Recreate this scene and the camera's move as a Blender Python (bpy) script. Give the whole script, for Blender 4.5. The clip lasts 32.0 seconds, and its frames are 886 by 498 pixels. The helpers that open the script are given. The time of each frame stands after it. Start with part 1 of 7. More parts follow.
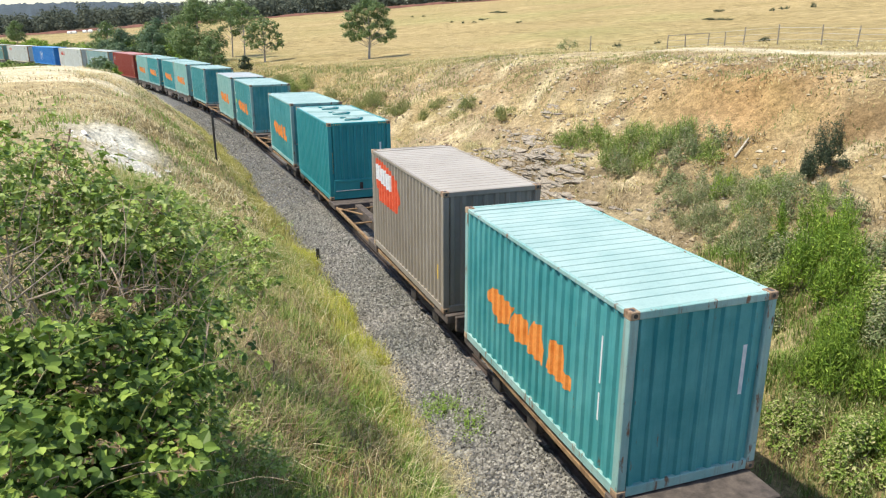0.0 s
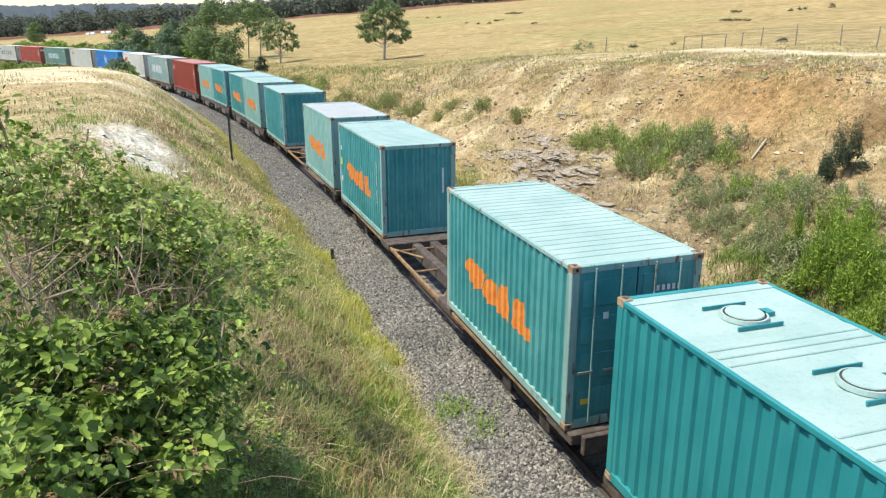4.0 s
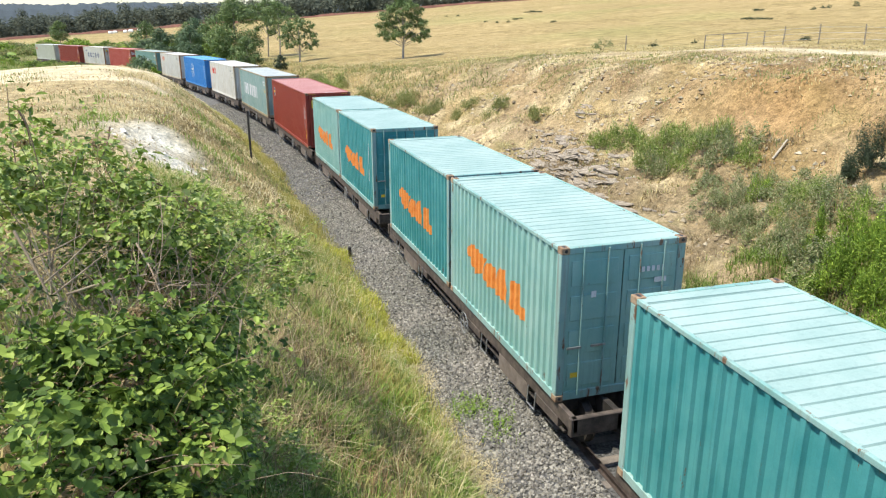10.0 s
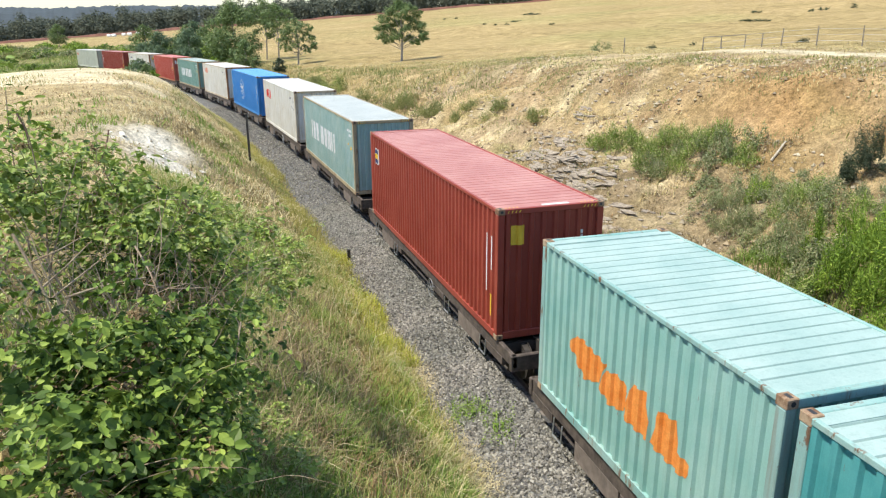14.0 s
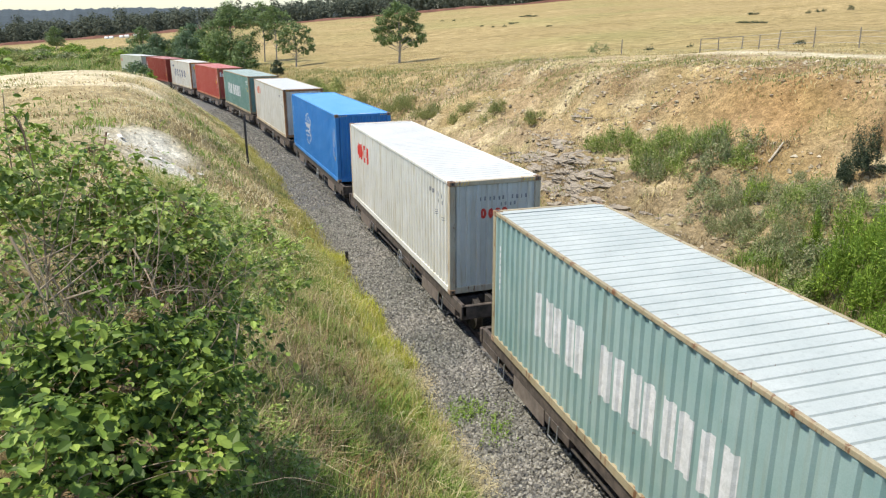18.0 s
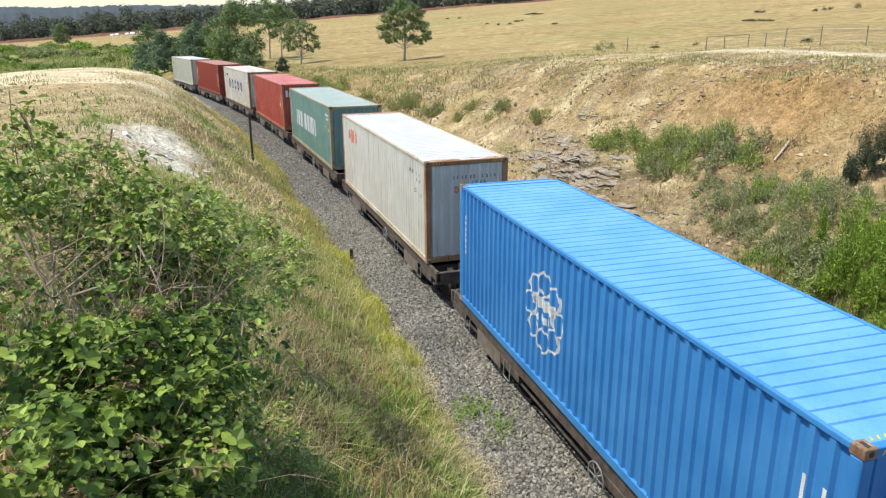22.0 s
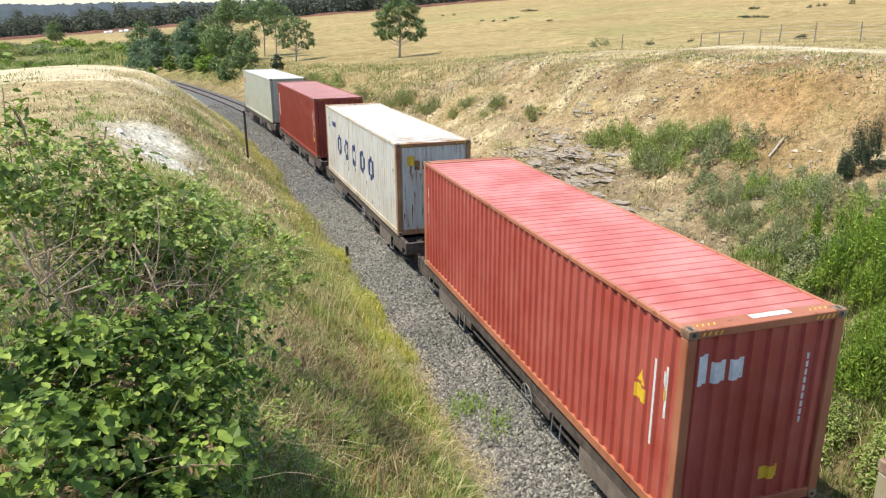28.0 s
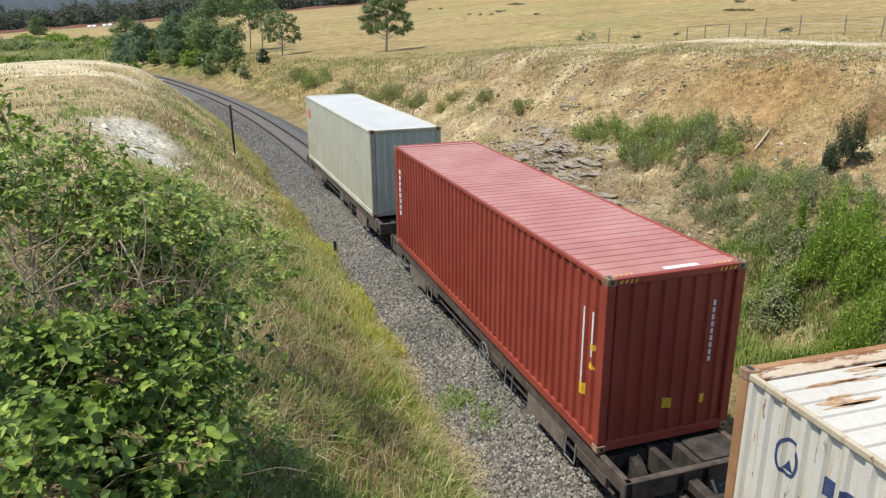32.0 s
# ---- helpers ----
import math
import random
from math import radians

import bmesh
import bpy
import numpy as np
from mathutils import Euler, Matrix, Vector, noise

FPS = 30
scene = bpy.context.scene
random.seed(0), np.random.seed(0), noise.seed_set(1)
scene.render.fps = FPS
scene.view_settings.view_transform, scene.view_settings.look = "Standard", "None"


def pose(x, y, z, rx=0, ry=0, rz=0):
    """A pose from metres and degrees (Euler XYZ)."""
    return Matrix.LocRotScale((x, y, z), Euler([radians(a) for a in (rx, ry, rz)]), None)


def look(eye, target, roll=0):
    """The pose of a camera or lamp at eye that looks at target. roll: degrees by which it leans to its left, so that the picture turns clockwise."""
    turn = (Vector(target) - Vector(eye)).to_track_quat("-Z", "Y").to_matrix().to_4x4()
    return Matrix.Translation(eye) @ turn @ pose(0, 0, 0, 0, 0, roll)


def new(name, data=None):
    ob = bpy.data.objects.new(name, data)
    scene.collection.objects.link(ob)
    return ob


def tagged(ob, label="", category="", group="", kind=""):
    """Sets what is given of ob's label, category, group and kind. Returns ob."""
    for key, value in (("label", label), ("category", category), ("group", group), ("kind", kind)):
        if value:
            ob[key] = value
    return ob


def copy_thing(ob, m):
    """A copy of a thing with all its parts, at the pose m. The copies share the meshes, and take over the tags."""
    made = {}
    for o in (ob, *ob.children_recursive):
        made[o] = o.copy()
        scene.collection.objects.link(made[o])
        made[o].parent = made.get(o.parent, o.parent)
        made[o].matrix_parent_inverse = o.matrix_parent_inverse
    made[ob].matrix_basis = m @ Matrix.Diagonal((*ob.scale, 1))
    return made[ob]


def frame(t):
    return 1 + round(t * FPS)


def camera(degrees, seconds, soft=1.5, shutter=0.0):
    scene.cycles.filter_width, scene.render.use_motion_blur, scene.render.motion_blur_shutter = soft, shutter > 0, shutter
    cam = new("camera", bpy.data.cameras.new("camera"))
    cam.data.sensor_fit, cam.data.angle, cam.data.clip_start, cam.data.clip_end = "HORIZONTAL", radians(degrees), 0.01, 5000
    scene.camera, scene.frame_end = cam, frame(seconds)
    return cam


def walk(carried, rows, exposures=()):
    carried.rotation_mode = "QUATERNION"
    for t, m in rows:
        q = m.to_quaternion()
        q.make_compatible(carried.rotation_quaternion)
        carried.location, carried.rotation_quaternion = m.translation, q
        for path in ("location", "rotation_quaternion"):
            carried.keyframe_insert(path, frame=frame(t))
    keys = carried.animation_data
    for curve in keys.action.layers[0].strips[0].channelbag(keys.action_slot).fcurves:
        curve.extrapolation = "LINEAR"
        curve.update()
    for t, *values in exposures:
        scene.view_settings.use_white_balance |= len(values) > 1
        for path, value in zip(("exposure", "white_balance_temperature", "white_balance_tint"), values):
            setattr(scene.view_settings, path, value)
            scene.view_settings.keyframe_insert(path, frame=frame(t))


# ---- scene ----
# ---- camera: held on a bridge over a railway cutting, panning a little ----
cam = camera(61.74, 32.0, soft=1.2, shutter=0.0)
EYE = Vector((0.0, 0.0, 7.628))
# seconds, pan, tilt, roll in degrees
TURNS = [
    (0, 1.76, -17.43, -0.09),    (0.5, 1.85, -17.28, -0.11),    (1, 1.85, -17.18, -0.13),    (1.5, 1.70, -17.15, -0.15),
    (2, 1.49, -17.18, -0.16),    (2.5, 1.30, -17.24, -0.17),    (3, 1.07, -17.31, -0.18),    (3.5, 0.83, -17.39, -0.17),
    (5.5, 0.13, -17.05, -0.16),    (6, 0.02, -16.96, -0.15),    (6.5, -0.06, -16.90, -0.15),    (7, -0.13, -16.89, -0.15),
    (7.5, -0.20, -16.95, -0.16),    (8, -0.27, -17.03, -0.17),    (8.5, -0.36, -17.15, -0.17),    (9, -0.51, -17.28, -0.17),
    (9.5, -0.66, -17.38, -0.18),    (10, -0.78, -17.45, -0.17),    (10.5, -0.85, -17.43, -0.18),    (11, -0.86, -17.35, -0.17),
    (11.5, -0.85, -17.29, -0.18),    (12, -0.82, -17.26, -0.20),    (12.5, -0.79, -17.25, -0.21),    (13, -0.78, -17.26, -0.24),
    (13.5, -0.75, -17.28, -0.26),    (14, -0.70, -17.27, -0.28),    (14.5, -0.70, -17.22, -0.31),    (16.5, -0.64, -17.03, -0.31),
    (17, -0.63, -17.03, -0.31),    (17.5, -0.59, -17.07, -0.31),    (18, -0.54, -17.13, -0.31),    (18.5, -0.51, -17.16, -0.30),
    (19, -0.52, -17.16, -0.30),    (19.5, -0.50, -17.16, -0.29),    (20, -0.46, -17.16, -0.28),    (20.5, -0.52, -17.18, -0.29),
    (21, -0.67, -17.22, -0.28),    (21.5, -0.81, -17.26, -0.27),    (22, -0.91, -17.29, -0.26),    (22.5, -0.99, -17.33, -0.27),
    (23, -1.03, -17.40, -0.29),    (23.5, -1.06, -17.49, -0.29),    (24, -1.07, -17.56, -0.29),    (24.5, -1.04, -17.64, -0.30),
    (25, -1.01, -17.71, -0.31),    (25.5, -1.02, -17.76, -0.32),    (27.5, -0.79, -17.54, -0.32),    (28, -0.56, -17.52, -0.32),
    (28.5, -0.35, -17.59, -0.33),    (29, -0.17, -17.67, -0.34),    (29.5, -0.04, -17.70, -0.36),    (30, 0.08, -17.72, -0.37),
    (30.5, 0.20, -17.73, -0.38),    (31, 0.31, -17.77, -0.39),    (31.5, 0.37, -17.86, -0.40),    (32, 0.39, -17.97, -0.40),

]


def aim(pan, tilt, roll):
    p, q = radians(pan), radians(tilt)
    way = Vector((math.sin(p) * math.cos(q), math.cos(p) * math.cos(q), math.sin(q)))
    return look(EYE, EYE + way, roll)


walk(cam, [(t, aim(p, q, r)) for t, p, q, r in TURNS], exposures=((0.0, 0.65), (7.0, 0.67), (9.0, 0.70), (12.0, 0.65), (17.0, 0.55), (19.0, 0.37), (20.0, 0.29), (21.0, 0.13), (22.0, 0.45), (23.0, 0.43), (25.0, 0.27), (28.0, 0.60), (30.0, 0.57), (31.0, 0.40), (32.0, 0.29)))

# ---- world and sun ----
SUN = Vector((-0.44, -0.125, 0.885)).normalized()
world = bpy.data.worlds.new("sky")
scene.world = world
world.use_nodes = True
wn = world.node_tree.nodes
sky = wn.new("ShaderNodeTexSky")
sky.sky_type = "NISHITA"
sky.sun_disc = False
sky.sun_elevation = math.asin(SUN.z)
sky.sun_rotation = math.atan2(SUN.x, SUN.y)
sky.air_density, sky.dust_density, sky.ozone_density = 1.0, 0.9, 1.1
sky.altitude = 300.0
world.node_tree.links.new(sky.outputs[0], wn["Background"].inputs[0])
wn["Background"].inputs[1].default_value = 0.15
sun = new("sun", bpy.data.lights.new("sun", "SUN"))
sun.data.energy, sun.data.angle, sun.data.color = 3.9, radians(0.6), (1.0, 0.94, 0.80)
sun.matrix_world = look(SUN * 50, (0, 0, 0))


# ---- materials ----
def nodes_of(name):
    m = bpy.data.materials.new(name)
    m.use_nodes = True
    return m, m.node_tree.nodes, m.node_tree.links, m.node_tree.nodes["Principled BSDF"]


def noise_tex(n, l, coord, scale, detail=4.0, stretch=(1, 1, 1), rough=0.6):
    mp = n.new("ShaderNodeMapping")
    mp.inputs["Scale"].default_value = stretch
    l.new(coord, mp.inputs[0])
    tx = n.new("ShaderNodeTexNoise")
    tx.inputs["Scale"].default_value, tx.inputs["Detail"].default_value = scale, detail
    tx.inputs["Roughness"].default_value = rough
    l.new(mp.outputs[0], tx.inputs["Vector"])
    return tx.outputs["Fac"]


def ramp(n, l, fac, stops):
    r = n.new("ShaderNodeValToRGB")
    e = r.color_ramp.elements
    while len(e) < len(stops):
        e.new(0.5)
    for el, (pos, col) in zip(e, stops):
        el.position, el.color = pos, (*col, 1.0) if len(col) == 3 else col
    l.new(fac, r.inputs[0])
    return r.outputs[0]


def mix(n, l, fac, a, b, kind="MIX"):
    m = n.new("ShaderNodeMix")
    m.data_type, m.blend_type = "RGBA", kind
    for sock, v in ((m.inputs[0], fac), (m.inputs[6], a), (m.inputs[7], b)):
        if isinstance(v, (int, float)):
            sock.default_value = v
        elif isinstance(v, tuple):
            sock.default_value = (*v, 1.0)
        else:
            l.new(v, sock)
    return m.outputs[2]


def bumped(n, l, bsdf, height, strength, dist=0.02):
    b = n.new("ShaderNodeBump")
    b.inputs["Strength"].default_value, b.inputs["Distance"].default_value = strength, dist
    l.new(height, b.inputs["Height"])
    l.new(b.outputs[0], bsdf.inputs["Normal"])


W3 = (1.0, 1.0, 1.0)


def plain(name, c1, c2, scale=6.0, rough=0.7, metal=0.0, bump=0.15, stretch=W3, lo=0.35, hi=0.65):
    """Two tones of one surface, at two scales of variation."""
    m, n, l, b = nodes_of(name)
    co = n.new("ShaderNodeTexCoord").outputs["Object"]
    f1 = noise_tex(n, l, co, scale, 6.0, stretch)
    col = ramp(n, l, f1, [(lo, c1), (hi, c2)])
    f2 = noise_tex(n, l, co, scale * 9, 3.0)
    col = mix(n, l, 0.35, col, ramp(n, l, f2, [(0.3, (0.55, 0.55, 0.55)), (0.7, (1.3, 1.3, 1.3))]), "MULTIPLY")
    l.new(col, b.inputs["Base Color"])
    b.inputs["Roughness"].default_value, b.inputs["Metallic"].default_value = rough, metal
    bumped(n, l, b, f2, bump)
    return m


def container_paint(name, base, faded, rust=0.5, rough=0.45, streaks=0.35, run=None, lie=(1.3, 1.3, 0.3)):
    """Sprayed steel: sun-faded patches, rain streaks, scratches and rust spots."""
    m, n, l, b = nodes_of(name)
    co = n.new("ShaderNodeTexCoord").outputs["Object"]
    big = noise_tex(n, l, co, 0.9, 5.0)
    col = ramp(n, l, big, [(0.3, base), (0.75, faded)])
    st = noise_tex(n, l, co, 3.0, 6.0, (4.0, 4.0, 0.22))
    dark = run or tuple(c * 0.55 for c in base)
    col = mix(n, l, ramp(n, l, st, [(0.52, (0, 0, 0)), (0.78, (streaks, streaks, streaks))]), col, dark)
    spots = noise_tex(n, l, co, 6.0, 9.0, lie, 0.72)
    a = 0.74 - 0.13 * rust
    col = mix(n, l, ramp(n, l, spots, [(a, (0, 0, 0)), (a + 0.05, (0.9, 0.9, 0.9))]), col, (0.17, 0.07, 0.03))
    scuff = noise_tex(n, l, co, 2.2, 8.0, (1.5, 1.5, 1.0), 0.75)
    col = mix(n, l, ramp(n, l, scuff, [(0.62, (0, 0, 0)), (0.74, (0.28, 0.28, 0.28))]), col, tuple(min(0.8, c * 0.7 + 0.18) for c in faded))
    grain = noise_tex(n, l, co, 55.0, 3.0)
    col = mix(n, l, 0.25, col, ramp(n, l, grain, [(0.3, (0.7, 0.7, 0.7)), (0.7, (1.2, 1.2, 1.2))]), "MULTIPLY")
    l.new(col, b.inputs["Base Color"])
    b.inputs["Roughness"].default_value = rough
    b.inputs["Specular IOR Level"].default_value = 0.35
    bumped(n, l, b, grain, 0.06, 0.01)
    return m


def leafy(name, cols, rough=0.6, shine=0.25, through_=0.28):
    """Foliage or grass: each leaf or blade its own tone."""
    m, n, l, b = nodes_of(name)
    g = n.new("ShaderNodeNewGeometry")
    k = len(cols) - 1
    col = ramp(n, l, g.outputs["Random Per Island"], [(i / k, c) for i, c in enumerate(cols)])
    co = n.new("ShaderNodeTexCoord").outputs["Object"]
    big = noise_tex(n, l, co, 0.5, 3.0)
    col = mix(n, l, 0.5, col, ramp(n, l, big, [(0.3, (0.6, 0.65, 0.6)), (0.7, (1.25, 1.2, 1.15))]), "MULTIPLY")
    l.new(col, b.inputs["Base Color"])
    b.inputs["Roughness"].default_value = rough
    b.inputs["Specular IOR Level"].default_value = shine
    tr = n.new("ShaderNodeBsdfTranslucent")
    l.new(col, tr.inputs[0])
    ms = n.new("ShaderNodeMixShader")
    ms.inputs[0].default_value = through_
    l.new(b.outputs[0], ms.inputs[1])
    l.new(tr.outputs[0], ms.inputs[2])
    l.new(ms.outputs[0], n["Material Output"].inputs[0])
    return m


# ---- mesh helpers ----
def box(bm, x0, x1, y0, y1, z0, z1):
    v = [bm.verts.new(p) for p in ((x0, y0, z0), (x1, y0, z0), (x1, y1, z0), (x0, y1, z0),
                                   (x0, y0, z1), (x1, y0, z1), (x1, y1, z1), (x0, y1, z1))]
    for f in ((3, 2, 1, 0), (4, 5, 6, 7), (0, 1, 5, 4), (1, 2, 6, 5), (2, 3, 7, 6), (3, 0, 4, 7)):
        bm.faces.new([v[i] for i in f])


def boxes(*items, bevel=0.0):
    bm = bmesh.new()
    for b in items:
        box(bm, *b)
    if bevel:
        bmesh.ops.bevel(bm, geom=bm.edges[:], offset=bevel, segments=1, affect="EDGES", profile=0.7)
    return bm


def rod(bm, a, b, r0, r1=None, seg=8):
    """A tapered round bar from a to b."""
    a, b = Vector(a), Vector(b)
    r1 = r0 if r1 is None else r1
    q = (b - a).to_track_quat("Z", "Y")
    rings = []
    for c, r in ((a, r0), (b, r1)):
        rings.append([bm.verts.new(c + q @ Vector((r * math.cos(2 * math.pi * i / seg), r * math.sin(2 * math.pi * i / seg), 0))) for i in range(seg)])
    for i in range(seg):
        j = (i + 1) % seg
        bm.faces.new((rings[0][i], rings[0][j], rings[1][j], rings[1][i]))
    bm.faces.new(rings[0][::-1])
    bm.faces.new(rings[1])


def rods(*items, seg=8):
    bm = bmesh.new()
    for it in items:
        rod(bm, *it, seg=seg)
    return bm


def finish(name, bm, material):
    bm.normal_update()
    me = bpy.data.meshes.new(name)
    bm.to_mesh(me)
    bm.free()
    me.materials.append(material)
    return me


def part(name, bm, material, parent, label=""):
    ob = new(name, finish(name, bm, material))
    ob.parent = parent
    return tagged(ob, label) if label else ob


def thing(name, label, category, group="", kind=""):
    return tagged(new(name), label, category, group, kind)


def array_mesh(name, verts, faces, material, smooth=False):
    """A mesh from numpy arrays: verts (n, 3), faces (m, 3 or 4)."""
    me = bpy.data.meshes.new(name)
    verts, faces = np.asarray(verts, np.float32), np.asarray(faces, np.int32)
    k = faces.shape[1]
    me.vertices.add(len(verts))
    me.vertices.foreach_set("co", verts.ravel())
    me.loops.add(faces.size)
    me.loops.foreach_set("vertex_index", faces.ravel())
    me.polygons.add(len(faces))
    me.polygons.foreach_set("loop_start", np.arange(0, faces.size, k, dtype=np.int32))
    me.polygons.foreach_set("use_smooth", np.full(len(faces), smooth))
    me.update(calc_edges=True)
    me.materials.append(material)
    return me


# ---- the track's line ----
TURN_AT = [-20, 0, 20, 40, 60, 80, 105, 135, 170, 210]
HEADING = [13.07, 15.82, 18.57, 20.31, 23.38, 27.78, 30.72, 38.76, 43.65, 45.35]  # degrees to the left of north
S0, DS = -60.0, 0.5
SS = np.arange(S0, 420.0, DS)
HH = np.radians(np.interp(SS, TURN_AT + [420], HEADING + [47.0]))
TX, TY = np.cumsum(-np.sin(HH) * DS), np.cumsum(np.cos(HH) * DS)
I0 = int(-S0 / DS)
TX, TY = TX - TX[I0] + 6.676, TY - TY[I0]


def on_track(s, n=0.0):
    x, y, h = np.interp(s, SS, TX), np.interp(s, SS, TY), np.interp(s, SS, HH)
    return x + n * np.cos(h), y + n * np.sin(h)


def rail_z(s):
    """The rails fall away beyond the cutting."""
    s = np.asarray(s, float)
    return -0.010 * np.where(s < 20, 0, np.where(s < 40, (s - 20) ** 2 / 40, s - 30))


def track_pose(s, half, z=0.0):
    """A vehicle whose two pivots lie half before and behind s; its y axis points down the line, away from the bridge."""
    (x0, y0), (x1, y1) = on_track(s - half), on_track(s + half)
    z0, z1 = float(rail_z(s - half)), float(rail_z(s + half))
    flat = pose((x0 + x1) / 2, (y0 + y1) / 2, (z0 + z1) / 2, 0, 0, math.degrees(math.atan2(-(x1 - x0), y1 - y0)))
    return flat @ pose(0, 0, 0, math.degrees(math.atan2(z1 - z0, 2 * half))) @ pose(0, 0, z)


def track_sn(x, y):
    """Distance along and across the track (right is plus) of many places."""
    s, n = np.empty(x.shape), np.empty(x.shape)
    xf, yf, sf, nf = x.ravel(), y.ravel(), s.ravel(), n.ravel()
    for i in range(0, len(xf), 4000):
        a, b = xf[i:i + 4000, None], yf[i:i + 4000, None]
        k = ((a - TX[::2]) ** 2 + (b - TY[::2]) ** 2).argmin(1) * 2
        dx, dy = a[:, 0] - TX[k], b[:, 0] - TY[k]
        sf[i:i + 4000] = SS[k] - dx * np.sin(HH[k]) + dy * np.cos(HH[k])
        nf[i:i + 4000] = dx * np.cos(HH[k]) + dy * np.sin(HH[k])
    return s, n


# ---- the ground's height ----
def soft_noise(x, y, scale, seed):
    """Smooth value noise on arrays."""
    rng = np.random.RandomState(seed)
    g = rng.rand(64, 64)
    u, v = x / scale, y / scale
    i, j = np.floor(u).astype(int), np.floor(v).astype(int)
    fu, fv = u - i, v - j
    fu, fv = fu * fu * (3 - 2 * fu), fv * fv * (3 - 2 * fv)
    g00, g10, g01, g11 = g[i % 64, j % 64], g[(i + 1) % 64, j % 64], g[i % 64, (j + 1) % 64], g[(i + 1) % 64, (j + 1) % 64]
    return (g00 * (1 - fu) + g10 * fu) * (1 - fv) + (g01 * (1 - fu) + g11 * fu) * fv - 0.5


def field(x, y):
    far = np.clip(np.hypot(x, y), 0, 420) / np.maximum(np.hypot(x, y), 1e-3)
    xf, yf = x * far, y * far
    return -1.53 + 0.0679 * xf + 0.0381 * yf + 6.0 * np.exp(-(x ** 2 + (y - 15) ** 2) / 3600) + 2.0 * np.exp(-((x + 5) ** 2 + (y - 4) ** 2) / 60) + 1.92 * np.exp(-((x + 28) ** 2 + (y - 53) ** 2) / 330) + 1.5 * np.exp(-((x + 46) ** 2 + (y - 46) ** 2) / 400)


def ground(x, y):
    x, y = np.asarray(x, float), np.asarray(y, float)
    s, n = track_sn(np.atleast_1d(x), np.atleast_1d(y))
    s, n = s.reshape(x.shape), n.reshape(x.shape)
    f = field(x, y) + soft_noise(x, y, 9.0, 3) * 0.7 * np.clip(np.abs(n) / 30, 0, 1) + soft_noise(x, y, 30.0, 4) * 0.8 * np.clip(np.abs(n) / 40 - 0.3, 0, 1)
    left = -0.42 + (0.72 + 0.42 * np.clip((14 - s) / 8, 0, 1) + 0.12 * np.clip((s - 30) / 20, 0, 1)) * np.maximum(0, -n - 2.75)
    step = np.clip((s - 8) / 8, 0, 1) * np.clip((70 - s) / 20, 0, 1)
    ledge = n / 1.9 + 1.8 * soft_noise(x, y, 5.0, 51) + 0.7 * soft_noise(x, y, 1.5, 52)
    ledge = ledge - np.floor(ledge)
    ledge = (np.clip((ledge - 0.7) / 0.3, 0, 1) - ledge) * 0.5 * np.clip(soft_noise(x, y, 3.1, 53) * 3 + 0.5, 0, 1) * np.clip((n - 5) / 2, 0, 1) * np.clip((18 - n) / 3, 0, 1)
    right = ledge - 0.42 + 0.46 * np.maximum(0, n - 3.3) + step * (0.55 + 0.5 * soft_noise(x, y, 6.0, 8)) * np.tanh((n - 14.3 + 3 * soft_noise(x, y, 4.0, 9)) * 1.6)
    cut = np.where(n < 0, left, right)
    cut = cut + np.clip(np.abs(n) - 3, 0, 4) * (soft_noise(x, y, 2.6, 5) * 0.20 + np.abs(soft_noise(x + y * 0.3, y, 1.3, 7)) * 0.16 + soft_noise(x, y, 0.7, 6) * np.where(n > 0, 0.13, 0.07))
    cut = cut + rail_z(s)
    k = 0.9
    z = -np.log(np.exp(-np.clip(f, -20, 60) / k) + np.exp(-np.clip(cut, -20, 60) / k)) * k
    z = np.where(np.abs(n) < 2.9, np.minimum(z, -0.42 + rail_z(s)), z)
    return z


def ground_at(x, y):
    return float(ground(np.array([x]), np.array([y]))[0])


def spread(core0, core1, step, lo, hi, grow=1.14):
    mid = list(np.arange(core0, core1, step))
    d = step
    while mid[-1] < hi:
        d *= grow
        mid.append(mid[-1] + d)
    d = step
    while mid[0] > lo:
        d *= grow
        mid.insert(0, mid[0] - d)
    return np.array(mid)


gx = spread(-40, 34, 0.36, -3200, 3200)
gy = spread(-4, 90, 0.4, -600, 3600)
GX, GY = np.meshgrid(gx, gy)
GZ = ground(GX, GY)
gi = np.arange(GX.size).reshape(GX.shape)
gfaces = np.stack([gi[:-1, :-1], gi[:-1, 1:], gi[1:, 1:], gi[1:, :-1]], -1).reshape(-1, 4)
GS, GN = track_sn(GX, GY)


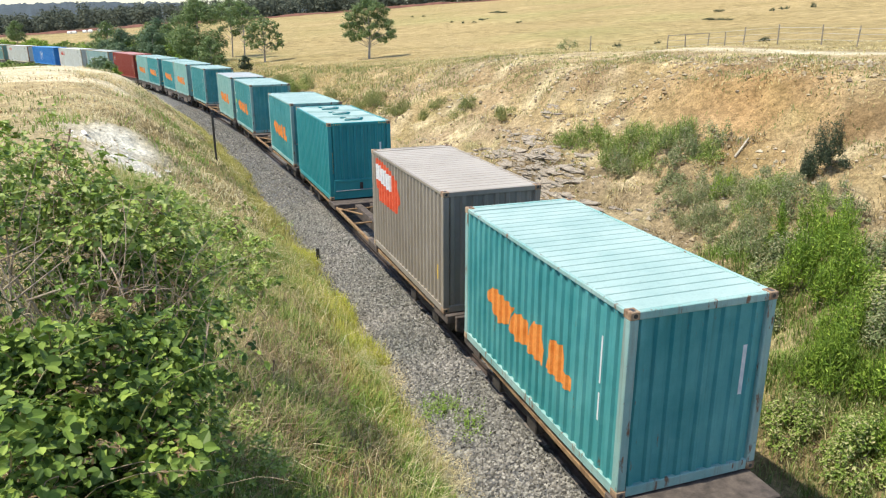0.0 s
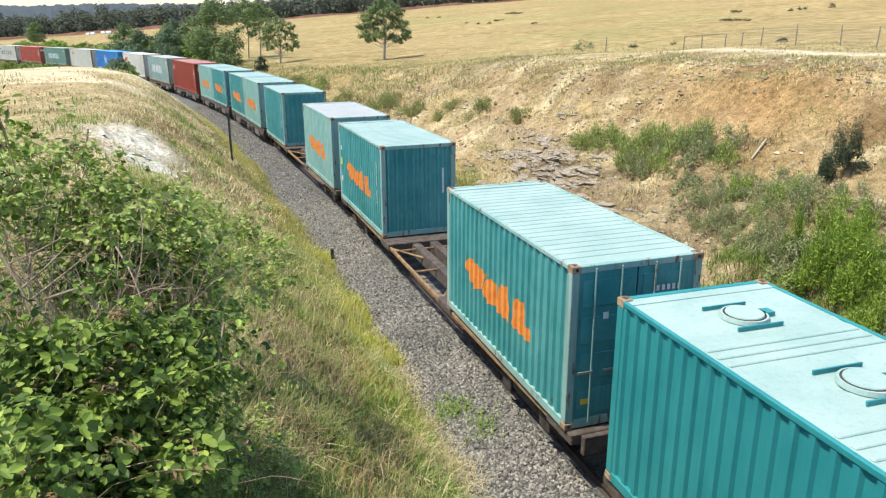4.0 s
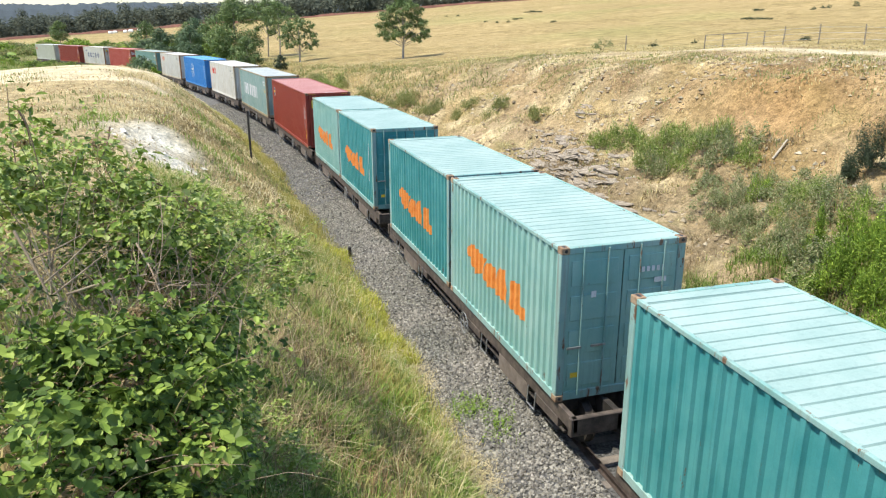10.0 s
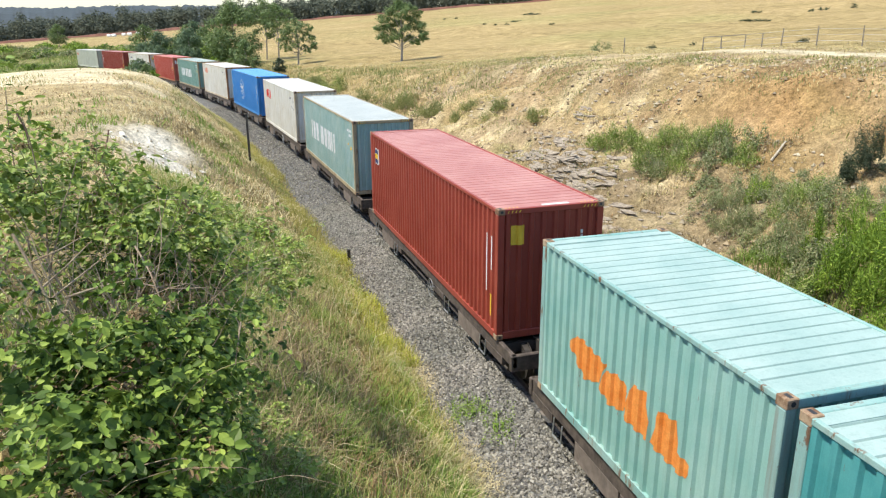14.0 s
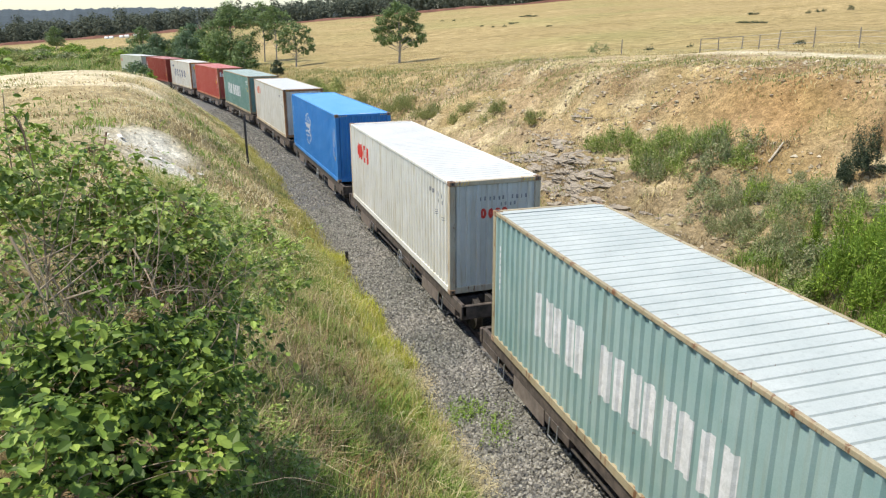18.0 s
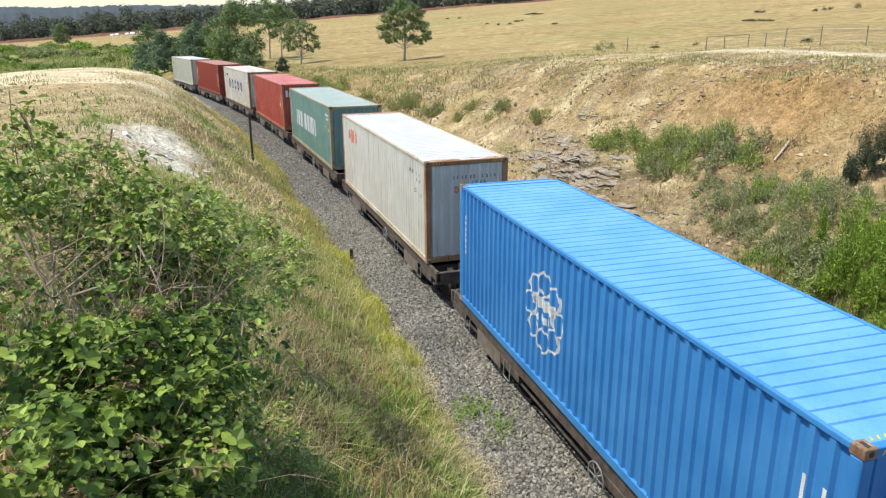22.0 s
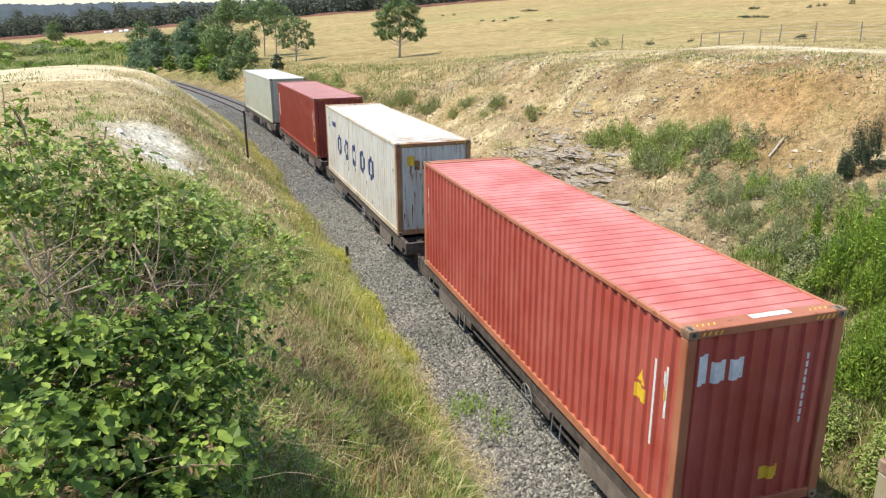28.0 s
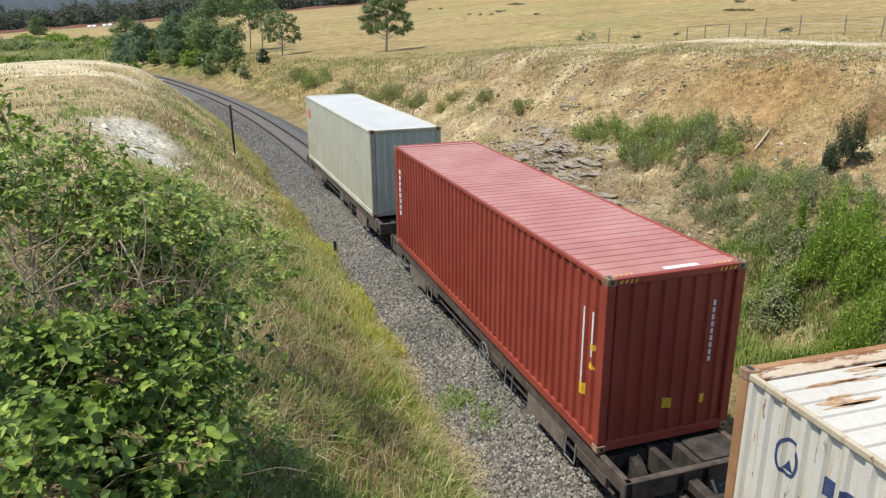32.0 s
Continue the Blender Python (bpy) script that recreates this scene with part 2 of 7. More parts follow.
def soil_material():
    m, n, l, b = nodes_of("grassland_soil")
    co = n.new("ShaderNodeTexCoord").outputs["Object"]
    at = n.new("ShaderNodeAttribute")
    at.attribute_name = "soil"
    f = noise_tex(n, l, co, 0.55, 9.0, W3, 0.65)
    f2 = noise_tex(n, l, co, 4.0, 8.0, W3, 0.7)
    f3 = noise_tex(n, l, co, 0.035, 6.0, (1.0, 2.2, 1.0), 0.6)
    col = mix(n, l, 0.8, at.outputs["Color"], ramp(n, l, f, [(0.32, (0.52, 0.50, 0.44)), (0.68, (1.28, 1.28, 1.28))]), "MULTIPLY")
    # f2 is the bump too, so its hollows get crevice shade in the colour
    col = mix(n, l, 0.7, col, ramp(n, l, f2, [(0.34, (0.42, 0.42, 0.38)), (0.66, (1.4, 1.38, 1.34))]), "MULTIPLY")
    col = mix(n, l, 0.8, col, ramp(n, l, f3, [(0.35, (0.84, 0.81, 0.70)), (0.65, (1.15, 1.1, 1.05))]), "MULTIPLY")
    f4 = noise_tex(n, l, co, 13.0, 5.0, W3, 0.75)
    col = mix(n, l, 0.65, col, ramp(n, l, f4, [(0.36, (0.48, 0.46, 0.42)), (0.5, (1.0, 1.0, 1.0)), (0.66, (1.45, 1.42, 1.36))]), "MULTIPLY")
    l.new(col, b.inputs["Base Color"])
    b.inputs["Roughness"].default_value = 0.95
    b.inputs["Specular IOR Level"].default_value = 0.1
    bumped(n, l, b, f2, 1.0, 0.14)
    return m


MAT_SOIL = soil_material()
gme = array_mesh("ground", np.stack([GX, GY, GZ], -1).reshape(-1, 3), gfaces, MAT_SOIL, True)
STRAW, CLAY, OLIVE, PALE, DIRT = np.array((0.40, 0.32, 0.172)), np.array((0.42, 0.325, 0.205)), np.array((0.20, 0.21, 0.09)), np.array((0.52, 0.45, 0.31)), np.array((0.24, 0.20, 0.12))


def soil_colours():
    x, y, s, n = GX.ravel(), GY.ravel(), GS.ravel(), GN.ravel()
    c = np.tile(STRAW, (len(x), 1))

    def blend(w, colour):
        nonlocal c
        w = np.clip(w, 0, 1)[:, None]
        c = c * (1 - w) + colour * w
    z = GZ.ravel()
    blend((soft_noise(x, y, 25.0, 11) - 0.02) * 1.0 * (np.abs(n) > 25), OLIVE * 1.6)
    # bare clay on the far side of the cutting
    w = ((n > 5) & (n < 26)) * (np.clip((s - 2) / 8, 0, 1)) * np.clip((75 - s) / 30, 0, 1)
    blend(w * (0.55 + 1.6 * soft_noise(x, y, 5.0, 12)), CLAY)
    blend(w * np.exp(-((n - 14.3) / 1.6) ** 2) * (0.7 + soft_noise(x, y, 3.0, 18)), CLAY * 0.8)
    blend(w * (soft_noise(x, y, 3.6, 61) + 0.12) * 1.7, np.array((0.37, 0.30, 0.215)))
    blend(w * (soft_noise(x, y, 1.1, 13) - 0.02) * 2.6, PALE * 1.1)
    blend(w * (n > 12) * (soft_noise(x + 0.4 * y, y, 1.7, 63) - 0.16) * 3.2, np.array((0.25, 0.175, 0.105)))
    blend(((n > 6) & (n < 11) & (s > 10) & (s < 28)) * (0.45 + soft_noise(x, y, 2.0, 64)), np.array((0.30, 0.25, 0.175)))
    blend(((n > 4) & (n < 24)) * (soft_noise(x, y, 2.2, 16) + soft_noise(x, y, 0.9, 17) - 0.15) * 0.9, OLIVE * 1.3)
    blend(w * np.exp(-((x - 12.6) ** 2 / 9 + (y - 29) ** 2 / 22)) * 0.6, np.array((0.44, 0.27, 0.12)))
    blend(np.exp(-((x - 4.8) ** 2 / 1.2 + (y - 32) ** 2 / 8)) * 0.8, np.array((0.20, 0.16, 0.12)))
    # bleached tops beside the cutting, and a bare sandy patch
    blend(np.clip((z - 2.9) / 0.8, 0, 1) * (x < -16) * (y > 41) * (y < 75) * 0.95, np.array((0.90, 0.82, 0.65)))
    blend(((n < -7.5) & (n > -40) & (s > 18) & (s < 80)) * 0.45, PALE)
    blend(np.clip(1.2 - np.abs(np.hypot(x, y) - 51) / 5, 0, 1) * (n > 15) * 0.45, PALE * 1.25)
    blend(np.clip(1.5 - np.abs(n - 22.4) / 1.1, 0, 1) * np.clip((44 - s) / 10, 0, 1) * (s > -10), np.array((0.72, 0.66, 0.53)))
    blend((np.exp(-((x + 10.9) ** 2 / 1.7 + (y - 26.4) ** 2 / 2.8)) + 0.8 * np.exp(-((x + 9.1) ** 2 / 0.8 + (y - 23.6) ** 2 / 1.8))) * 2.3 * (0.75 + soft_noise(x, y, 0.8, 15)), np.array((0.90, 0.88, 0.84)))
    # greener ground about the far bend
    far_d, far_a = np.hypot(x, y), np.degrees(np.arctan2(x, y))
    rank = np.clip((np.interp(far_a, [-60, -34, -28, -24, -22], [330, 330, 290, 225, 130]) - far_d) / 25, 0, 1) * np.clip((far_d - 112) / 12, 0, 1) * (y > 0) * (far_a < -21)
    blend(rank * (1.0 + 0.9 * soft_noise(x, y, 14.0, 62)), np.array((0.16, 0.215, 0.075)))
    blend(np.exp(-((x + 38) ** 2 / 260 + (y - 118) ** 2 / 200)) * (0.7 + soft_noise(x, y, 6.0, 19)), np.array((0.20, 0.23, 0.085)))
    # darker ground from the far wood's edge outwards
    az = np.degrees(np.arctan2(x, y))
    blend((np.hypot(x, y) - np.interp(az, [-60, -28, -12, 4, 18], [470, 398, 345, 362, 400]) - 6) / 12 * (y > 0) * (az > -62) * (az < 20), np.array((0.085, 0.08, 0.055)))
    # foot of the banks
    blend((np.abs(n) < 4.5) * 0.7, DIRT)
    blend(((n < -3) & (n > -9) & (s < 22)) * (0.45 + soft_noise(x, y, 3.0, 14)), DIRT)
    return c


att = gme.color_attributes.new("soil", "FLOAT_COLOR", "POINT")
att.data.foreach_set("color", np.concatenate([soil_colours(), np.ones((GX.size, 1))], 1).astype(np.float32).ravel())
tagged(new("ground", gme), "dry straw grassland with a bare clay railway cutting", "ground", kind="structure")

# ---- ballast, sleepers, rails ----
# bed coloured darker than the loose stones, as shade in their gaps
MAT_BALLAST = plain("crushed_stone", (0.04, 0.039, 0.037), (0.20, 0.196, 0.188), 14.0, 0.9, 0.0, 1.0)
MAT_RAIL = plain("rail_steel", (0.055, 0.042, 0.036), (0.12, 0.09, 0.075), 5.0, 0.55, 0.5, 0.1)
MAT_SLEEPER = plain("weathered_timber", (0.12, 0.10, 0.085), (0.24, 0.21, 0.18), 4.0, 0.9, 0.0, 0.5)


def sweep(name, profile, s0, s1, step, material, smooth=False):
    """A profile of (across, up) points carried along the track."""
    st = np.arange(s0, s1 + step / 2, step)
    prof = np.array(profile)
    vs = []
    for s in st:
        x, y = on_track(s, prof[:, 0])
        vs.append(np.stack([x, y, prof[:, 1] + rail_z(s)], -1))
    k = len(prof)
    idx = np.arange(len(st) * k).reshape(len(st), k)
    f = np.stack([idx[:-1, :-1], idx[:-1, 1:], idx[1:, 1:], idx[1:, :-1]], -1).reshape(-1, 4)
    return array_mesh(name, np.concatenate(vs), f, material, smooth)


ballast = new("ballast", sweep("ballast", [(-3.3, -0.62), (-2.75, -0.40), (-1.75, -0.14), (-1.2, -0.075), (-0.80, -0.08), (-0.70, -0.13), (0.70, -0.13), (0.80, -0.08), (1.2, -0.075), (1.5, -0.14), (2.2, -0.42), (2.7, -0.66)], -40, 300, 0.5, MAT_BALLAST))
tagged(ballast, "grey crushed stone ballast under the railway track", "ballast", kind="structure")
rail_track = thing("railway_track", "narrow gauge steel rails on timber sleepers in ballast", "railway track", kind="structure")
RAIL = [(-0.06, -0.125), (-0.06, -0.115), (-0.012, -0.10), (-0.012, -0.035), (-0.034, -0.025), (-0.034, -0.002), (0.034, -0.002), (0.034, -0.025), (0.012, -0.035), (0.012, -0.10), (0.06, -0.115), (0.06, -0.125)]
for side in (-0.55, 0.55):
    r = new("rail", sweep("rail", [(side + a, b) for a, b in RAIL], -40, 300, 1.0, MAT_RAIL))
    r.parent = rail_track
sleeper_mesh = finish("sleeper", boxes((-1.0, 1.0, -0.11, 0.11, -0.26, -0.122), bevel=0.012), MAT_SLEEPER)
for i in range(190):
    s = -12 + i * 0.66
    ob = new("sleeper", sleeper_mesh)
    ob.parent = rail_track
    ob.matrix_basis = track_pose(s, 0.3) @ pose(random.uniform(-0.03, 0.03), 0, 0, 0, 0, random.uniform(-1, 1))

# ---- containers ----
RUST = plain("rusty_steel", (0.17, 0.085, 0.045), (0.42, 0.31, 0.20), 7.0, 0.85, 0.0, 0.3)
DEEP_RUST = plain("flaking_rust", (0.16, 0.062, 0.03), (0.38, 0.19, 0.085), 9.0, 0.9, 0.0, 0.3)
# grime, made darker still for the shade inside the wagon frames
DARK_STEEL = plain("grimy_shaded_steel", (0.020, 0.017, 0.015), (0.07, 0.058, 0.049), 5.0, 0.8, 0.0, 0.3)
FRAME_STEEL = plain("weathered_brown_steel", (0.05, 0.039, 0.033), (0.125, 0.098, 0.08), 5.0, 0.8, 0.0, 0.3)
BAR_STEEL = plain("galvanised_bar", (0.30, 0.31, 0.31), (0.45, 0.46, 0.46), 12.0, 0.5, 0.6, 0.1)
WHITE_INK = plain("white_marking", (0.62, 0.63, 0.62), (0.8, 0.8, 0.8), 7.0, 0.6, 0.0, 0.02)
ORANGE_INK = plain("orange_marking", (0.72, 0.22, 0.035), (0.84, 0.33, 0.08), 5.0, 0.55, 0.0, 0.02)
RED_INK = plain("red_marking", (0.62, 0.035, 0.03), (0.72, 0.08, 0.05), 6.0, 0.55, 0.0, 0.02)
ORANGE_RED = plain("orange_red_marking", (0.66, 0.08, 0.03), (0.76, 0.14, 0.06), 6.0, 0.55, 0.0, 0.02)
FADED_RED_INK = plain("faded_red_marking", (0.66, 0.20, 0.12), (0.72, 0.34, 0.25), 6.0, 0.6, 0.0, 0.02)
NAVY_INK = plain("navy_marking", (0.03, 0.05, 0.14), (0.06, 0.09, 0.20), 6.0, 0.55, 0.0, 0.02)
YELLOW_INK = plain("yellow_marking", (0.75, 0.46, 0.03), (0.85, 0.6, 0.06), 6.0, 0.55, 0.0, 0.02)
GREY_INK = plain("worn_grey_marking", (0.16, 0.16, 0.165), (0.36, 0.36, 0.36), 9.0, 0.7, 0.0, 0.02)
NEON_INK = plain("bright_yellow_green_marking", (0.55, 0.68, 0.04), (0.66, 0.80, 0.08), 6.0, 0.5, 0.0, 0.02)
FLAT_BLACK = plain("flat_black", (0.02, 0.02, 0.02), (0.05, 0.05, 0.05), 6.0, 0.6, 0.0, 0.02)

PITCH, DEPTH = 0.262, 0.046


WALL_RIB, ROOF_RIB = (0.30, 0.41, 0.89), (0.84, 0.89, 0.95)  # parts of the pitch where a rib falls, lies low and rises


def wave(u, u0, pitch, depth):
    a, b, c = ROOF_RIB if depth < 0.03 else WALL_RIB
    q = ((u - u0) / pitch) % 1.0
    if q < a:
        return 0.0
    if q < b:
        return -depth * (q - a) / (b - a)
    if q < c:
        return -depth
    return -depth * (1.0 - q) / (1.0 - c)


def breaks(a, b, u0, pitch, depth):
    out = [a, b]
    k = math.floor((a - u0) / pitch) - 1
    while u0 + k * pitch < b:
        for q in (0.0, *(ROOF_RIB if depth < 0.03 else WALL_RIB)):
            u = u0 + (k + q) * pitch
            if a + 1e-4 < u < b - 1e-4:
                out.append(u)
        k += 1
    return sorted(out)


def corrugated(a, b, v0, v1, u0, pitch, depth, place):
    bm = bmesh.new()
    prev = None
    for u in breaks(a, b, u0, pitch, depth):
        w = wave(u, u0, pitch, depth)
        pair = (bm.verts.new(place(u, v0, w)), bm.verts.new(place(u, v1, w)))
        if prev:
            bm.faces.new((prev[0], pair[0], pair[1], prev[1]))
        prev = pair
    return bm


def painted(polys, u0, pitch, depth, place, lift=0.004):
    """Flat markings that follow a corrugated sheet."""
    bm = bmesh.new()
    lo, hi = 1e9, -1e9
    for poly in polys:
        bm.faces.new([bm.verts.new((u, v, 0)) for u, v in poly])
        lo, hi = min(lo, min(p[0] for p in poly)), max(hi, max(p[0] for p in poly))
    bmesh.ops.remove_doubles(bm, verts=bm.verts[:], dist=0.0005)
    for u in breaks(lo, hi, u0, pitch, depth):
        bmesh.ops.bisect_plane(bm, geom=bm.verts[:] + bm.edges[:] + bm.faces[:], plane_co=(u, 0, 0), plane_no=(1, 0, 0))
    for v in bm.verts:
        v.co = place(v.co.x, v.co.y, wave(v.co.x, u0, pitch, depth) + lift)
    return bm


def glyphs(polys):
    """Groups of polygons that touch, each one painted shape."""
    groups = []
    for pl in polys:
        pts = {(round(u, 3), round(w, 3)) for u, w in pl}
        hit_ = [g for g in groups if g[0] & pts]
        rest = [g for g in groups if not g[0] & pts]
        groups = rest + [(set.union(pts, *[g[0] for g in hit_]), [q for g in hit_ for q in g[1]] + [pl])]
    return [g[1] for g in groups]


def rect(u, v, w, h, slant=0.0):
    return [(u, v), (u + w, v), (u + w + slant * h, v + h), (u + slant * h, v + h)]


def ring(u, v, ru, rv, t, gap=0.0, seg=20):
    """A ring of quads; gap leaves an opening towards the near end (degrees)."""
    out = []
    ru, t_u = -ru, -t
    a0, a1 = radians(gap), radians(360 - gap)
    for i in range(seg):
        p, q = a0 + (a1 - a0) * i / seg, a0 + (a1 - a0) * (i + 1) / seg
        out.append([(u + ru * math.cos(p), v + rv * math.sin(p)), (u + ru * math.cos(q), v + rv * math.sin(q)),
                    (u + (ru - t_u) * math.cos(q), v + (rv - t) * math.sin(q)), (u + (ru - t_u) * math.cos(p), v + (rv - t) * math.sin(p))])
    return out


def container(label, length, paint, roof=None, post=None, doors_near=False, marks=(), end_marks=(), roof_marks=(), hatches=False, rail=None, plate=None, door=None, end=None, group="containers on the goods train"):
    """A steel box 2.44 m wide and 2.90 m high; y runs away from the bridge. marks: (material, polygons) with u from the near end and v from the base."""
    post, roof = post or paint, roof or paint
    c = thing("shipping_container", label, "container", group)
    L, Wd, H = length / 2, 1.219, 2.896
    x_in = Wd - 0.012
    su0 = -L + 0.32
    rib = 0.026
    fit = length / 12.192 if length > 10 else 1.0  # markings are given for a full forty-foot side

    def left(u, v, w):
        return (-x_in - w, u, v)

    def right(u, v, w):
        return (x_in + w, u, v)

    def near(u, v, w):
        return (u, -L + 0.02 - w, v)

    def far(u, v, w):
        return (u, L - 0.02 + w, v)

    def top(u, v, w):
        return (v, u, H - 0.03 + w)
    bm = corrugated(-L + 0.14, L - 0.14, 0.16, H - 0.07, su0, PITCH, DEPTH, left)
    bmesh.ops.reverse_faces(bm, faces=bm.faces[:])
    part("side_panel", bm, paint, c)
    part("side_panel", corrugated(-L + 0.14, L - 0.14, 0.16, H - 0.07, su0, PITCH, DEPTH, right), paint, c)
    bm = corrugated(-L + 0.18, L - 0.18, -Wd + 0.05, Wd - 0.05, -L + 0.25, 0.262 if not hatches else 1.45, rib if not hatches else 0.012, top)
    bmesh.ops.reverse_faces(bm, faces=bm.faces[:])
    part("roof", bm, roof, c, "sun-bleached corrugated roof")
    for nm, place, flip, is_door in (("end_panel", near, False, doors_near), ("end_panel", far, True, not doors_near)):
        if is_door:
            ysgn = -1 if place is near else 1
            y0 = ysgn * (L - 0.05)
            for sx in (-1, 1):
                bm = bmesh.new()
                a, b2 = sorted((sx * 0.012, sx * 1.09))
                box(bm, a, b2, min(y0, y0 + ysgn * 0.02), max(y0, y0 + ysgn * 0.02), 0.17, H - 0.13)
                d = part("door", bm, door or paint, c)
                for k in range(4):
                    z0 = 0.26 + k * 0.64
                    part("door_panel", boxes((a + 0.09, b2 - 0.09, min(y0 + ysgn * 0.018, y0 + ysgn * 0.042), max(y0 + ysgn * 0.018, y0 + ysgn * 0.042), z0, z0 + 0.46), bevel=0.008), door or paint, d)
                for q in (0.28, 0.72):
                    xx = a + (b2 - a) * q
                    part("locking_bar", rods(((xx, y0 + ysgn * 0.06, 0.10), (xx, y0 + ysgn * 0.06, H - 0.06), 0.017)), post, d)
                    part("handle", boxes((xx - 0.02, xx + 0.26 * sx if sx > 0 else xx + 0.02, min(y0 + ysgn * 0.07, y0 + ysgn * 0.09), max(y0 + ysgn * 0.07, y0 + ysgn * 0.09), 1.02, 1.06) if sx > 0 else
                                          (xx - 0.26, xx + 0.02, min(y0 + ysgn * 0.07, y0 + ysgn * 0.09), max(y0 + ysgn * 0.07, y0 + ysgn * 0.09), 1.02, 1.06)), BAR_STEEL, d)
        else:
            bm = corrugated(-Wd + 0.10, Wd - 0.10, 0.17, H - 0.11, -Wd + 0.20, 0.272, 0.046, place)
            if flip:
                bmesh.ops.reverse_faces(bm, faces=bm.faces[:])
            part(nm, bm, end or paint, c)
    for sx in (-1, 1):
        for sy in (-1, 1):
            a, b2 = sorted((sx * Wd, sx * (Wd - 0.15)))
            p, q = sorted((sy * L, sy * (L - 0.15)))
            part("corner_post", boxes((a, b2, p, q, 0.12, H - 0.12), bevel=0.012), post, c)
            for z0 in (0.0, H - 0.118):
                bm = boxes((a - 0.003, b2 + 0.003, p - 0.012, q + 0.012, z0, z0 + 0.121), bevel=0.01)
                cc = part("corner_casting", bm, RUST, c, "rusty steel corner casting")
                yy = sy * (L + 0.013)
                # solid black pads stand in for the dark of the casting's holes
                if z0 > 1:
                    part("slot_shade", boxes((sx * (Wd - 0.075) - 0.03, sx * (Wd - 0.075) + 0.03, sy * (L - 0.07) - 0.055, sy * (L - 0.07) + 0.055, z0 + 0.11, z0 + 0.1235), bevel=0.006), FLAT_BLACK, cc)
                part("slot_shade", rods(((sx * (Wd - 0.08), yy - sy * 0.01, z0 + 0.06), (sx * (Wd - 0.08), yy, z0 + 0.06), 0.033)), FLAT_BLACK, cc)
        a, b2 = sorted((sx * Wd, sx * (Wd - 0.06)))
        part("top_rail", boxes((a, b2, -L + 0.15, L - 0.15, H - 0.085, H - 0.012), bevel=0.008), rail or paint, c)
        part("bottom_rail", boxes((a, b2, -L + 0.15, L - 0.15, 0.01, 0.168), bevel=0.008), rail or paint, c)
    for sy in (-1, 1):
        p, q = sorted((sy * L, sy * (L - 0.10)))
        part("header", boxes((-Wd + 0.15, Wd - 0.15, p, q, H - 0.125, H - 0.006), bevel=0.01), post, c)
        part("sill", boxes((-Wd + 0.15, Wd - 0.15, p, q, 0.01, 0.172), bevel=0.01), post, c)
        p, q = sorted((sy * (L - 0.10), sy * (L - 0.30)))
        part("roof_plate", boxes((-Wd + 0.06, Wd - 0.06, p, q, H - 0.05, H - 0.018)), plate or roof, c)
    part("floor", boxes((-Wd + 0.07, Wd - 0.07, -L + 0.11, L - 0.11, 0.10, 0.16)), DARK_STEEL, c)
    for mat, polys, nm in marks:
        for glyph in glyphs(polys):
            part(nm, painted([[(u * fit - L, v) for u, v in pl] for pl in glyph], su0, PITCH, DEPTH, left, 0.008 if nm == "letter_block" else 0.004), mat, c)
    for mat, polys, nm in end_marks:
        for glyph in glyphs(polys):
            if doors_near:
                part(nm, painted(glyph, 0.0, 100.0, 0.0, lambda u, v, w: (u, -L - 0.006 - w, v)), mat, c)
            else:
                part(nm, painted(glyph, -Wd + 0.20, 0.272, 0.046, near), mat, c)
    for mat, polys, nm in roof_marks:
        for pl in polys:
            part(nm, painted([[(u * fit - L, v) for u, v in pl]], -L + 0.25, 0.262, rib, lambda u, v, w: (v, u, H - (0.03 if u > -L + 0.30 else 0.015) + max(w, -0.1 if u > -L + 0.30 else 0.004))), mat, c)
    if length > 10 or hatches:
        for sx in (-1, 1):
            for i in range(4):
                x0 = sx * (Wd - 0.22 - i * 0.085)
                part("hazard_stripe", painted([rect(x0 - 0.012, H - 0.09, 0.024, 0.05, 0.5)], 0.0, 100.0, 0.0, lambda u, v, w: (u, -L - 0.003 - w * 0.5, v)), YELLOW_INK, c)
                part("hazard_stripe", painted([rect(x0 - 0.012, -L + 0.125, 0.024, 0.06, 0.5)], 0.0, 100.0, 0.0, lambda u, v, w: (u, v, H - 0.016 + w * 0.5)), YELLOW_INK, c)
        if length > 10:
            part("roof_marking", painted([rect(-0.15, -L + 0.14, 0.62, 0.12)], 0.0, 100.0, 0.0, lambda u, v, w: (u, v, H - 0.016 + w * 0.5)), WHITE_INK, c)
    if hatches:
        for k in range(3):
            yy = -L + 1.05 + k * 1.95
            h = part("loading_hatch", rods(((0, yy, H - 0.02), (0, yy, H + 0.035), 0.31, 0.30), seg=24), roof, c, "round roof hatch")
            part("hatch_lid", rods(((0, yy, H + 0.03), (0, yy, H + 0.055), 0.25, 0.24), seg=24), roof, h)
            # dark ring put in for the shaded groove round the lid
            part("hatch_groove", rods(((0, yy, H + 0.02), (0, yy, H + 0.040), 0.272, 0.27), seg=24), DARK_STEEL, h)
            for q in (-0.36, 0.36):
                part("hinge_bar", boxes((-0.38, 0.30, yy + q - 0.012, yy + q + 0.012, H - 0.02, H + 0.03)), post, h)
            part("hinge", boxes((0.25, 0.42, yy - 0.08, yy + 0.08, H - 0.02, H + 0.035)), post, h)
        for k in range(4):
            for q in (-0.2, 0.0, 0.2):
                yy = -L + 0.12 + k * 1.95 + q
                if -L + 0.35 < yy < L - 0.35:
                    part("roof_rib", boxes((-Wd + 0.10, Wd - 0.10, yy - 0.035, yy + 0.035, H - 0.04, H - 0.008), bevel=0.012), roof, c)
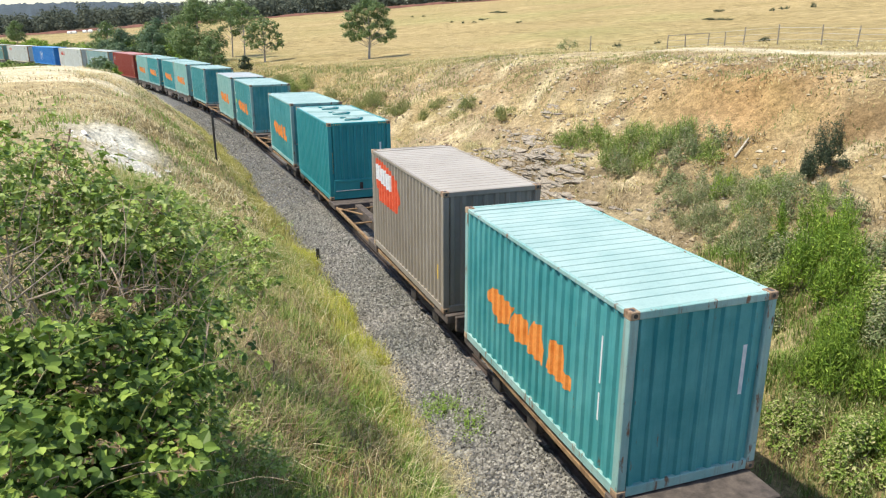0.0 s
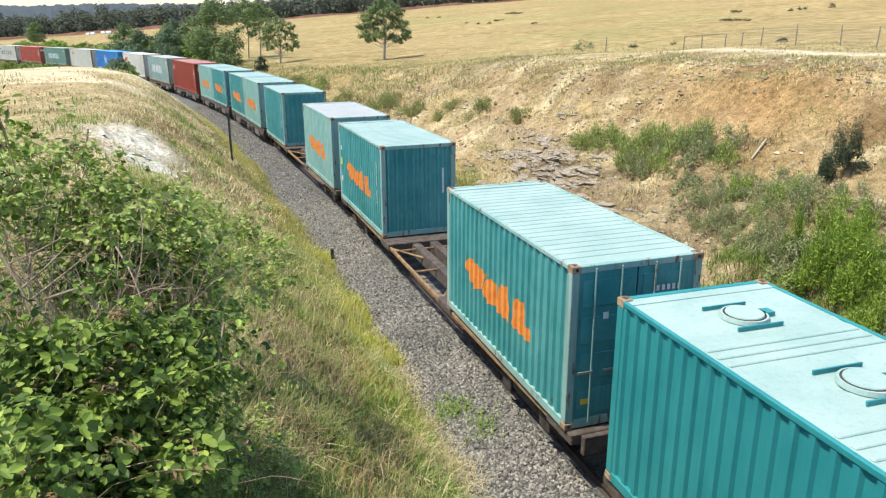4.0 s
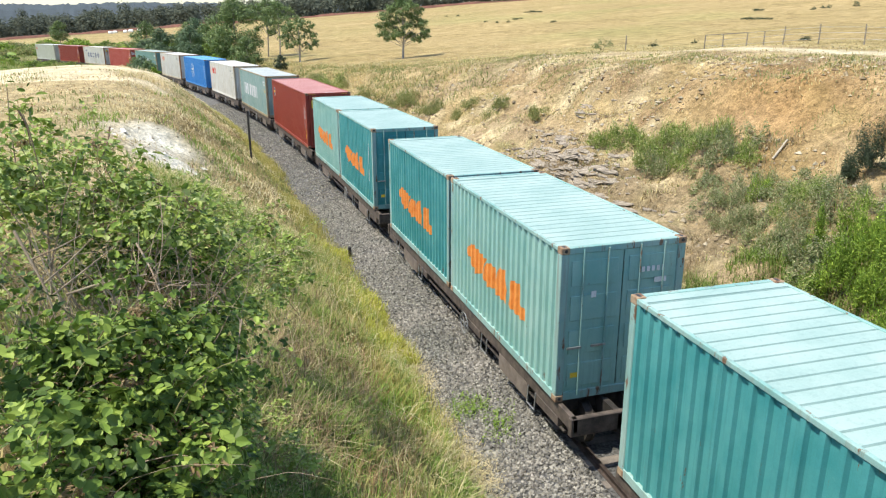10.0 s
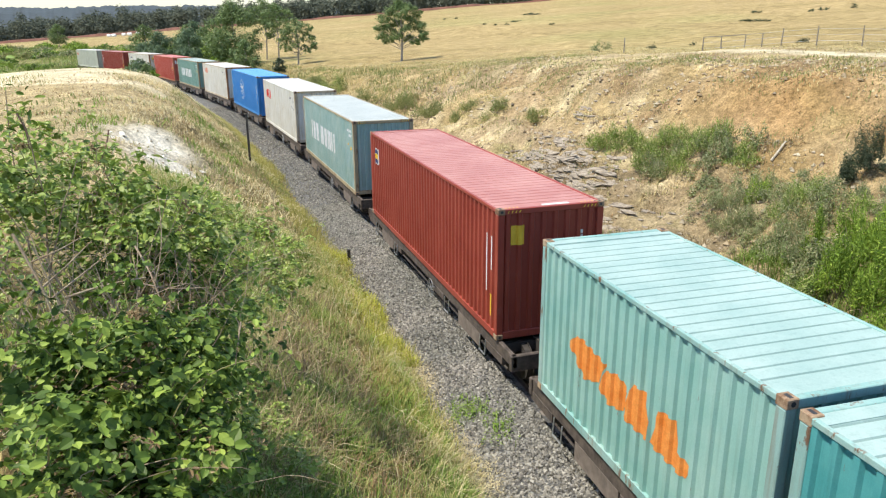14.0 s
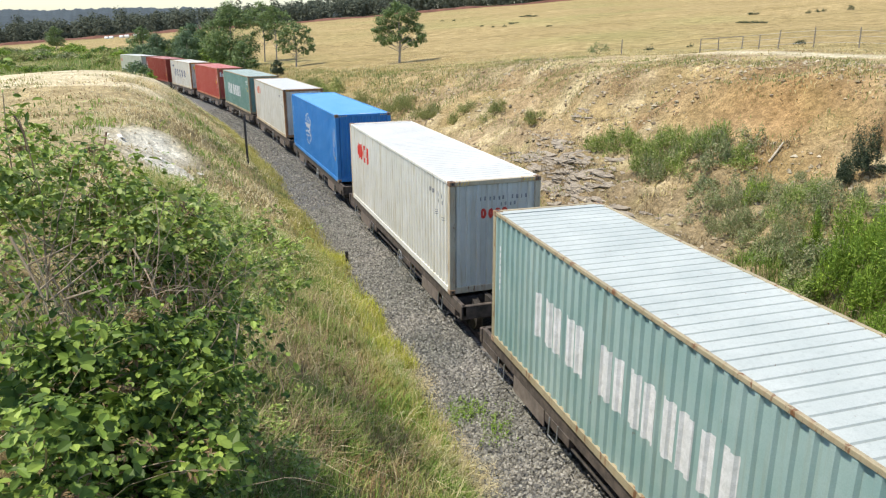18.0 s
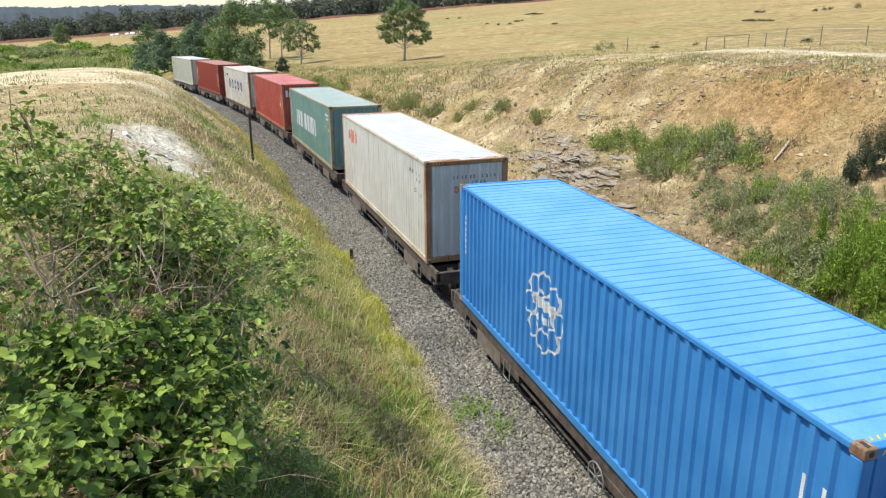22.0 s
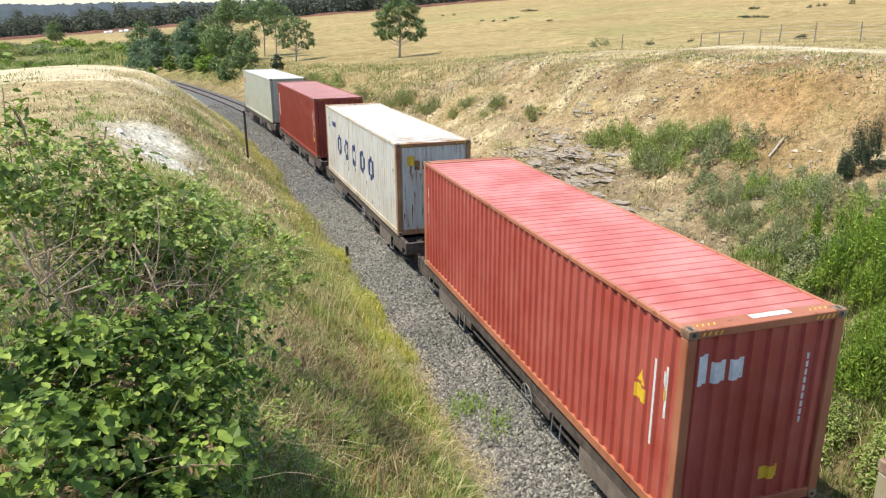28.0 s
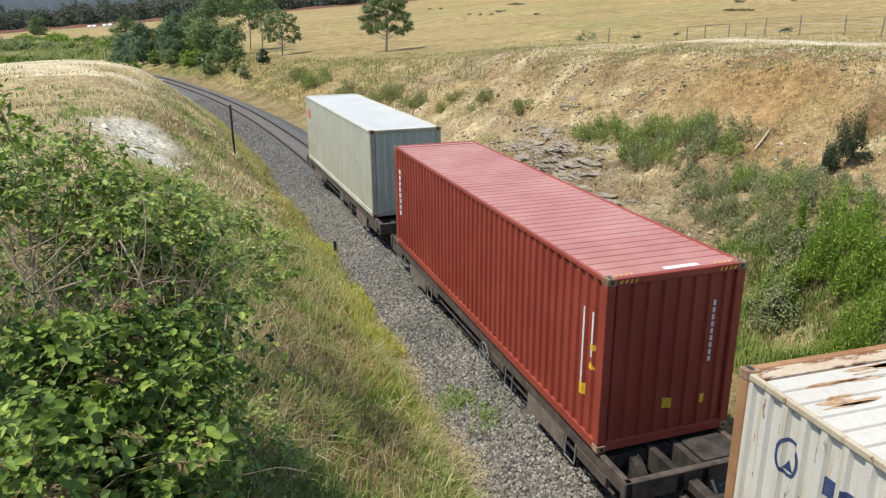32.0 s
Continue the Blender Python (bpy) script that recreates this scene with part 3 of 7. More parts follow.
        eb = part("end_box", boxes((-1.06, 1.06, -L - 0.03, -L + 0.02, 0.66, 0.76), (-1.06, -0.98, -L - 0.03, -L + 0.02, 0.14, 0.70), (0.98, 1.06, -L - 0.03, -L + 0.02, 0.14, 0.70), bevel=0.01), paint, c, "steel frame round the discharge end")
        part("recess", boxes((-0.99, 0.99, -L - 0.004, -L + 0.015, 0.16, 0.68)), paint, eb)
        part("hand_rail", rods(((-1.0, -L - 0.05, 0.34), (1.0, -L - 0.05, 0.34), 0.016)), BAR_STEEL, eb)
        part("latch", boxes((-0.06, 0.06, -L - 0.05, -L, 0.36, 0.62), bevel=0.008), DARK_STEEL, eb)
    return c


TEAL = container_paint("teal_paint", (0.035, 0.24, 0.25), (0.12, 0.385, 0.385), 0.75, 0.45, 0.55)
TEAL_EDGE = container_paint("scuffed_teal_paint", (0.17, 0.36, 0.34), (0.36, 0.50, 0.465), 1.25, 0.55, 0.6, (0.20, 0.13, 0.08))
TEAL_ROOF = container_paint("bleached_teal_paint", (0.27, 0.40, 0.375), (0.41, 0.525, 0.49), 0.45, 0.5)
TEAL_DEEP = container_paint("deep_teal_paint", (0.018, 0.21, 0.23), (0.04, 0.29, 0.30), 0.2)
MINT = container_paint("faded_mint_paint", (0.20, 0.42, 0.38), (0.36, 0.55, 0.50), 0.7, 0.5, 0.5, (0.16, 0.27, 0.22))
GREY_TAUPE = container_paint("taupe_paint", (0.25, 0.215, 0.17), (0.34, 0.30, 0.25), 0.55)
TAUPE_ROOF = container_paint("bleached_taupe_paint", (0.36, 0.31, 0.255), (0.46, 0.41, 0.35), 0.2)
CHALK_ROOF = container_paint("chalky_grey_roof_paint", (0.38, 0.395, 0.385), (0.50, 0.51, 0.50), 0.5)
RED_OXIDE = container_paint("red_oxide_paint", (0.26, 0.045, 0.03), (0.36, 0.075, 0.05), 0.55)
BRIGHT_RED = container_paint("bright_red_paint", (0.41, 0.07, 0.05), (0.53, 0.15, 0.115), 0.7)
SAGE = container_paint("sage_paint", (0.24, 0.375, 0.355), (0.39, 0.50, 0.475), 0.6, 0.45, 0.5, (0.27, 0.30, 0.22))
GREEN = container_paint("faded_green_paint", (0.16, 0.29, 0.25), (0.25, 0.38, 0.34), 0.35)
WHITE = container_paint("dirty_white_paint", (0.60, 0.59, 0.53), (0.75, 0.74, 0.69), 0.4, 0.5, 0.75, (0.45, 0.37, 0.21))
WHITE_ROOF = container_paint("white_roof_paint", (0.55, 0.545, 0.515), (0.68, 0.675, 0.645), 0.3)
BLUE = container_paint("blue_paint", (0.035, 0.20, 0.52), (0.07, 0.28, 0.62), 0.55)
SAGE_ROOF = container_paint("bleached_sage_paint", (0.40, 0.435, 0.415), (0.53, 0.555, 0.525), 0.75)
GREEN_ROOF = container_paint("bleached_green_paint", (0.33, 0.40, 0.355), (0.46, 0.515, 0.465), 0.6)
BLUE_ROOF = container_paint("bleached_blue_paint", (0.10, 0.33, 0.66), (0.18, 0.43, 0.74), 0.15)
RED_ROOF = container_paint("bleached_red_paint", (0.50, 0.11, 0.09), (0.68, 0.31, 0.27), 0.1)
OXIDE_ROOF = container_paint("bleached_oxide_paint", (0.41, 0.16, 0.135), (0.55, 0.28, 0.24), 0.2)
RED_POST = container_paint("sun_faded_red_post_paint", (0.36, 0.11, 0.055), (0.52, 0.23, 0.13), 1.15)
RUST_WHITE = container_paint("rust_flecked_white_paint", (0.44, 0.36, 0.24), (0.62, 0.57, 0.46), 1.3, 0.6, 0.7, (0.36, 0.18, 0.07))
IVORY_POST = container_paint("ivory_post_paint", (0.36, 0.33, 0.24), (0.50, 0.48, 0.38), 0.7)
IVORY = container_paint("ivory_paint", (0.50, 0.50, 0.40), (0.62, 0.62, 0.52), 0.2)


def haul(near_u, v=1.0):
    """An orange haulier's mark of four slanting strokes, from the far end on."""
    strokes = [[(0.0, 0.40), (0.22, 0.66), (1.2, 0.56), (1.18, 0.18), (0.7, 0.0), (0.4, 0.18)], [(1.2, 0.1), (1.22, 0.46), (1.6, 0.58), (1.92, 0.44), (1.9, 0.06), (1.5, -0.04)],
               [(1.94, -0.02), (1.96, 0.62), (2.3, 0.66), (2.55, 0.3), (2.62, -0.02)], [(2.66, -0.02), (2.68, 0.58), (3.02, 0.62), (3.22, 0.26), (3.56, 0.14), (3.52, -0.06)]]
    return [[(6.138 - near_u - a - 0.3 * b, v + b) for a, b in pl][::-1] for pl in strokes]


L20, L40 = 6.058, 11.8
side_bars = (WHITE_INK, [rect(0.62, 1.55, 0.06, 0.75), rect(0.62, 0.95, 0.06, 0.45)], "marking")
end_bar = (WHITE_INK, [rect(0.78, 1.3, 0.07, 0.8)], "marking")
door_marks = ((WHITE_INK, [rect(0.35 + 0.1 * i, 2.32, 0.06, 0.10) for i in range(5)] + [rect(0.62, 2.1, 0.24, 0.10), rect(-0.62, 1.95, 0.10, 0.12), [(0.34, 1.62), (0.20, 1.62), (0.27, 1.48)], rect(0.68, 1.45, 0.16, 0.22)], "marking"), (YELLOW_INK, [rect(-0.95, 0.45, 0.16, 0.10)], "sticker"))
SPEC = []  # label, length, offset of the near end, keyword arguments
o_l, q_l, d_l, o_s, p_s, y_d = 29.26, 19.51, 12.08, 76.6, 14.66, 6.27
SPEC += [
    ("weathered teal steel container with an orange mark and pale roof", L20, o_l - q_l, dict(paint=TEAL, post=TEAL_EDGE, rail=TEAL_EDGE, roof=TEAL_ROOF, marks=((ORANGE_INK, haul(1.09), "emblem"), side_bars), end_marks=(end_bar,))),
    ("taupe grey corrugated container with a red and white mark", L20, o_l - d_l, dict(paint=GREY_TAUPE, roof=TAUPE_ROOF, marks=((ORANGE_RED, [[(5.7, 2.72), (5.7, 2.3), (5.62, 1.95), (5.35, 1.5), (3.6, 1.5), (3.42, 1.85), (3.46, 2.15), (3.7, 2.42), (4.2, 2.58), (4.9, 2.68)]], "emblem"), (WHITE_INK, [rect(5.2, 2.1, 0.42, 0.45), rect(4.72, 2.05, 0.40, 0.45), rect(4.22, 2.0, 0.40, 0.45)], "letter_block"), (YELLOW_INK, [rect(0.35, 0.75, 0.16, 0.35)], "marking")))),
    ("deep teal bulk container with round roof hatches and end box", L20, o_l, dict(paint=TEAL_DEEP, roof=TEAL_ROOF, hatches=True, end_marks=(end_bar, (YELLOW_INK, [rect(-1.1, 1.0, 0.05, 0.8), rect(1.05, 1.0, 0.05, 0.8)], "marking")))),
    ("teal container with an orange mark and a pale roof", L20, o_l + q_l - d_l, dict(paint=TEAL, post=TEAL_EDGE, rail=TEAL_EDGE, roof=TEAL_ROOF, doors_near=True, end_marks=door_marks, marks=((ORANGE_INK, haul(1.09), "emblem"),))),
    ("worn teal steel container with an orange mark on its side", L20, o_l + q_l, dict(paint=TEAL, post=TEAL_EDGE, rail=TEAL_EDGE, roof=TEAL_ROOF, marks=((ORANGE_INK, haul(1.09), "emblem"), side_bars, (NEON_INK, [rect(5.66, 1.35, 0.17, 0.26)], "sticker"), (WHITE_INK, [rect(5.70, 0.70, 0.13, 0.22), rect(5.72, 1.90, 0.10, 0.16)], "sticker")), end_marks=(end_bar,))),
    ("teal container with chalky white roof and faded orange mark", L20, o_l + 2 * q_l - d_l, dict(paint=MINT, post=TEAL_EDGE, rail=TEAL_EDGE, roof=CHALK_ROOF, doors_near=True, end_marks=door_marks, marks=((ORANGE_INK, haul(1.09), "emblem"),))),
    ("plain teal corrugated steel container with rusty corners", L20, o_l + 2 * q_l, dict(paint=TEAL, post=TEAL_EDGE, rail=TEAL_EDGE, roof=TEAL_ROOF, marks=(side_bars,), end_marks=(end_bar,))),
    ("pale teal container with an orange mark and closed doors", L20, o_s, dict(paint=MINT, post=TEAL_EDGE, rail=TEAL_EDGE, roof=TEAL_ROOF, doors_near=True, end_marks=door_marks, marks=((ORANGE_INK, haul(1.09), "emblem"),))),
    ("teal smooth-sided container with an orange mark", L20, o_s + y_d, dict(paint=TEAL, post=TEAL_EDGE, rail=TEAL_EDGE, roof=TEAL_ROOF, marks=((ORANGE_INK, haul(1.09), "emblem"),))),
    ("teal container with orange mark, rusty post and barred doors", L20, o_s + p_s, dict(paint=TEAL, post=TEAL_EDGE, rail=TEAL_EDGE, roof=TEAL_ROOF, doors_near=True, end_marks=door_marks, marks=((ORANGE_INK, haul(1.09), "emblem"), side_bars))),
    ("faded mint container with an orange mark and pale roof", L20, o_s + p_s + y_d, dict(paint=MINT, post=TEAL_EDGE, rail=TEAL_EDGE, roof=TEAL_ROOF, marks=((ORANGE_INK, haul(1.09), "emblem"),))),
]
def blocks(u0, u1, v, h, n, gap=0.3, skip=()):
    """A row of upright blocks from the far end u0 to u1."""
    w = (u0 - u1) / n
    return [rect(u0 - (i + 1) * w + w * gap / 2, v, w * (1 - gap), h) for i in range(n) if i not in skip]


def rings(u0, u1, v, h, n, t, gaps):
    w = (u0 - u1) / n
    return [q for i in range(n) for q in ring(u0 - (i + 0.5) * w, v + h / 2, min(w * 0.42, h * 0.46), h / 2, t, gaps[i])]


def runs(x0, x1, v0, v1, count, seed, wide=0.05):
    """Rust runs: thin uneven strips that taper downwards."""
    r = random.Random(seed)
    out = []
    for i in range(count):
        x, top, ln, w = r.uniform(x0, x1), r.uniform(v0, v1), r.uniform(0.15, 0.8), wide * r.uniform(0.3, 1.0)
        top = max(top, v0 + ln * 0.6)
        out.append([(x - w * 0.5, top), (x - w * 0.65, top - ln * 0.25), (x - w * 0.2, top - ln * 0.6), (x, max(0.18, top - ln)), (x + w * 0.3, top - ln * 0.5), (x + w * 0.6, top - ln * 0.2), (x + w * 0.4, top)])
    return out


def blotches(y0, y1, x0, x1, count, seed, long=0.5, wide=0.10):
    """Rust patches that lie across a roof's ribs."""
    r = random.Random(seed)
    out = []
    for i in range(count):
        y, x, a, b = r.uniform(y0, y1), r.uniform(x0, x1), long * r.uniform(0.3, 1.0), wide * r.uniform(0.3, 1.0)
        x = max(-1.08 + a, min(1.08 - a, x))
        out.append([(y + b * r.uniform(0.4, 1.1) * math.sin(k * 0.571), x + a * r.uniform(0.55, 1.0) * math.cos(k * 0.571)) for k in range(11)])
    return out


def tri(u, v, s):
    return [(u - s / 2, v), (u + s / 2, v), (u, v + s * 0.9)]


near_bars = (WHITE_INK, [rect(0.62, 0.95, 0.05, 1.3), rect(0.34, 1.5, 0.05, 0.75)], "marking")
near_codes = (WHITE_INK, blocks(1.35, 0.4, 2.38, 0.11, 7, 0.6) + blocks(1.1, 0.5, 2.2, 0.1, 4, 0.6), "marking")
end_codes = (WHITE_INK, blocks(0.85, -0.5, 2.38, 0.10, 11, 0.6, (4,)), "marking")
dark_codes = (GREY_INK, blocks(0.9, -0.45, 2.36, 0.10, 11, 0.62, (4,)) + blocks(0.6, 0.1, 2.2, 0.09, 4, 0.6), "marking")
dark_side = (GREY_INK, blocks(1.75, 1.35, 2.36, 0.11, 3, 0.6) + blocks(1.15, 0.45, 2.36, 0.11, 5, 0.6) + blocks(1.15, 0.55, 2.2, 0.10, 4, 0.6) + [rect(1.1, 1.85, 0.12, 0.02), rect(1.1, 1.9, 0.12, 0.02), rect(1.1, 1.95, 0.12, 0.02), rect(0.55, 1.8, 0.12, 0.02), rect(0.55, 1.86, 0.12, 0.02)], "marking")
far_bar = (WHITE_INK, [rect(11.72, 1.3 + 0.14 * i, 0.09, 0.10) for i in range(7)], "marking")
end_side_bar = (WHITE_INK, [rect(0.72, 1.25 + 0.12 * i, 0.06, 0.09) for i in range(9)], "marking")
warn_end = (YELLOW_INK, [tri(0.0, 1.8, 0.22)], "sticker")
warn_side = (YELLOW_INK, [tri(1.05, 1.85, 0.24), tri(0.6, 1.7, 0.18)], "sticker")
RUSTY_POST = container_paint("rust_streaked_paint", (0.22, 0.08, 0.032), (0.50, 0.31, 0.16), 1.2, 0.8)
STAINED = container_paint("rust_stained_white_paint", (0.60, 0.58, 0.52), (0.75, 0.73, 0.67), 0.95, 0.5, 0.8, (0.46, 0.32, 0.15))
STAINED_ROOF = container_paint("rust_stained_roof_paint", (0.54, 0.505, 0.44), (0.67, 0.65, 0.60), 0.85, 0.5, 0.35, None, (0.3, 1.6, 1.0))
RUSTED_PLATE = container_paint("rusted_plate_paint", (0.46, 0.34, 0.22), (0.64, 0.56, 0.44), 1.6, 0.7, 0.8, (0.40, 0.20, 0.08), (0.5, 1.4, 1.0))
STAINED_END = container_paint("rust_run_white_paint", (0.62, 0.59, 0.51), (0.76, 0.74, 0.67), 1.35, 0.55, 0.85, (0.40, 0.20, 0.08), (1.6, 1.0, 0.16))
TAN_RUST = plain("tan_rust_stain", (0.36, 0.19, 0.09), (0.60, 0.45, 0.29), 11.0, 0.9, 0.0, 0.1)
AGED_GREEN = container_paint("aged_green_post_paint", (0.30, 0.26, 0.165), (0.43, 0.36, 0.235), 1.45, 0.6, 0.6, (0.28, 0.14, 0.06))
scallop = [q for i in range(8) for q in ring(7.2 + 0.62 * math.cos(i * 0.785), 1.5 + 0.55 * math.sin(i * 0.785), 0.27, 0.25, 0.05, 0.0, 12)]
for i, (label, kw) in enumerate([
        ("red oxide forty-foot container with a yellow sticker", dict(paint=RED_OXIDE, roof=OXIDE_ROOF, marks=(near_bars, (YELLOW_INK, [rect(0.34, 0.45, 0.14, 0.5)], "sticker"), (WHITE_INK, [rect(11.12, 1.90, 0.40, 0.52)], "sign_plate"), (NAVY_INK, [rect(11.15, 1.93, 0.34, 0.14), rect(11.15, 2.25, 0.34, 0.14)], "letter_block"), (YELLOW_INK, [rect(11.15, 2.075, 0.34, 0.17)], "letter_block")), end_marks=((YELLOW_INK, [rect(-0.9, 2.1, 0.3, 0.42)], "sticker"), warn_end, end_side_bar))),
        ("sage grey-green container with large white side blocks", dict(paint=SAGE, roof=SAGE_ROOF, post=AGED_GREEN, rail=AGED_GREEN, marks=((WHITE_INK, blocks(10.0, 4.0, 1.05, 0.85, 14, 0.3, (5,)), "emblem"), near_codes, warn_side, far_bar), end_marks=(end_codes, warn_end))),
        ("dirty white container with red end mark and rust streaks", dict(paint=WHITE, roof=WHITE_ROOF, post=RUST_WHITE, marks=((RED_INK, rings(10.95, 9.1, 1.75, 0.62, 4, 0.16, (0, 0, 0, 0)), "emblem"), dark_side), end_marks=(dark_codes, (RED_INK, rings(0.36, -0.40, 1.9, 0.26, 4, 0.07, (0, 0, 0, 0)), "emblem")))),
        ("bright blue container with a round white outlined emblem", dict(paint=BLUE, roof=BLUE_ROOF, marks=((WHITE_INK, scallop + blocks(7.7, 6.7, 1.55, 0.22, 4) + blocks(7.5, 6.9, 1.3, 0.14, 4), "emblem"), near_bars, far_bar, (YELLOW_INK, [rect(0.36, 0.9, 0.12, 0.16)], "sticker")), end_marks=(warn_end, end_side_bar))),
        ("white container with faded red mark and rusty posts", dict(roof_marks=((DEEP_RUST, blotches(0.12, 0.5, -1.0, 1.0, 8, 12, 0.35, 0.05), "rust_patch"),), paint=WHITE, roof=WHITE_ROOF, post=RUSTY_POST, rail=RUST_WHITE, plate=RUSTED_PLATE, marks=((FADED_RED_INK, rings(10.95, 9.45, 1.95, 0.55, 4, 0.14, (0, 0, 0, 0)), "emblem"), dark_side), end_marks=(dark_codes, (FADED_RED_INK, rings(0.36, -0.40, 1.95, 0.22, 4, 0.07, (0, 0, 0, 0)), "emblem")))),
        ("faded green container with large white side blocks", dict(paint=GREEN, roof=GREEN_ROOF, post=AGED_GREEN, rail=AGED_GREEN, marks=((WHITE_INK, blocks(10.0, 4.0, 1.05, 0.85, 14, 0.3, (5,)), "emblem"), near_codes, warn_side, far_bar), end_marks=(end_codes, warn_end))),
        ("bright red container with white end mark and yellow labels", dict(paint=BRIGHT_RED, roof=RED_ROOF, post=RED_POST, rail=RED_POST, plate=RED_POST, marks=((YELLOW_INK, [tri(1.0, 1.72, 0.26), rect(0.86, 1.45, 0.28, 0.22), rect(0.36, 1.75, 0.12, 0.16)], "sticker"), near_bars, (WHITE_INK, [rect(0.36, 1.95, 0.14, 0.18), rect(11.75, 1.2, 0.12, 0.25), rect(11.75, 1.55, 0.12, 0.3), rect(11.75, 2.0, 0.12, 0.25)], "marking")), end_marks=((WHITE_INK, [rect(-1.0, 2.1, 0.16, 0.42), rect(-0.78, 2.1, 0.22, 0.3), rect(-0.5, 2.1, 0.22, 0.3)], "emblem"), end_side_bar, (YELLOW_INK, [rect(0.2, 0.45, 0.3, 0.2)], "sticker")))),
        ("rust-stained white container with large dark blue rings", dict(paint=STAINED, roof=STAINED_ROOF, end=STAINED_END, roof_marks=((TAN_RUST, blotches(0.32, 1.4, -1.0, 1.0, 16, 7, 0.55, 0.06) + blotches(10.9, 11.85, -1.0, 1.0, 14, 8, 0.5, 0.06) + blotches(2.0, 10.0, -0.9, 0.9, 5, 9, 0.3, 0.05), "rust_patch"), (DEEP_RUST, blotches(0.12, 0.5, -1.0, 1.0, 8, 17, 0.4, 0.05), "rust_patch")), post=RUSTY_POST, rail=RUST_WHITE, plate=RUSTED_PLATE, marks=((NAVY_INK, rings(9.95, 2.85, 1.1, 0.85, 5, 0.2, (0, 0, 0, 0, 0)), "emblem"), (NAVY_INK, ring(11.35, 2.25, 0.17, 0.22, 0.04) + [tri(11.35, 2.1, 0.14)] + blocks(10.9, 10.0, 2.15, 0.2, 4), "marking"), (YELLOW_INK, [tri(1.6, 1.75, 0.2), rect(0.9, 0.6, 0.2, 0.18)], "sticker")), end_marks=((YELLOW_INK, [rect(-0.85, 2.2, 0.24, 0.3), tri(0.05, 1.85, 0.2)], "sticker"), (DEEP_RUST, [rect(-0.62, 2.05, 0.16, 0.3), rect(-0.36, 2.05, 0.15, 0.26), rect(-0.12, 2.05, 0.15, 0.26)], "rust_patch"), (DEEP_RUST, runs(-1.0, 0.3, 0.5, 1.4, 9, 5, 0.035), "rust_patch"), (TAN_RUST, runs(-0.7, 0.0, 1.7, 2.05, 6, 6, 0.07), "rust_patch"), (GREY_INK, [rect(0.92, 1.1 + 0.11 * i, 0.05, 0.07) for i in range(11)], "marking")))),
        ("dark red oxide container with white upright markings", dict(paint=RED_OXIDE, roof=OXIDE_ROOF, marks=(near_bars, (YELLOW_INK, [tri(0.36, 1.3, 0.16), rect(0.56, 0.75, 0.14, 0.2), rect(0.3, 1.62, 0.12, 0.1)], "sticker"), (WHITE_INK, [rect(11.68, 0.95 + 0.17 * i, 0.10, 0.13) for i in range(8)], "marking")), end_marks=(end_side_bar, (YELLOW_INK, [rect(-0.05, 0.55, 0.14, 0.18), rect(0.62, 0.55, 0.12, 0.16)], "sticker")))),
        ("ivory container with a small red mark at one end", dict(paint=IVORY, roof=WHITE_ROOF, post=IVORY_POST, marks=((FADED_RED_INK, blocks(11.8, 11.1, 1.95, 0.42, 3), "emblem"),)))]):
    SPEC.append((label, L40, o_s - 0.2 + (2 + i) * (p_s + 0.04), kw))

DECK = 1.0
MOVING = []  # thing, middle of it along the train, half its pivot distance, height
for label, ln, off, kw in SPEC:
    MOVING.append((container(label, ln, **kw), off + ln / 2, ln / 2 - 1.0, DECK))


# ---- wagons ----
def wheelset(parent, y, x=0.0):
    part("axle", rods(((-0.75, y, 0.42), (0.75, y, 0.42), 0.07)), DARK_STEEL, parent)
    for sx in (-1, 1):
        part("wheel", rods(((sx * 0.49, y, 0.42), (sx * 0.62, y, 0.42), 0.42, 0.42), ((sx * 0.47, y, 0.42), (sx * 0.49, y, 0.42), 0.45, 0.45), seg=20), DARK_STEEL, parent)


def bogie(wagon, y):
    b = part("bogie", boxes((-0.85, 0.85, y - 0.14, y + 0.14, 0.45, 0.72), (-0.95, -0.78, y - 1.15, y + 1.15, 0.40, 0.62), (0.78, 0.95, y - 1.15, y + 1.15, 0.40, 0.62),
                            (-1.0, -0.74, y - 1.05, y - 0.65, 0.30, 0.60), (-1.0, -0.74, y + 0.65, y + 1.05, 0.30, 0.60), bevel=0.02), DARK_STEEL, wagon)
    wheelset(b, y - 0.85)
    wheelset(b, y + 0.85)


def coupler(wagon, y, sy):
    part("coupler", boxes((-0.09, 0.09, min(y, y + sy * 0.75), max(y, y + sy * 0.75), 0.62, 0.80), (-0.16, 0.16, min(y + sy * 0.55, y + sy * 0.82), max(y + sy * 0.55, y + sy * 0.82), 0.58, 0.86), bevel=0.02), DARK_STEEL, wagon)
    part("brake_hose", rods(((0.35, y, 0.7), (0.33, y + sy * 0.3, 0.42), 0.03), ((0.33, y + sy * 0.3, 0.42), (0.2, y + sy * 0.6, 0.45), 0.03)), FLAT_BLACK, wagon)


PANEL_STEEL = plain("dusty_brown_panel", (0.13, 0.105, 0.088), (0.22, 0.18, 0.15), 4.0, 0.85, 0.0, 0.2)


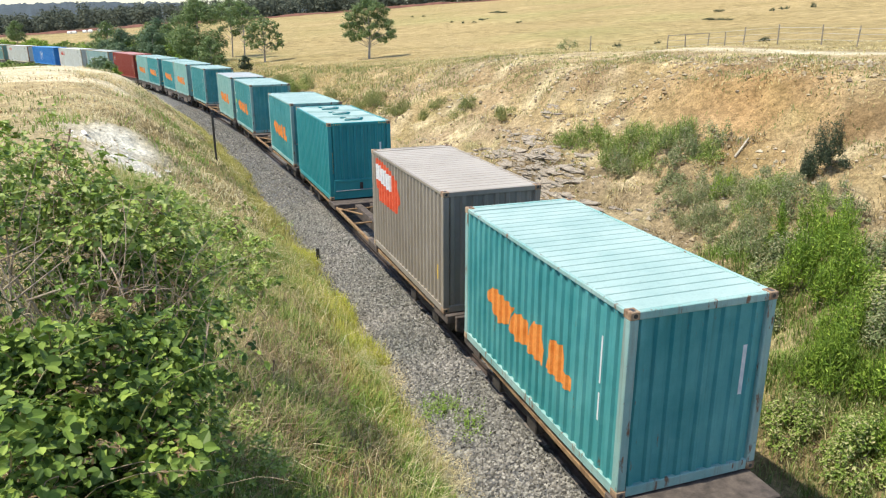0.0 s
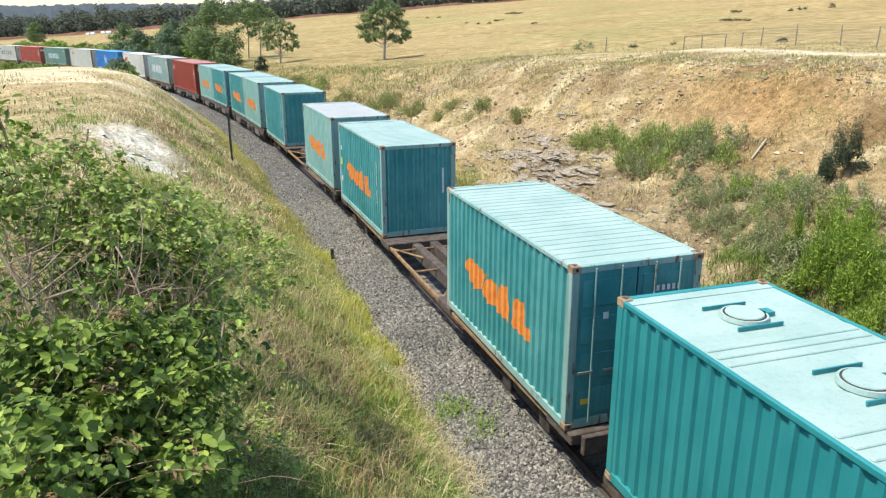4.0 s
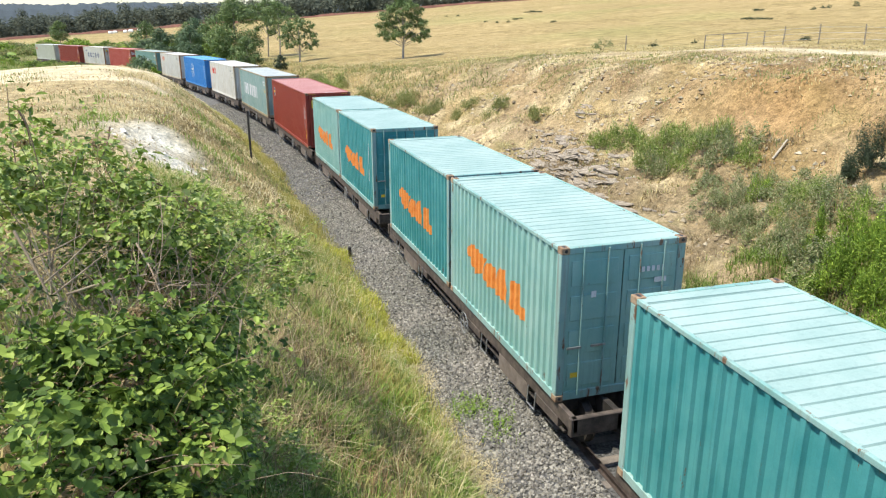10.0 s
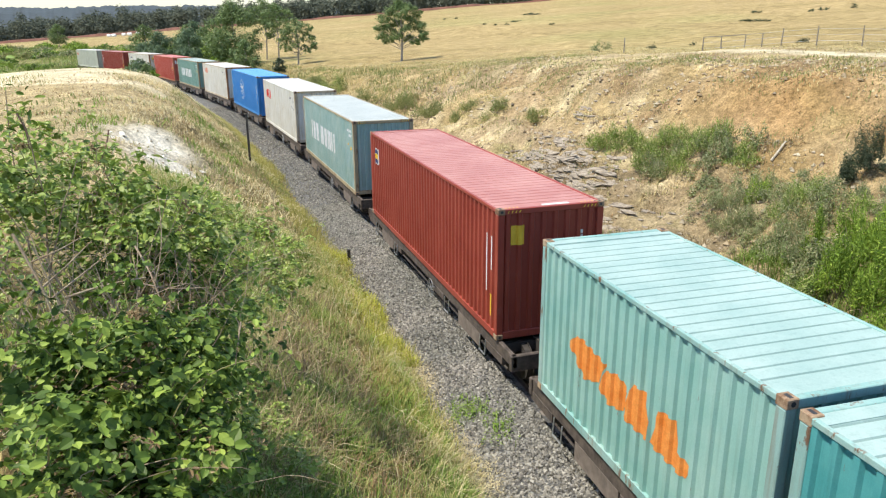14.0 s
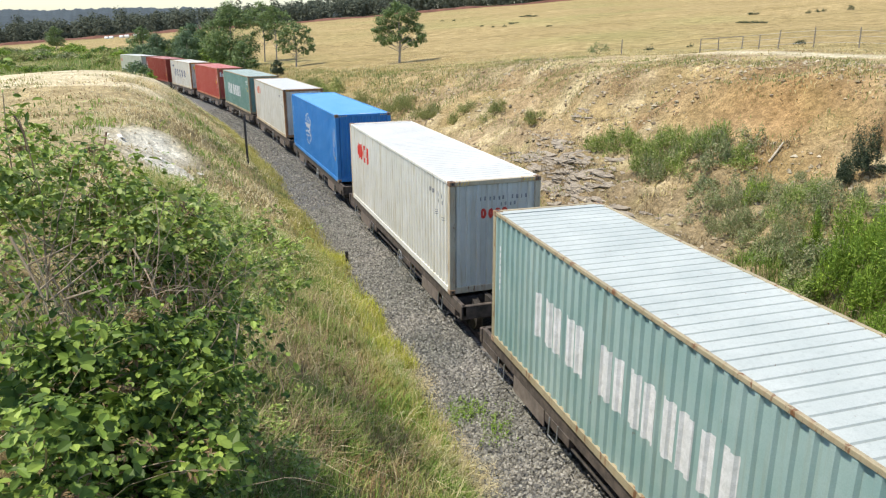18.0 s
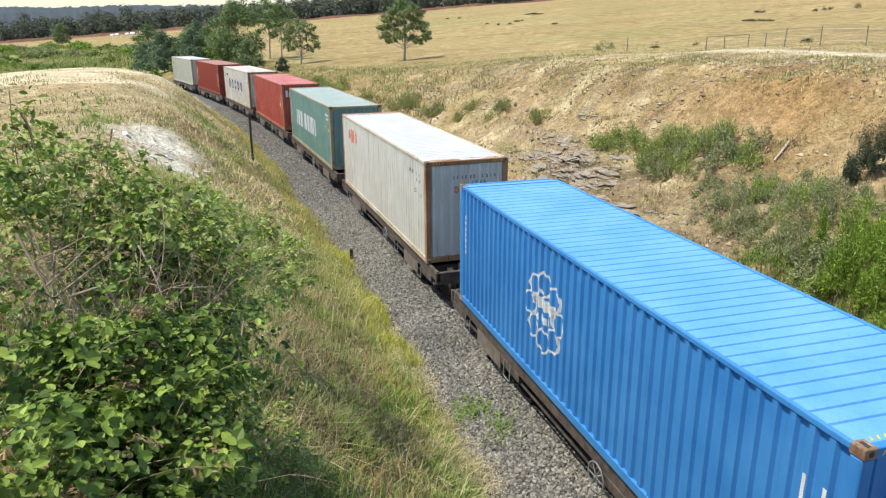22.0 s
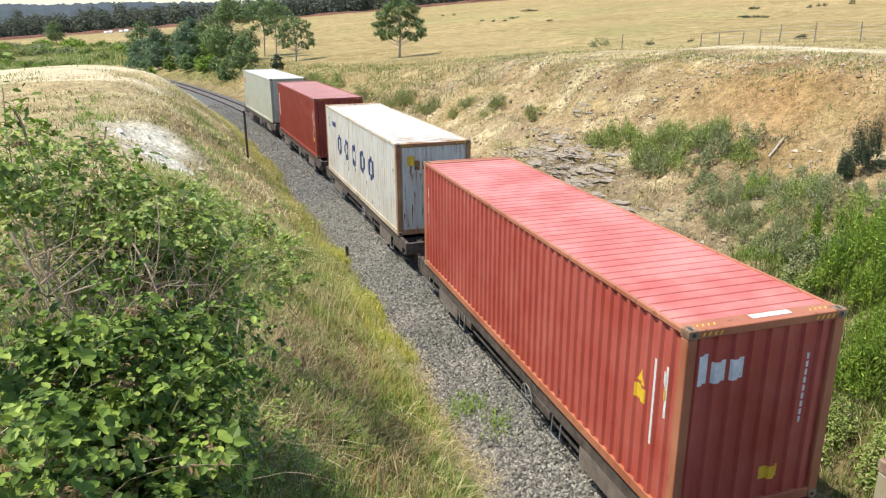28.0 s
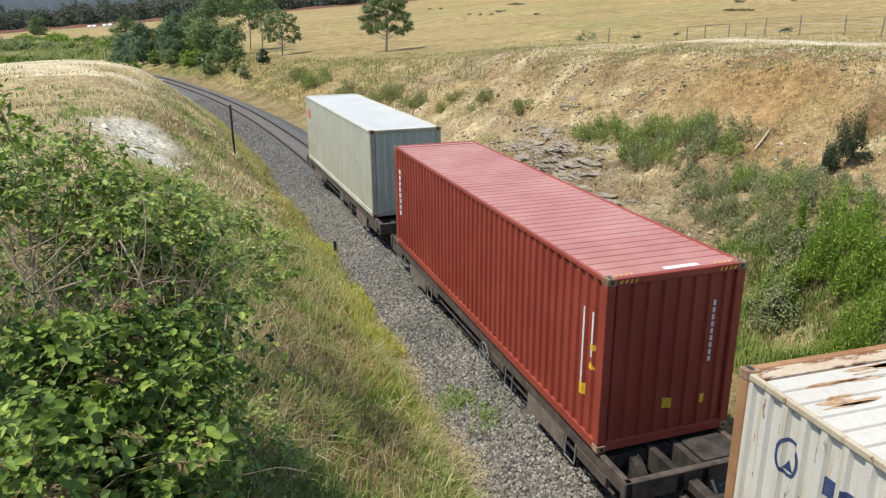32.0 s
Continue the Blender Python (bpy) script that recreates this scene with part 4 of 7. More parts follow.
def wagon_short(label, length=13.4):
    w = thing("container_wagon", label, "wagon", "wagons of the goods train")
    h = length / 2
    for sx in (-1, 1):
        a, b = sorted((sx * 1.16, sx * 1.06))
        part("side_sill", boxes((a, b, -h, h, 0.70, 0.97), bevel=0.012), FRAME_STEEL, w)
        for k in (-0.42, -0.12, 0.2, 0.46):
            part("gusset", boxes((a - 0.01, b + 0.01, k * length - 0.5, k * length + 0.5, 0.52, 0.71), bevel=0.01), FRAME_STEEL, w)
    # near-black sills and bearers stand in for shade in the open frame
    part("centre_sill", boxes((-0.28, -0.16, -h, h, 0.55, 0.93)), DARK_STEEL, w)
    part("centre_sill", boxes((0.16, 0.28, -h, h, 0.55, 0.93)), DARK_STEEL, w)
    for k in range(7):
        y = -h + 0.9 + k * (length - 1.8) / 6
        part("cross_bearer", boxes((-1.06, 1.06, y - 0.08, y + 0.08, 0.66, 0.88)), DARK_STEEL, w)
    for sy in (-1, 1):
        a, b = sorted((sy * h, sy * (h - 0.12)))
        part("headstock", boxes((-1.2, 1.2, a, b, 0.62, 0.97), bevel=0.015), FRAME_STEEL, w)
        a, b = sorted((sy * (h - 0.14), sy * (h - 0.75)))
        part("end_deck", boxes((0.3, 1.0, a, b, 0.93, 0.965)), DARK_STEEL, w)
        bogie(w, sy * (h - 1.7))
        coupler(w, sy * h, sy)
    bm = bmesh.new()
    cy, cz, cr = -1.3, 0.62, 0.25
    for i in range(20):
        a0, a1 = 2 * math.pi * i / 20, 2 * math.pi * (i + 1) / 20
        rod(bm, (-1.27, cy + cr * math.cos(a0), cz + cr * math.sin(a0)), (-1.27, cy + cr * math.cos(a1), cz + cr * math.sin(a1)), 0.013, seg=6)
    for i in range(3):
        a0 = math.pi * i / 3
        rod(bm, (-1.27, cy - cr * math.cos(a0), cz - cr * math.sin(a0)), (-1.27, cy + cr * math.cos(a0), cz + cr * math.sin(a0)), 0.008, seg=6)
    rod(bm, (-1.30, cy, cz), (-1.1, cy, cz), 0.02, seg=8)
    for q in (-4.0, 4.0):
        part("tool_panel", boxes((-1.155, -1.12, q - 0.75, q + 0.75, 0.34, 0.70), bevel=0.008), PANEL_STEEL, w, "grey-brown steel side panel")
    part("brake_pipe", rods(((-1.1, -h + 0.4, 0.50), (-1.1, h - 0.4, 0.50), 0.025), seg=6), DARK_STEEL, w)
    for q in (-5.2, -2.6, 2.6, 5.2):
        part("step_iron", rods(((-1.18, q, 0.72), (-1.2, q, 0.36), 0.014), ((-1.18, q + 0.34, 0.72), (-1.2, q + 0.34, 0.36), 0.014), ((-1.2, q, 0.36), (-1.2, q + 0.34, 0.36), 0.014), seg=6), BAR_STEEL, w)
    part("hand_brake_wheel", bm, BAR_STEEL, w, "pale spoked hand brake wheel")
    return w


TAN_STEEL = plain("tan_rusted_steel", (0.17, 0.095, 0.045), (0.34, 0.22, 0.11), 5.0, 0.8, 0.0, 0.3)


def wagon_long(label, length=18.6):
    w = thing("skeletal_wagon", label, "wagon", "wagons of the goods train")
    h = length / 2
    for sx in (-1, 1):
        part("side_rail", boxes((*sorted((sx * 1.15, sx * 1.07)), -h + 0.5, h - 0.5, 0.80, 0.90), bevel=0.01), TAN_STEEL, w, "tan side rail, rusted")
        part("centre_sill", boxes((*sorted((sx * 0.42, sx * 0.16)), -h, h, 0.55, 0.94), bevel=0.012), FRAME_STEEL, w)
    for k in range(9):
        y = -h + 1.2 + k * (length - 2.4) / 8
        part("cross_bar", rods(((-1.1, y, 0.85), (1.1, y, 0.85), 0.035)), TAN_STEEL, w)
    for sy in (-1, 1):
        for y in (h - 0.55, h - 6.5):
            a, b = sorted((sy * (y - 0.45), sy * (y + 0.45)))
            part("bolster_plate", boxes((-1.2, 1.2, a, b, 0.78, 0.985), bevel=0.02), FRAME_STEEL, w)
        a, b = sorted((sy * h, sy * (h - 0.12)))
        part("headstock", boxes((-1.0, 1.0, a, b, 0.60, 0.95), bevel=0.015), FRAME_STEEL, w)
        bogie(w, sy * (h - 2.3))
        coupler(w, sy * h, sy)
        for sx in (-1, 1):
            part("brace", rods(((sx * 1.1, sy * (h - 7.0), 0.86), (sx * 0.3, sy * (h - 8.2), 0.80), 0.035)), TAN_STEEL, w)
    return w


first = wagon_long("brown skeletal container wagon with tan side rails")
middle_l = o_l - d_l + (d_l + L20) / 2
for k in range(-1, 3):
    w = first if k == -1 else copy_thing(first, Matrix())
    MOVING.append((w, middle_l + k * q_l, 6.9, 0.0))
first = wagon_short("brown container flat wagon with steel side sills")
for k in range(12):
    w = first if k == 0 else copy_thing(first, Matrix())
    MOVING.append((w, o_s + k * p_s + (2 * L20 + 0.1) / 2 if k < 2 else o_s - 0.2 + k * (p_s + 0.04) + L40 / 2, 5.0, 0.0))

# ---- growing things: helpers ----
RNG = np.random.RandomState(7)


def unit(v):
    return v / np.maximum(np.linalg.norm(v, axis=1, keepdims=True), 1e-6)


def blade_arrays(p, h, w, bend, rise=None):
    """Bent blades from the places p; h, w, bend arrays."""
    n = len(p)
    a = RNG.rand(n) * 2 * math.pi
    d = np.stack([np.cos(a), np.sin(a), np.zeros(n)], 1)
    e = np.stack([-np.sin(a), np.cos(a), np.zeros(n)], 1)
    up = np.tile((0.0, 0.0, 1.0), (n, 1)) if rise is None else rise
    h, w, bend = h[:, None], w[:, None], bend[:, None]
    m = p + up * h * 0.55 + d * h * bend * 0.3
    t = p + up * h * (1.0 - 0.35 * bend) + d * h * bend
    v = np.stack([p - e * w, p + e * w, m - e * w * 0.75, m + e * w * 0.75, t], 1).reshape(-1, 3)
    k = np.arange(n)[:, None] * 5
    f = np.concatenate([k + (0, 1, 3), k + (0, 3, 2), k + (2, 3, 4)], 1).reshape(-1, 3)
    return v, f


def leaf_arrays(p, normal, size, slim=0.55, far=False, tip=None):
    """Leaves with a pointed oval outline, folded a little along the middle."""
    n = len(p)
    normal = unit(normal)
    r = unit(RNG.randn(n, 3)) if tip is None else unit(tip)
    w = unit(np.cross(normal, r))
    u = np.cross(w, normal)
    s = size[:, None]
    if far:
        v = np.stack([p - u * s * 0.5, p - w * s * slim * 0.5, p + u * s * 0.5, p + w * s * slim * 0.5], 1).reshape(-1, 3)
        k = np.arange(n)[:, None] * 4
        return v, np.concatenate([k + (0, 2, 1), k + (0, 3, 2)], 1).reshape(-1, 3)
    edge = [(-0.30, 0.36, 0.06), (0.0, 0.5, 0.10), (0.30, 0.34, 0.06)]
    lefts = [p + u * s * a - w * s * slim * c + normal * s * d for a, c, d in edge]
    rights = [p + u * s * a + w * s * slim * c + normal * s * d for a, c, d in edge]
    b, t = p - u * s * 0.48, p + u * s * 0.52 - normal * s * 0.06
    v = np.stack([b, *lefts, t, *rights[::-1]], 1).reshape(-1, 3)
    k = np.arange(n)[:, None] * 8
    f = np.concatenate([k + (0, 4, 1), k + (1, 4, 2), k + (2, 4, 3), k + (0, 7, 4), k + (7, 6, 4), k + (6, 5, 4)], 1).reshape(-1, 3)
    return v, f


def joined(pieces):
    vs, fs, o = [], [], 0
    for v, f in pieces:
        vs.append(v)
        fs.append(f + o)
        o += len(v)
    return np.concatenate(vs), np.concatenate(fs)


def patchy(x, y, scale, seed, lo=-0.1, hi=0.2):
    return np.clip((soft_noise(x, y, scale, seed) - lo) / (hi - lo), 0, 1)


STRAWS = [(0.50, 0.41, 0.19), (0.64, 0.54, 0.28), (0.42, 0.34, 0.16), (0.70, 0.61, 0.37), (0.55, 0.46, 0.22)]
GREENS = [(0.17, 0.26, 0.055), (0.26, 0.36, 0.085), (0.52, 0.45, 0.20), (0.21, 0.32, 0.07), (0.36, 0.39, 0.13), (0.62, 0.53, 0.28), (0.18, 0.29, 0.07)]
YELLOWS = [(0.48, 0.43, 0.13), (0.36, 0.36, 0.10), (0.60, 0.52, 0.23), (0.43, 0.40, 0.12), (0.31, 0.33, 0.10)]
MAT_STRAW = leafy("straw_grass", STRAWS, 0.8, 0.1)
MAT_PALESTRAW = leafy("bleached_grass", [(0.61, 0.51, 0.29), (0.73, 0.64, 0.41), (0.50, 0.40, 0.215), (0.79, 0.71, 0.49), (0.57, 0.455, 0.25)], 0.85, 0.1)
MAT_GREEN = leafy("mixed_green_grass", GREENS, 0.7, 0.15)
MAT_DEEP = leafy("rank_green_grass", [(0.08, 0.135, 0.025), (0.13, 0.21, 0.04), (0.20, 0.29, 0.06), (0.10, 0.165, 0.03), (0.30, 0.30, 0.11)], 0.6, 0.2)
MAT_FRESH = leafy("fresh_grass", [(0.17, 0.28, 0.045), (0.27, 0.40, 0.08), (0.20, 0.32, 0.055), (0.38, 0.48, 0.14)], 0.6, 0.2)
MAT_YELLOW = leafy("yellow_weed", YELLOWS, 0.7, 0.15)
MAT_LIME = leafy("yellow_green_weed", [(0.44, 0.46, 0.07), (0.58, 0.56, 0.11), (0.36, 0.40, 0.06), (0.66, 0.60, 0.18)], 0.7, 0.15)
MAT_RUSSET = leafy("russet_weed", [(0.30, 0.19, 0.10), (0.42, 0.28, 0.15), (0.24, 0.16, 0.10), (0.48, 0.36, 0.22)], 0.9, 0.05)
MAT_MAUVE = leafy("faded_dead_weed", [(0.29, 0.22, 0.13), (0.42, 0.33, 0.20), (0.19, 0.145, 0.085), (0.50, 0.42, 0.27)], 0.9, 0.05)
MAT_OLIVE = leafy("olive_grass", [(0.18, 0.23, 0.07), (0.27, 0.31, 0.11), (0.42, 0.38, 0.18), (0.22, 0.28, 0.10)], 0.8, 0.1)


def meadow(label, count, s0, s1, n0, n1, h0, h1, w, bend, material, patch=None, near=1.0, within=None):
    """Grass over a stretch of bank; near > 1 crowds it towards the bridge."""
    s = s0 + (s1 - s0) * RNG.rand(count) ** near
    n = n0 + (n1 - n0) * RNG.rand(count)
    x, y = on_track(s, n)
    # blades stand in tufts
    x, y = x + RNG.randn(count) * 0.05, y + RNG.randn(count) * 0.05
    tall = np.ones(count)
    if patch:
        scale, seed, lo, hi = patch
        k = patchy(x, y, scale, seed, lo, hi)
        keep = RNG.rand(count) < k
        x, y, tall = x[keep], y[keep], 0.6 + 0.4 * k[keep]
    bare = 2.6 * np.exp(-((x + 10.9) ** 2 / 1.7 + (y - 26.4) ** 2 / 2.8)) + 1.8 * np.exp(-((x + 9.1) ** 2 / 0.7 + (y - 23.6) ** 2 / 1.8))
    sn_ = track_sn(x, y)[1]
    bare = bare + 0.93 * (((x + 31) / 15) ** 2 + ((y - 50 - 0.12 * (x + 31)) / 6.5) ** 2 < 1)
    bare = bare + 0.95 * np.clip(1.3 - np.abs(sn_ - 22.4) / 1.2, 0, 1) * (np.hypot(x, y) < 50)
    bare = bare + 0.4 * np.clip(1.2 - np.abs(np.hypot(x, y) - 51) / 5, 0, 1) * (sn_ > 15)
    if within:
        bare = bare + ~within(x, y)
    keep = RNG.rand(len(x)) > bare
    x, y, tall = x[keep], y[keep], tall[keep]
    z = ground(x, y)
    m = len(x)
    h = (h0 + (h1 - h0) * RNG.rand(m)) * tall
    v, f = blade_arrays(np.stack([x, y, z - 0.02], 1), h, w * (0.6 + 0.8 * RNG.rand(m)), bend * (0.3 + 0.9 * RNG.rand(m)))
    return tagged(new("grass", array_mesh("grass", v, f, material)), label, "grass", kind="stuff")


def on_flat(x, y):
    """The damp flat beyond the knoll, left of the trees at the bend."""
    a = np.degrees(np.arctan2(x, y))
    return (a < -22.5) & (np.hypot(x, y) < np.interp(a, [-60, -34, -28, -24, -22], [330, 330, 290, 225, 130]))


# left bank, near to far
meadow("tall mixed green and straw grass on the bank", 60000, 2, 26, -8.4, -2.8, 0.15, 0.6, 0.006, 0.7, MAT_GREEN, (1.3, 21, -0.35, 0.1), 0.8)
meadow("dry straw grass lying on the near bank", 10000, 2, 28, -8.6, -2.7, 0.2, 0.6, 0.006, 1.1, MAT_STRAW, (1.1, 22, -0.2, 0.25))
meadow("olive green grass along the cutting slope", 26000, 20, 75, -7.5, -2.9, 0.12, 0.36, 0.012, 1.0, MAT_OLIVE, (2.4, 23, -0.3, 0.15))
meadow("straw grass on the cutting slope", 30000, 20, 80, -10.5, -3.3, 0.15, 0.42, 0.013, 2.0, MAT_PALESTRAW, (2.1, 24, -0.25, 0.2))
meadow("yellow-green weeds along the ballast edge", 30000, 13, 75, -3.9, -2.55, 0.18, 0.5, 0.008, 0.5, MAT_YELLOW, (1.7, 25, -0.3, 0.1), 1.2)
meadow("bright yellow-green weed clump at the ballast edge", 9000, 17.5, 27, -3.3, -2.45, 0.2, 0.5, 0.008, 0.5, MAT_LIME, (1.2, 67, -0.15, 0.15))
meadow("pale straw litter spilling over the ballast edge", 20000, 6, 22, -3.5, -2.05, 0.12, 0.4, 0.005, 1.7, MAT_PALESTRAW, (0.9, 38, -0.2, 0.25))
meadow("bleached straw grass on the knoll", 30000, 22, 90, -36, -8, 0.06, 0.22, 0.022, 2.2, MAT_PALESTRAW, (1.6, 26, -0.35, 0.3))
meadow("rusty brown dock and dead weeds on the knoll", 7000, 20, 70, -22, -7, 0.08, 0.26, 0.02, 1.2, MAT_RUSSET, (1.3, 43, 0.05, 0.3))
meadow("low green weeds among straw on the knoll", 9000, 16, 60, -18, -6, 0.12, 0.32, 0.018, 0.7, MAT_OLIVE, (2.3, 27, 0.0, 0.3))
meadow("tall pale seed stalks leaning over the bank", 1800, 2, 26, -8.6, -2.9, 0.5, 1.0, 0.004, 0.8, MAT_PALESTRAW)
meadow("long dead grass lying in swathes", 2000, 3, 24, -7.5, -2.8, 0.35, 0.8, 0.005, 2.2, MAT_PALESTRAW, (0.9, 39, -0.05, 0.3))
meadow("fresh green grass tufts on the near bank", 60000, 3, 24, -8, -2.8, 0.2, 0.5, 0.007, 0.8, MAT_FRESH, (0.7, 40, -0.2, 0.25))
meadow("tangle of dead brown weeds on the bank", 12000, 8, 21, -6.9, -4.2, 0.3, 0.7, 0.005, 1.0, MAT_MAUVE, (1.0, 44, -0.12, 0.2))
meadow("reddish-brown dead grass patches on the near bank", 15000, 4, 19, -6.6, -2.9, 0.2, 0.5, 0.005, 1.1, MAT_RUSSET, (0.8, 70, 0.0, 0.25))
meadow("shaded green undergrowth beside the brambles", 7000, 5, 12.5, -7.2, -5.0, 0.2, 0.55, 0.007, 0.9, MAT_DEEP, (0.8, 71, -0.3, 0.15))
meadow("dark green rank grass low on the bank", 18000, 3, 17, -6.8, -2.9, 0.15, 0.5, 0.008, 0.9, MAT_DEEP, (0.8, 45, -0.05, 0.25))
# right side
meadow("dead brown brush among the slope shrubs", 16000, 14, 34, 6, 13, 0.15, 0.4, 0.01, 1.0, MAT_MAUVE, (1.2, 46, 0.02, 0.25))
meadow("russet litter on the bare clay", 16000, 10, 60, 5, 20, 0.04, 0.14, 0.02, 1.6, MAT_RUSSET, (1.0, 47, 0.05, 0.3))
meadow("rank straw and olive grass beside the track", 20000, 2, 40, 2.0, 5.6, 0.2, 0.6, 0.009, 0.7, MAT_OLIVE, (1.2, 28, -0.3, 0.1))
meadow("dark green grass beside the track", 15000, 2, 22, 2.0, 6.4, 0.2, 0.6, 0.009, 0.7, MAT_DEEP, (1.0, 49, -0.2, 0.15))
meadow("rank green growth at the slope foot", 16000, 9, 19, 4.6, 8.6, 0.2, 0.6, 0.01, 0.8, MAT_DEEP, (1.1, 56, -0.35, 0.1))
meadow("fresh green growth at the slope foot", 14000, 9, 19, 4.4, 8.4, 0.2, 0.55, 0.01, 0.8, MAT_FRESH, (0.9, 57, -0.1, 0.25))
meadow("green grass beside the track", 20000, 2, 40, 2.9, 6.4, 0.2, 0.55, 0.009, 0.6, MAT_GREEN, (1.5, 29, -0.2, 0.15))
meadow("tall straw and seed heads beside the track", 4000, 2, 30, 2.6, 6.6, 0.3, 0.7, 0.006, 0.8, MAT_STRAW, (0.9, 65, -0.1, 0.25))
meadow("brown dead tangle beside the track", 15000, 4, 24, 3.4, 7.0, 0.25, 0.6, 0.006, 1.1, MAT_MAUVE, (1.1, 66, 0.0, 0.25))
meadow("straw tufts on the bare clay slope", 36000, 6, 85, 5, 21, 0.1, 0.3, 0.013, 0.8, MAT_STRAW, (1.5, 30, 0.02, 0.3))
meadow("olive tufts along the crest of the slope", 26000, 8, 70, 12.5, 20, 0.1, 0.26, 0.014, 0.8, MAT_OLIVE, (1.4, 72, -0.12, 0.25))
meadow("sparse olive tufts on the clay slope", 22000, 6, 95, 5, 19, 0.12, 0.32, 0.014, 0.6, MAT_OLIVE, (1.9, 31, 0.08, 0.3))
meadow("dry grass along the rim of the cutting", 16000, 14, 100, 15, 46, 0.06, 0.17, 0.035, 1.2, MAT_STRAW, (4.0, 32, -0.5, -0.1))
meadow("dry grass above the far slope", 16000, 55, 120, 4.2, 16, 0.2, 0.5, 0.025, 0.6, MAT_STRAW, (3.0, 33, -0.3, 0.1))
meadow("olive grass above the far slope", 14000, 50, 125, 4.0, 14, 0.2, 0.55, 0.025, 0.6, MAT_OLIVE, (3.0, 34, -0.25, 0.15))

meadow("short grey-green tufts on the clay slope", 34000, 6, 80, 4.5, 21, 0.06, 0.2, 0.016, 0.9, MAT_OLIVE, (1.1, 35, 0.0, 0.35))
meadow("short dry tufts on the clay slope", 52000, 6, 80, 4.5, 24, 0.06, 0.22, 0.016, 1.8, MAT_STRAW, (0.8, 36, -0.15, 0.35))

meadow("rank green growth on the flat beyond the knoll", 30000, 128, 330, -16, 46, 0.4, 1.2, 0.07, 0.6, MAT_GREEN, (13.0, 68, -0.45, 0.1), within=on_flat)
meadow("deep green reeds on the flat beyond the knoll", 16000, 128, 300, -16, 40, 0.4, 1.2, 0.07, 0.6, MAT_DEEP, (9.0, 69, -0.1, 0.25), within=on_flat)
meadow("green weed clumps on the upper bank", 9000, 17, 45, -11, -5, 0.15, 0.4, 0.016, 0.7, MAT_FRESH, (1.4, 55, 0.12, 0.3))

# ---- loose ballast stones ----
MAT_STONE = leafy("ballast_stone", [(0.17, 0.163, 0.15), (0.34, 0.325, 0.295), (0.085, 0.081, 0.074), (0.46, 0.44, 0.40), (0.24, 0.228, 0.205), (0.56, 0.535, 0.485)], 0.85, 0.2)


def stones(count, s0, s1, n0, n1, size, near):
    s = s0 + (s1 - s0) * RNG.rand(count) ** near
    n = n0 + (n1 - n0) * RNG.rand(count)
    x, y = on_track(s, n)
    z = np.interp(n, [-3.3, -2.75, -1.75, -1.2, 1.2, 1.5, 2.2], [-0.60, -0.40, -0.14, -0.075, -0.075, -0.14, -0.42])
    c = np.stack([x, y, z + rail_z(s) + size * 0.1], 1)
    base = np.array([(1, 0, 0), (-1, 0, 0), (0, 1, 0), (0, -1, 0), (0, 0, 1), (0, 0, -1)], float)
    q = unit(RNG.randn(count, 3))
    q2 = unit(np.cross(q, RNG.randn(count, 3)))
    fr = np.stack([q, q2, np.cross(q, q2)], 1)
    k = size * (0.5 + RNG.rand(count, 6, 1) * 0.7) * (0.7 + 0.6 * RNG.rand(count, 1, 1))
    v = (np.einsum("ij,njk->nik", base, fr) * k + c[:, None, :]).reshape(-1, 3)
    f = np.array([(0, 2, 4), (2, 1, 4), (1, 3, 4), (3, 0, 4), (2, 0, 5), (1, 2, 5), (3, 1, 5), (0, 3, 5)])
    f = (np.arange(count)[:, None, None] * 6 + f).reshape(-1, 3)
    return v, f


v, f = joined([stones(34000, 4, 34, -3.0, -0.80, 0.045, 0.9), stones(9000, 30, 80, -3.0, -0.95, 0.05, 1.0), stones(4500, 3, 30, 0.95, 2.3, 0.036, 1.0), stones(2600, 6, 30, -3.6, -2.8, 0.04, 1.0)])
tagged(new("ballast_stone", array_mesh("ballast_stone", v, f, MAT_STONE)), "loose grey crushed stones of the ballast shoulder", "gravel", kind="stuff")

MAT_CLOD = leafy("clay_clod", [(0.36, 0.27, 0.17), (0.50, 0.42, 0.29), (0.26, 0.19, 0.12), (0.66, 0.58, 0.45), (0.20, 0.15, 0.11)], 0.95, 0.1)


def clods(count, s0, s1, n0, n1, lo, hi):
    s, n = s0 + (s1 - s0) * RNG.rand(count), n0 + (n1 - n0) * RNG.rand(count)
    x, y = on_track(s, n)
    keep = RNG.rand(count) < patchy(x, y, 2.2, 37, -0.25, 0.25)
    x, y = x[keep], y[keep]
    m = len(x)
    base = np.array([(1, 0, 0), (-1, 0, 0), (0, 1, 0), (0, -1, 0), (0, 0, 0.7), (0, 0, -0.7)], float)
    k = (lo + (hi - lo) * RNG.rand(m, 1, 1) ** 3) * (0.5 + 0.8 * RNG.rand(m, 6, 1))
    v = base[None] * k + np.stack([x, y, ground(x, y)], 1)[:, None, :]
    f = np.array([(0, 2, 4), (2, 1, 4), (1, 3, 4), (3, 0, 4), (2, 0, 5), (1, 2, 5), (3, 1, 5), (0, 3, 5)])
    return v.reshape(-1, 3), (np.arange(m)[:, None, None] * 6 + f).reshape(-1, 3)


v, f = joined([clods(17000, 8, 60, 4.5, 19, 0.02, 0.16), clods(1800, 20, 50, -12, -6, 0.02, 0.09)])
tagged(new("clay_clod", array_mesh("clay_clod", v, f, MAT_CLOD)), "loose clods and stones on the bare clay", "stones", kind="stuff")

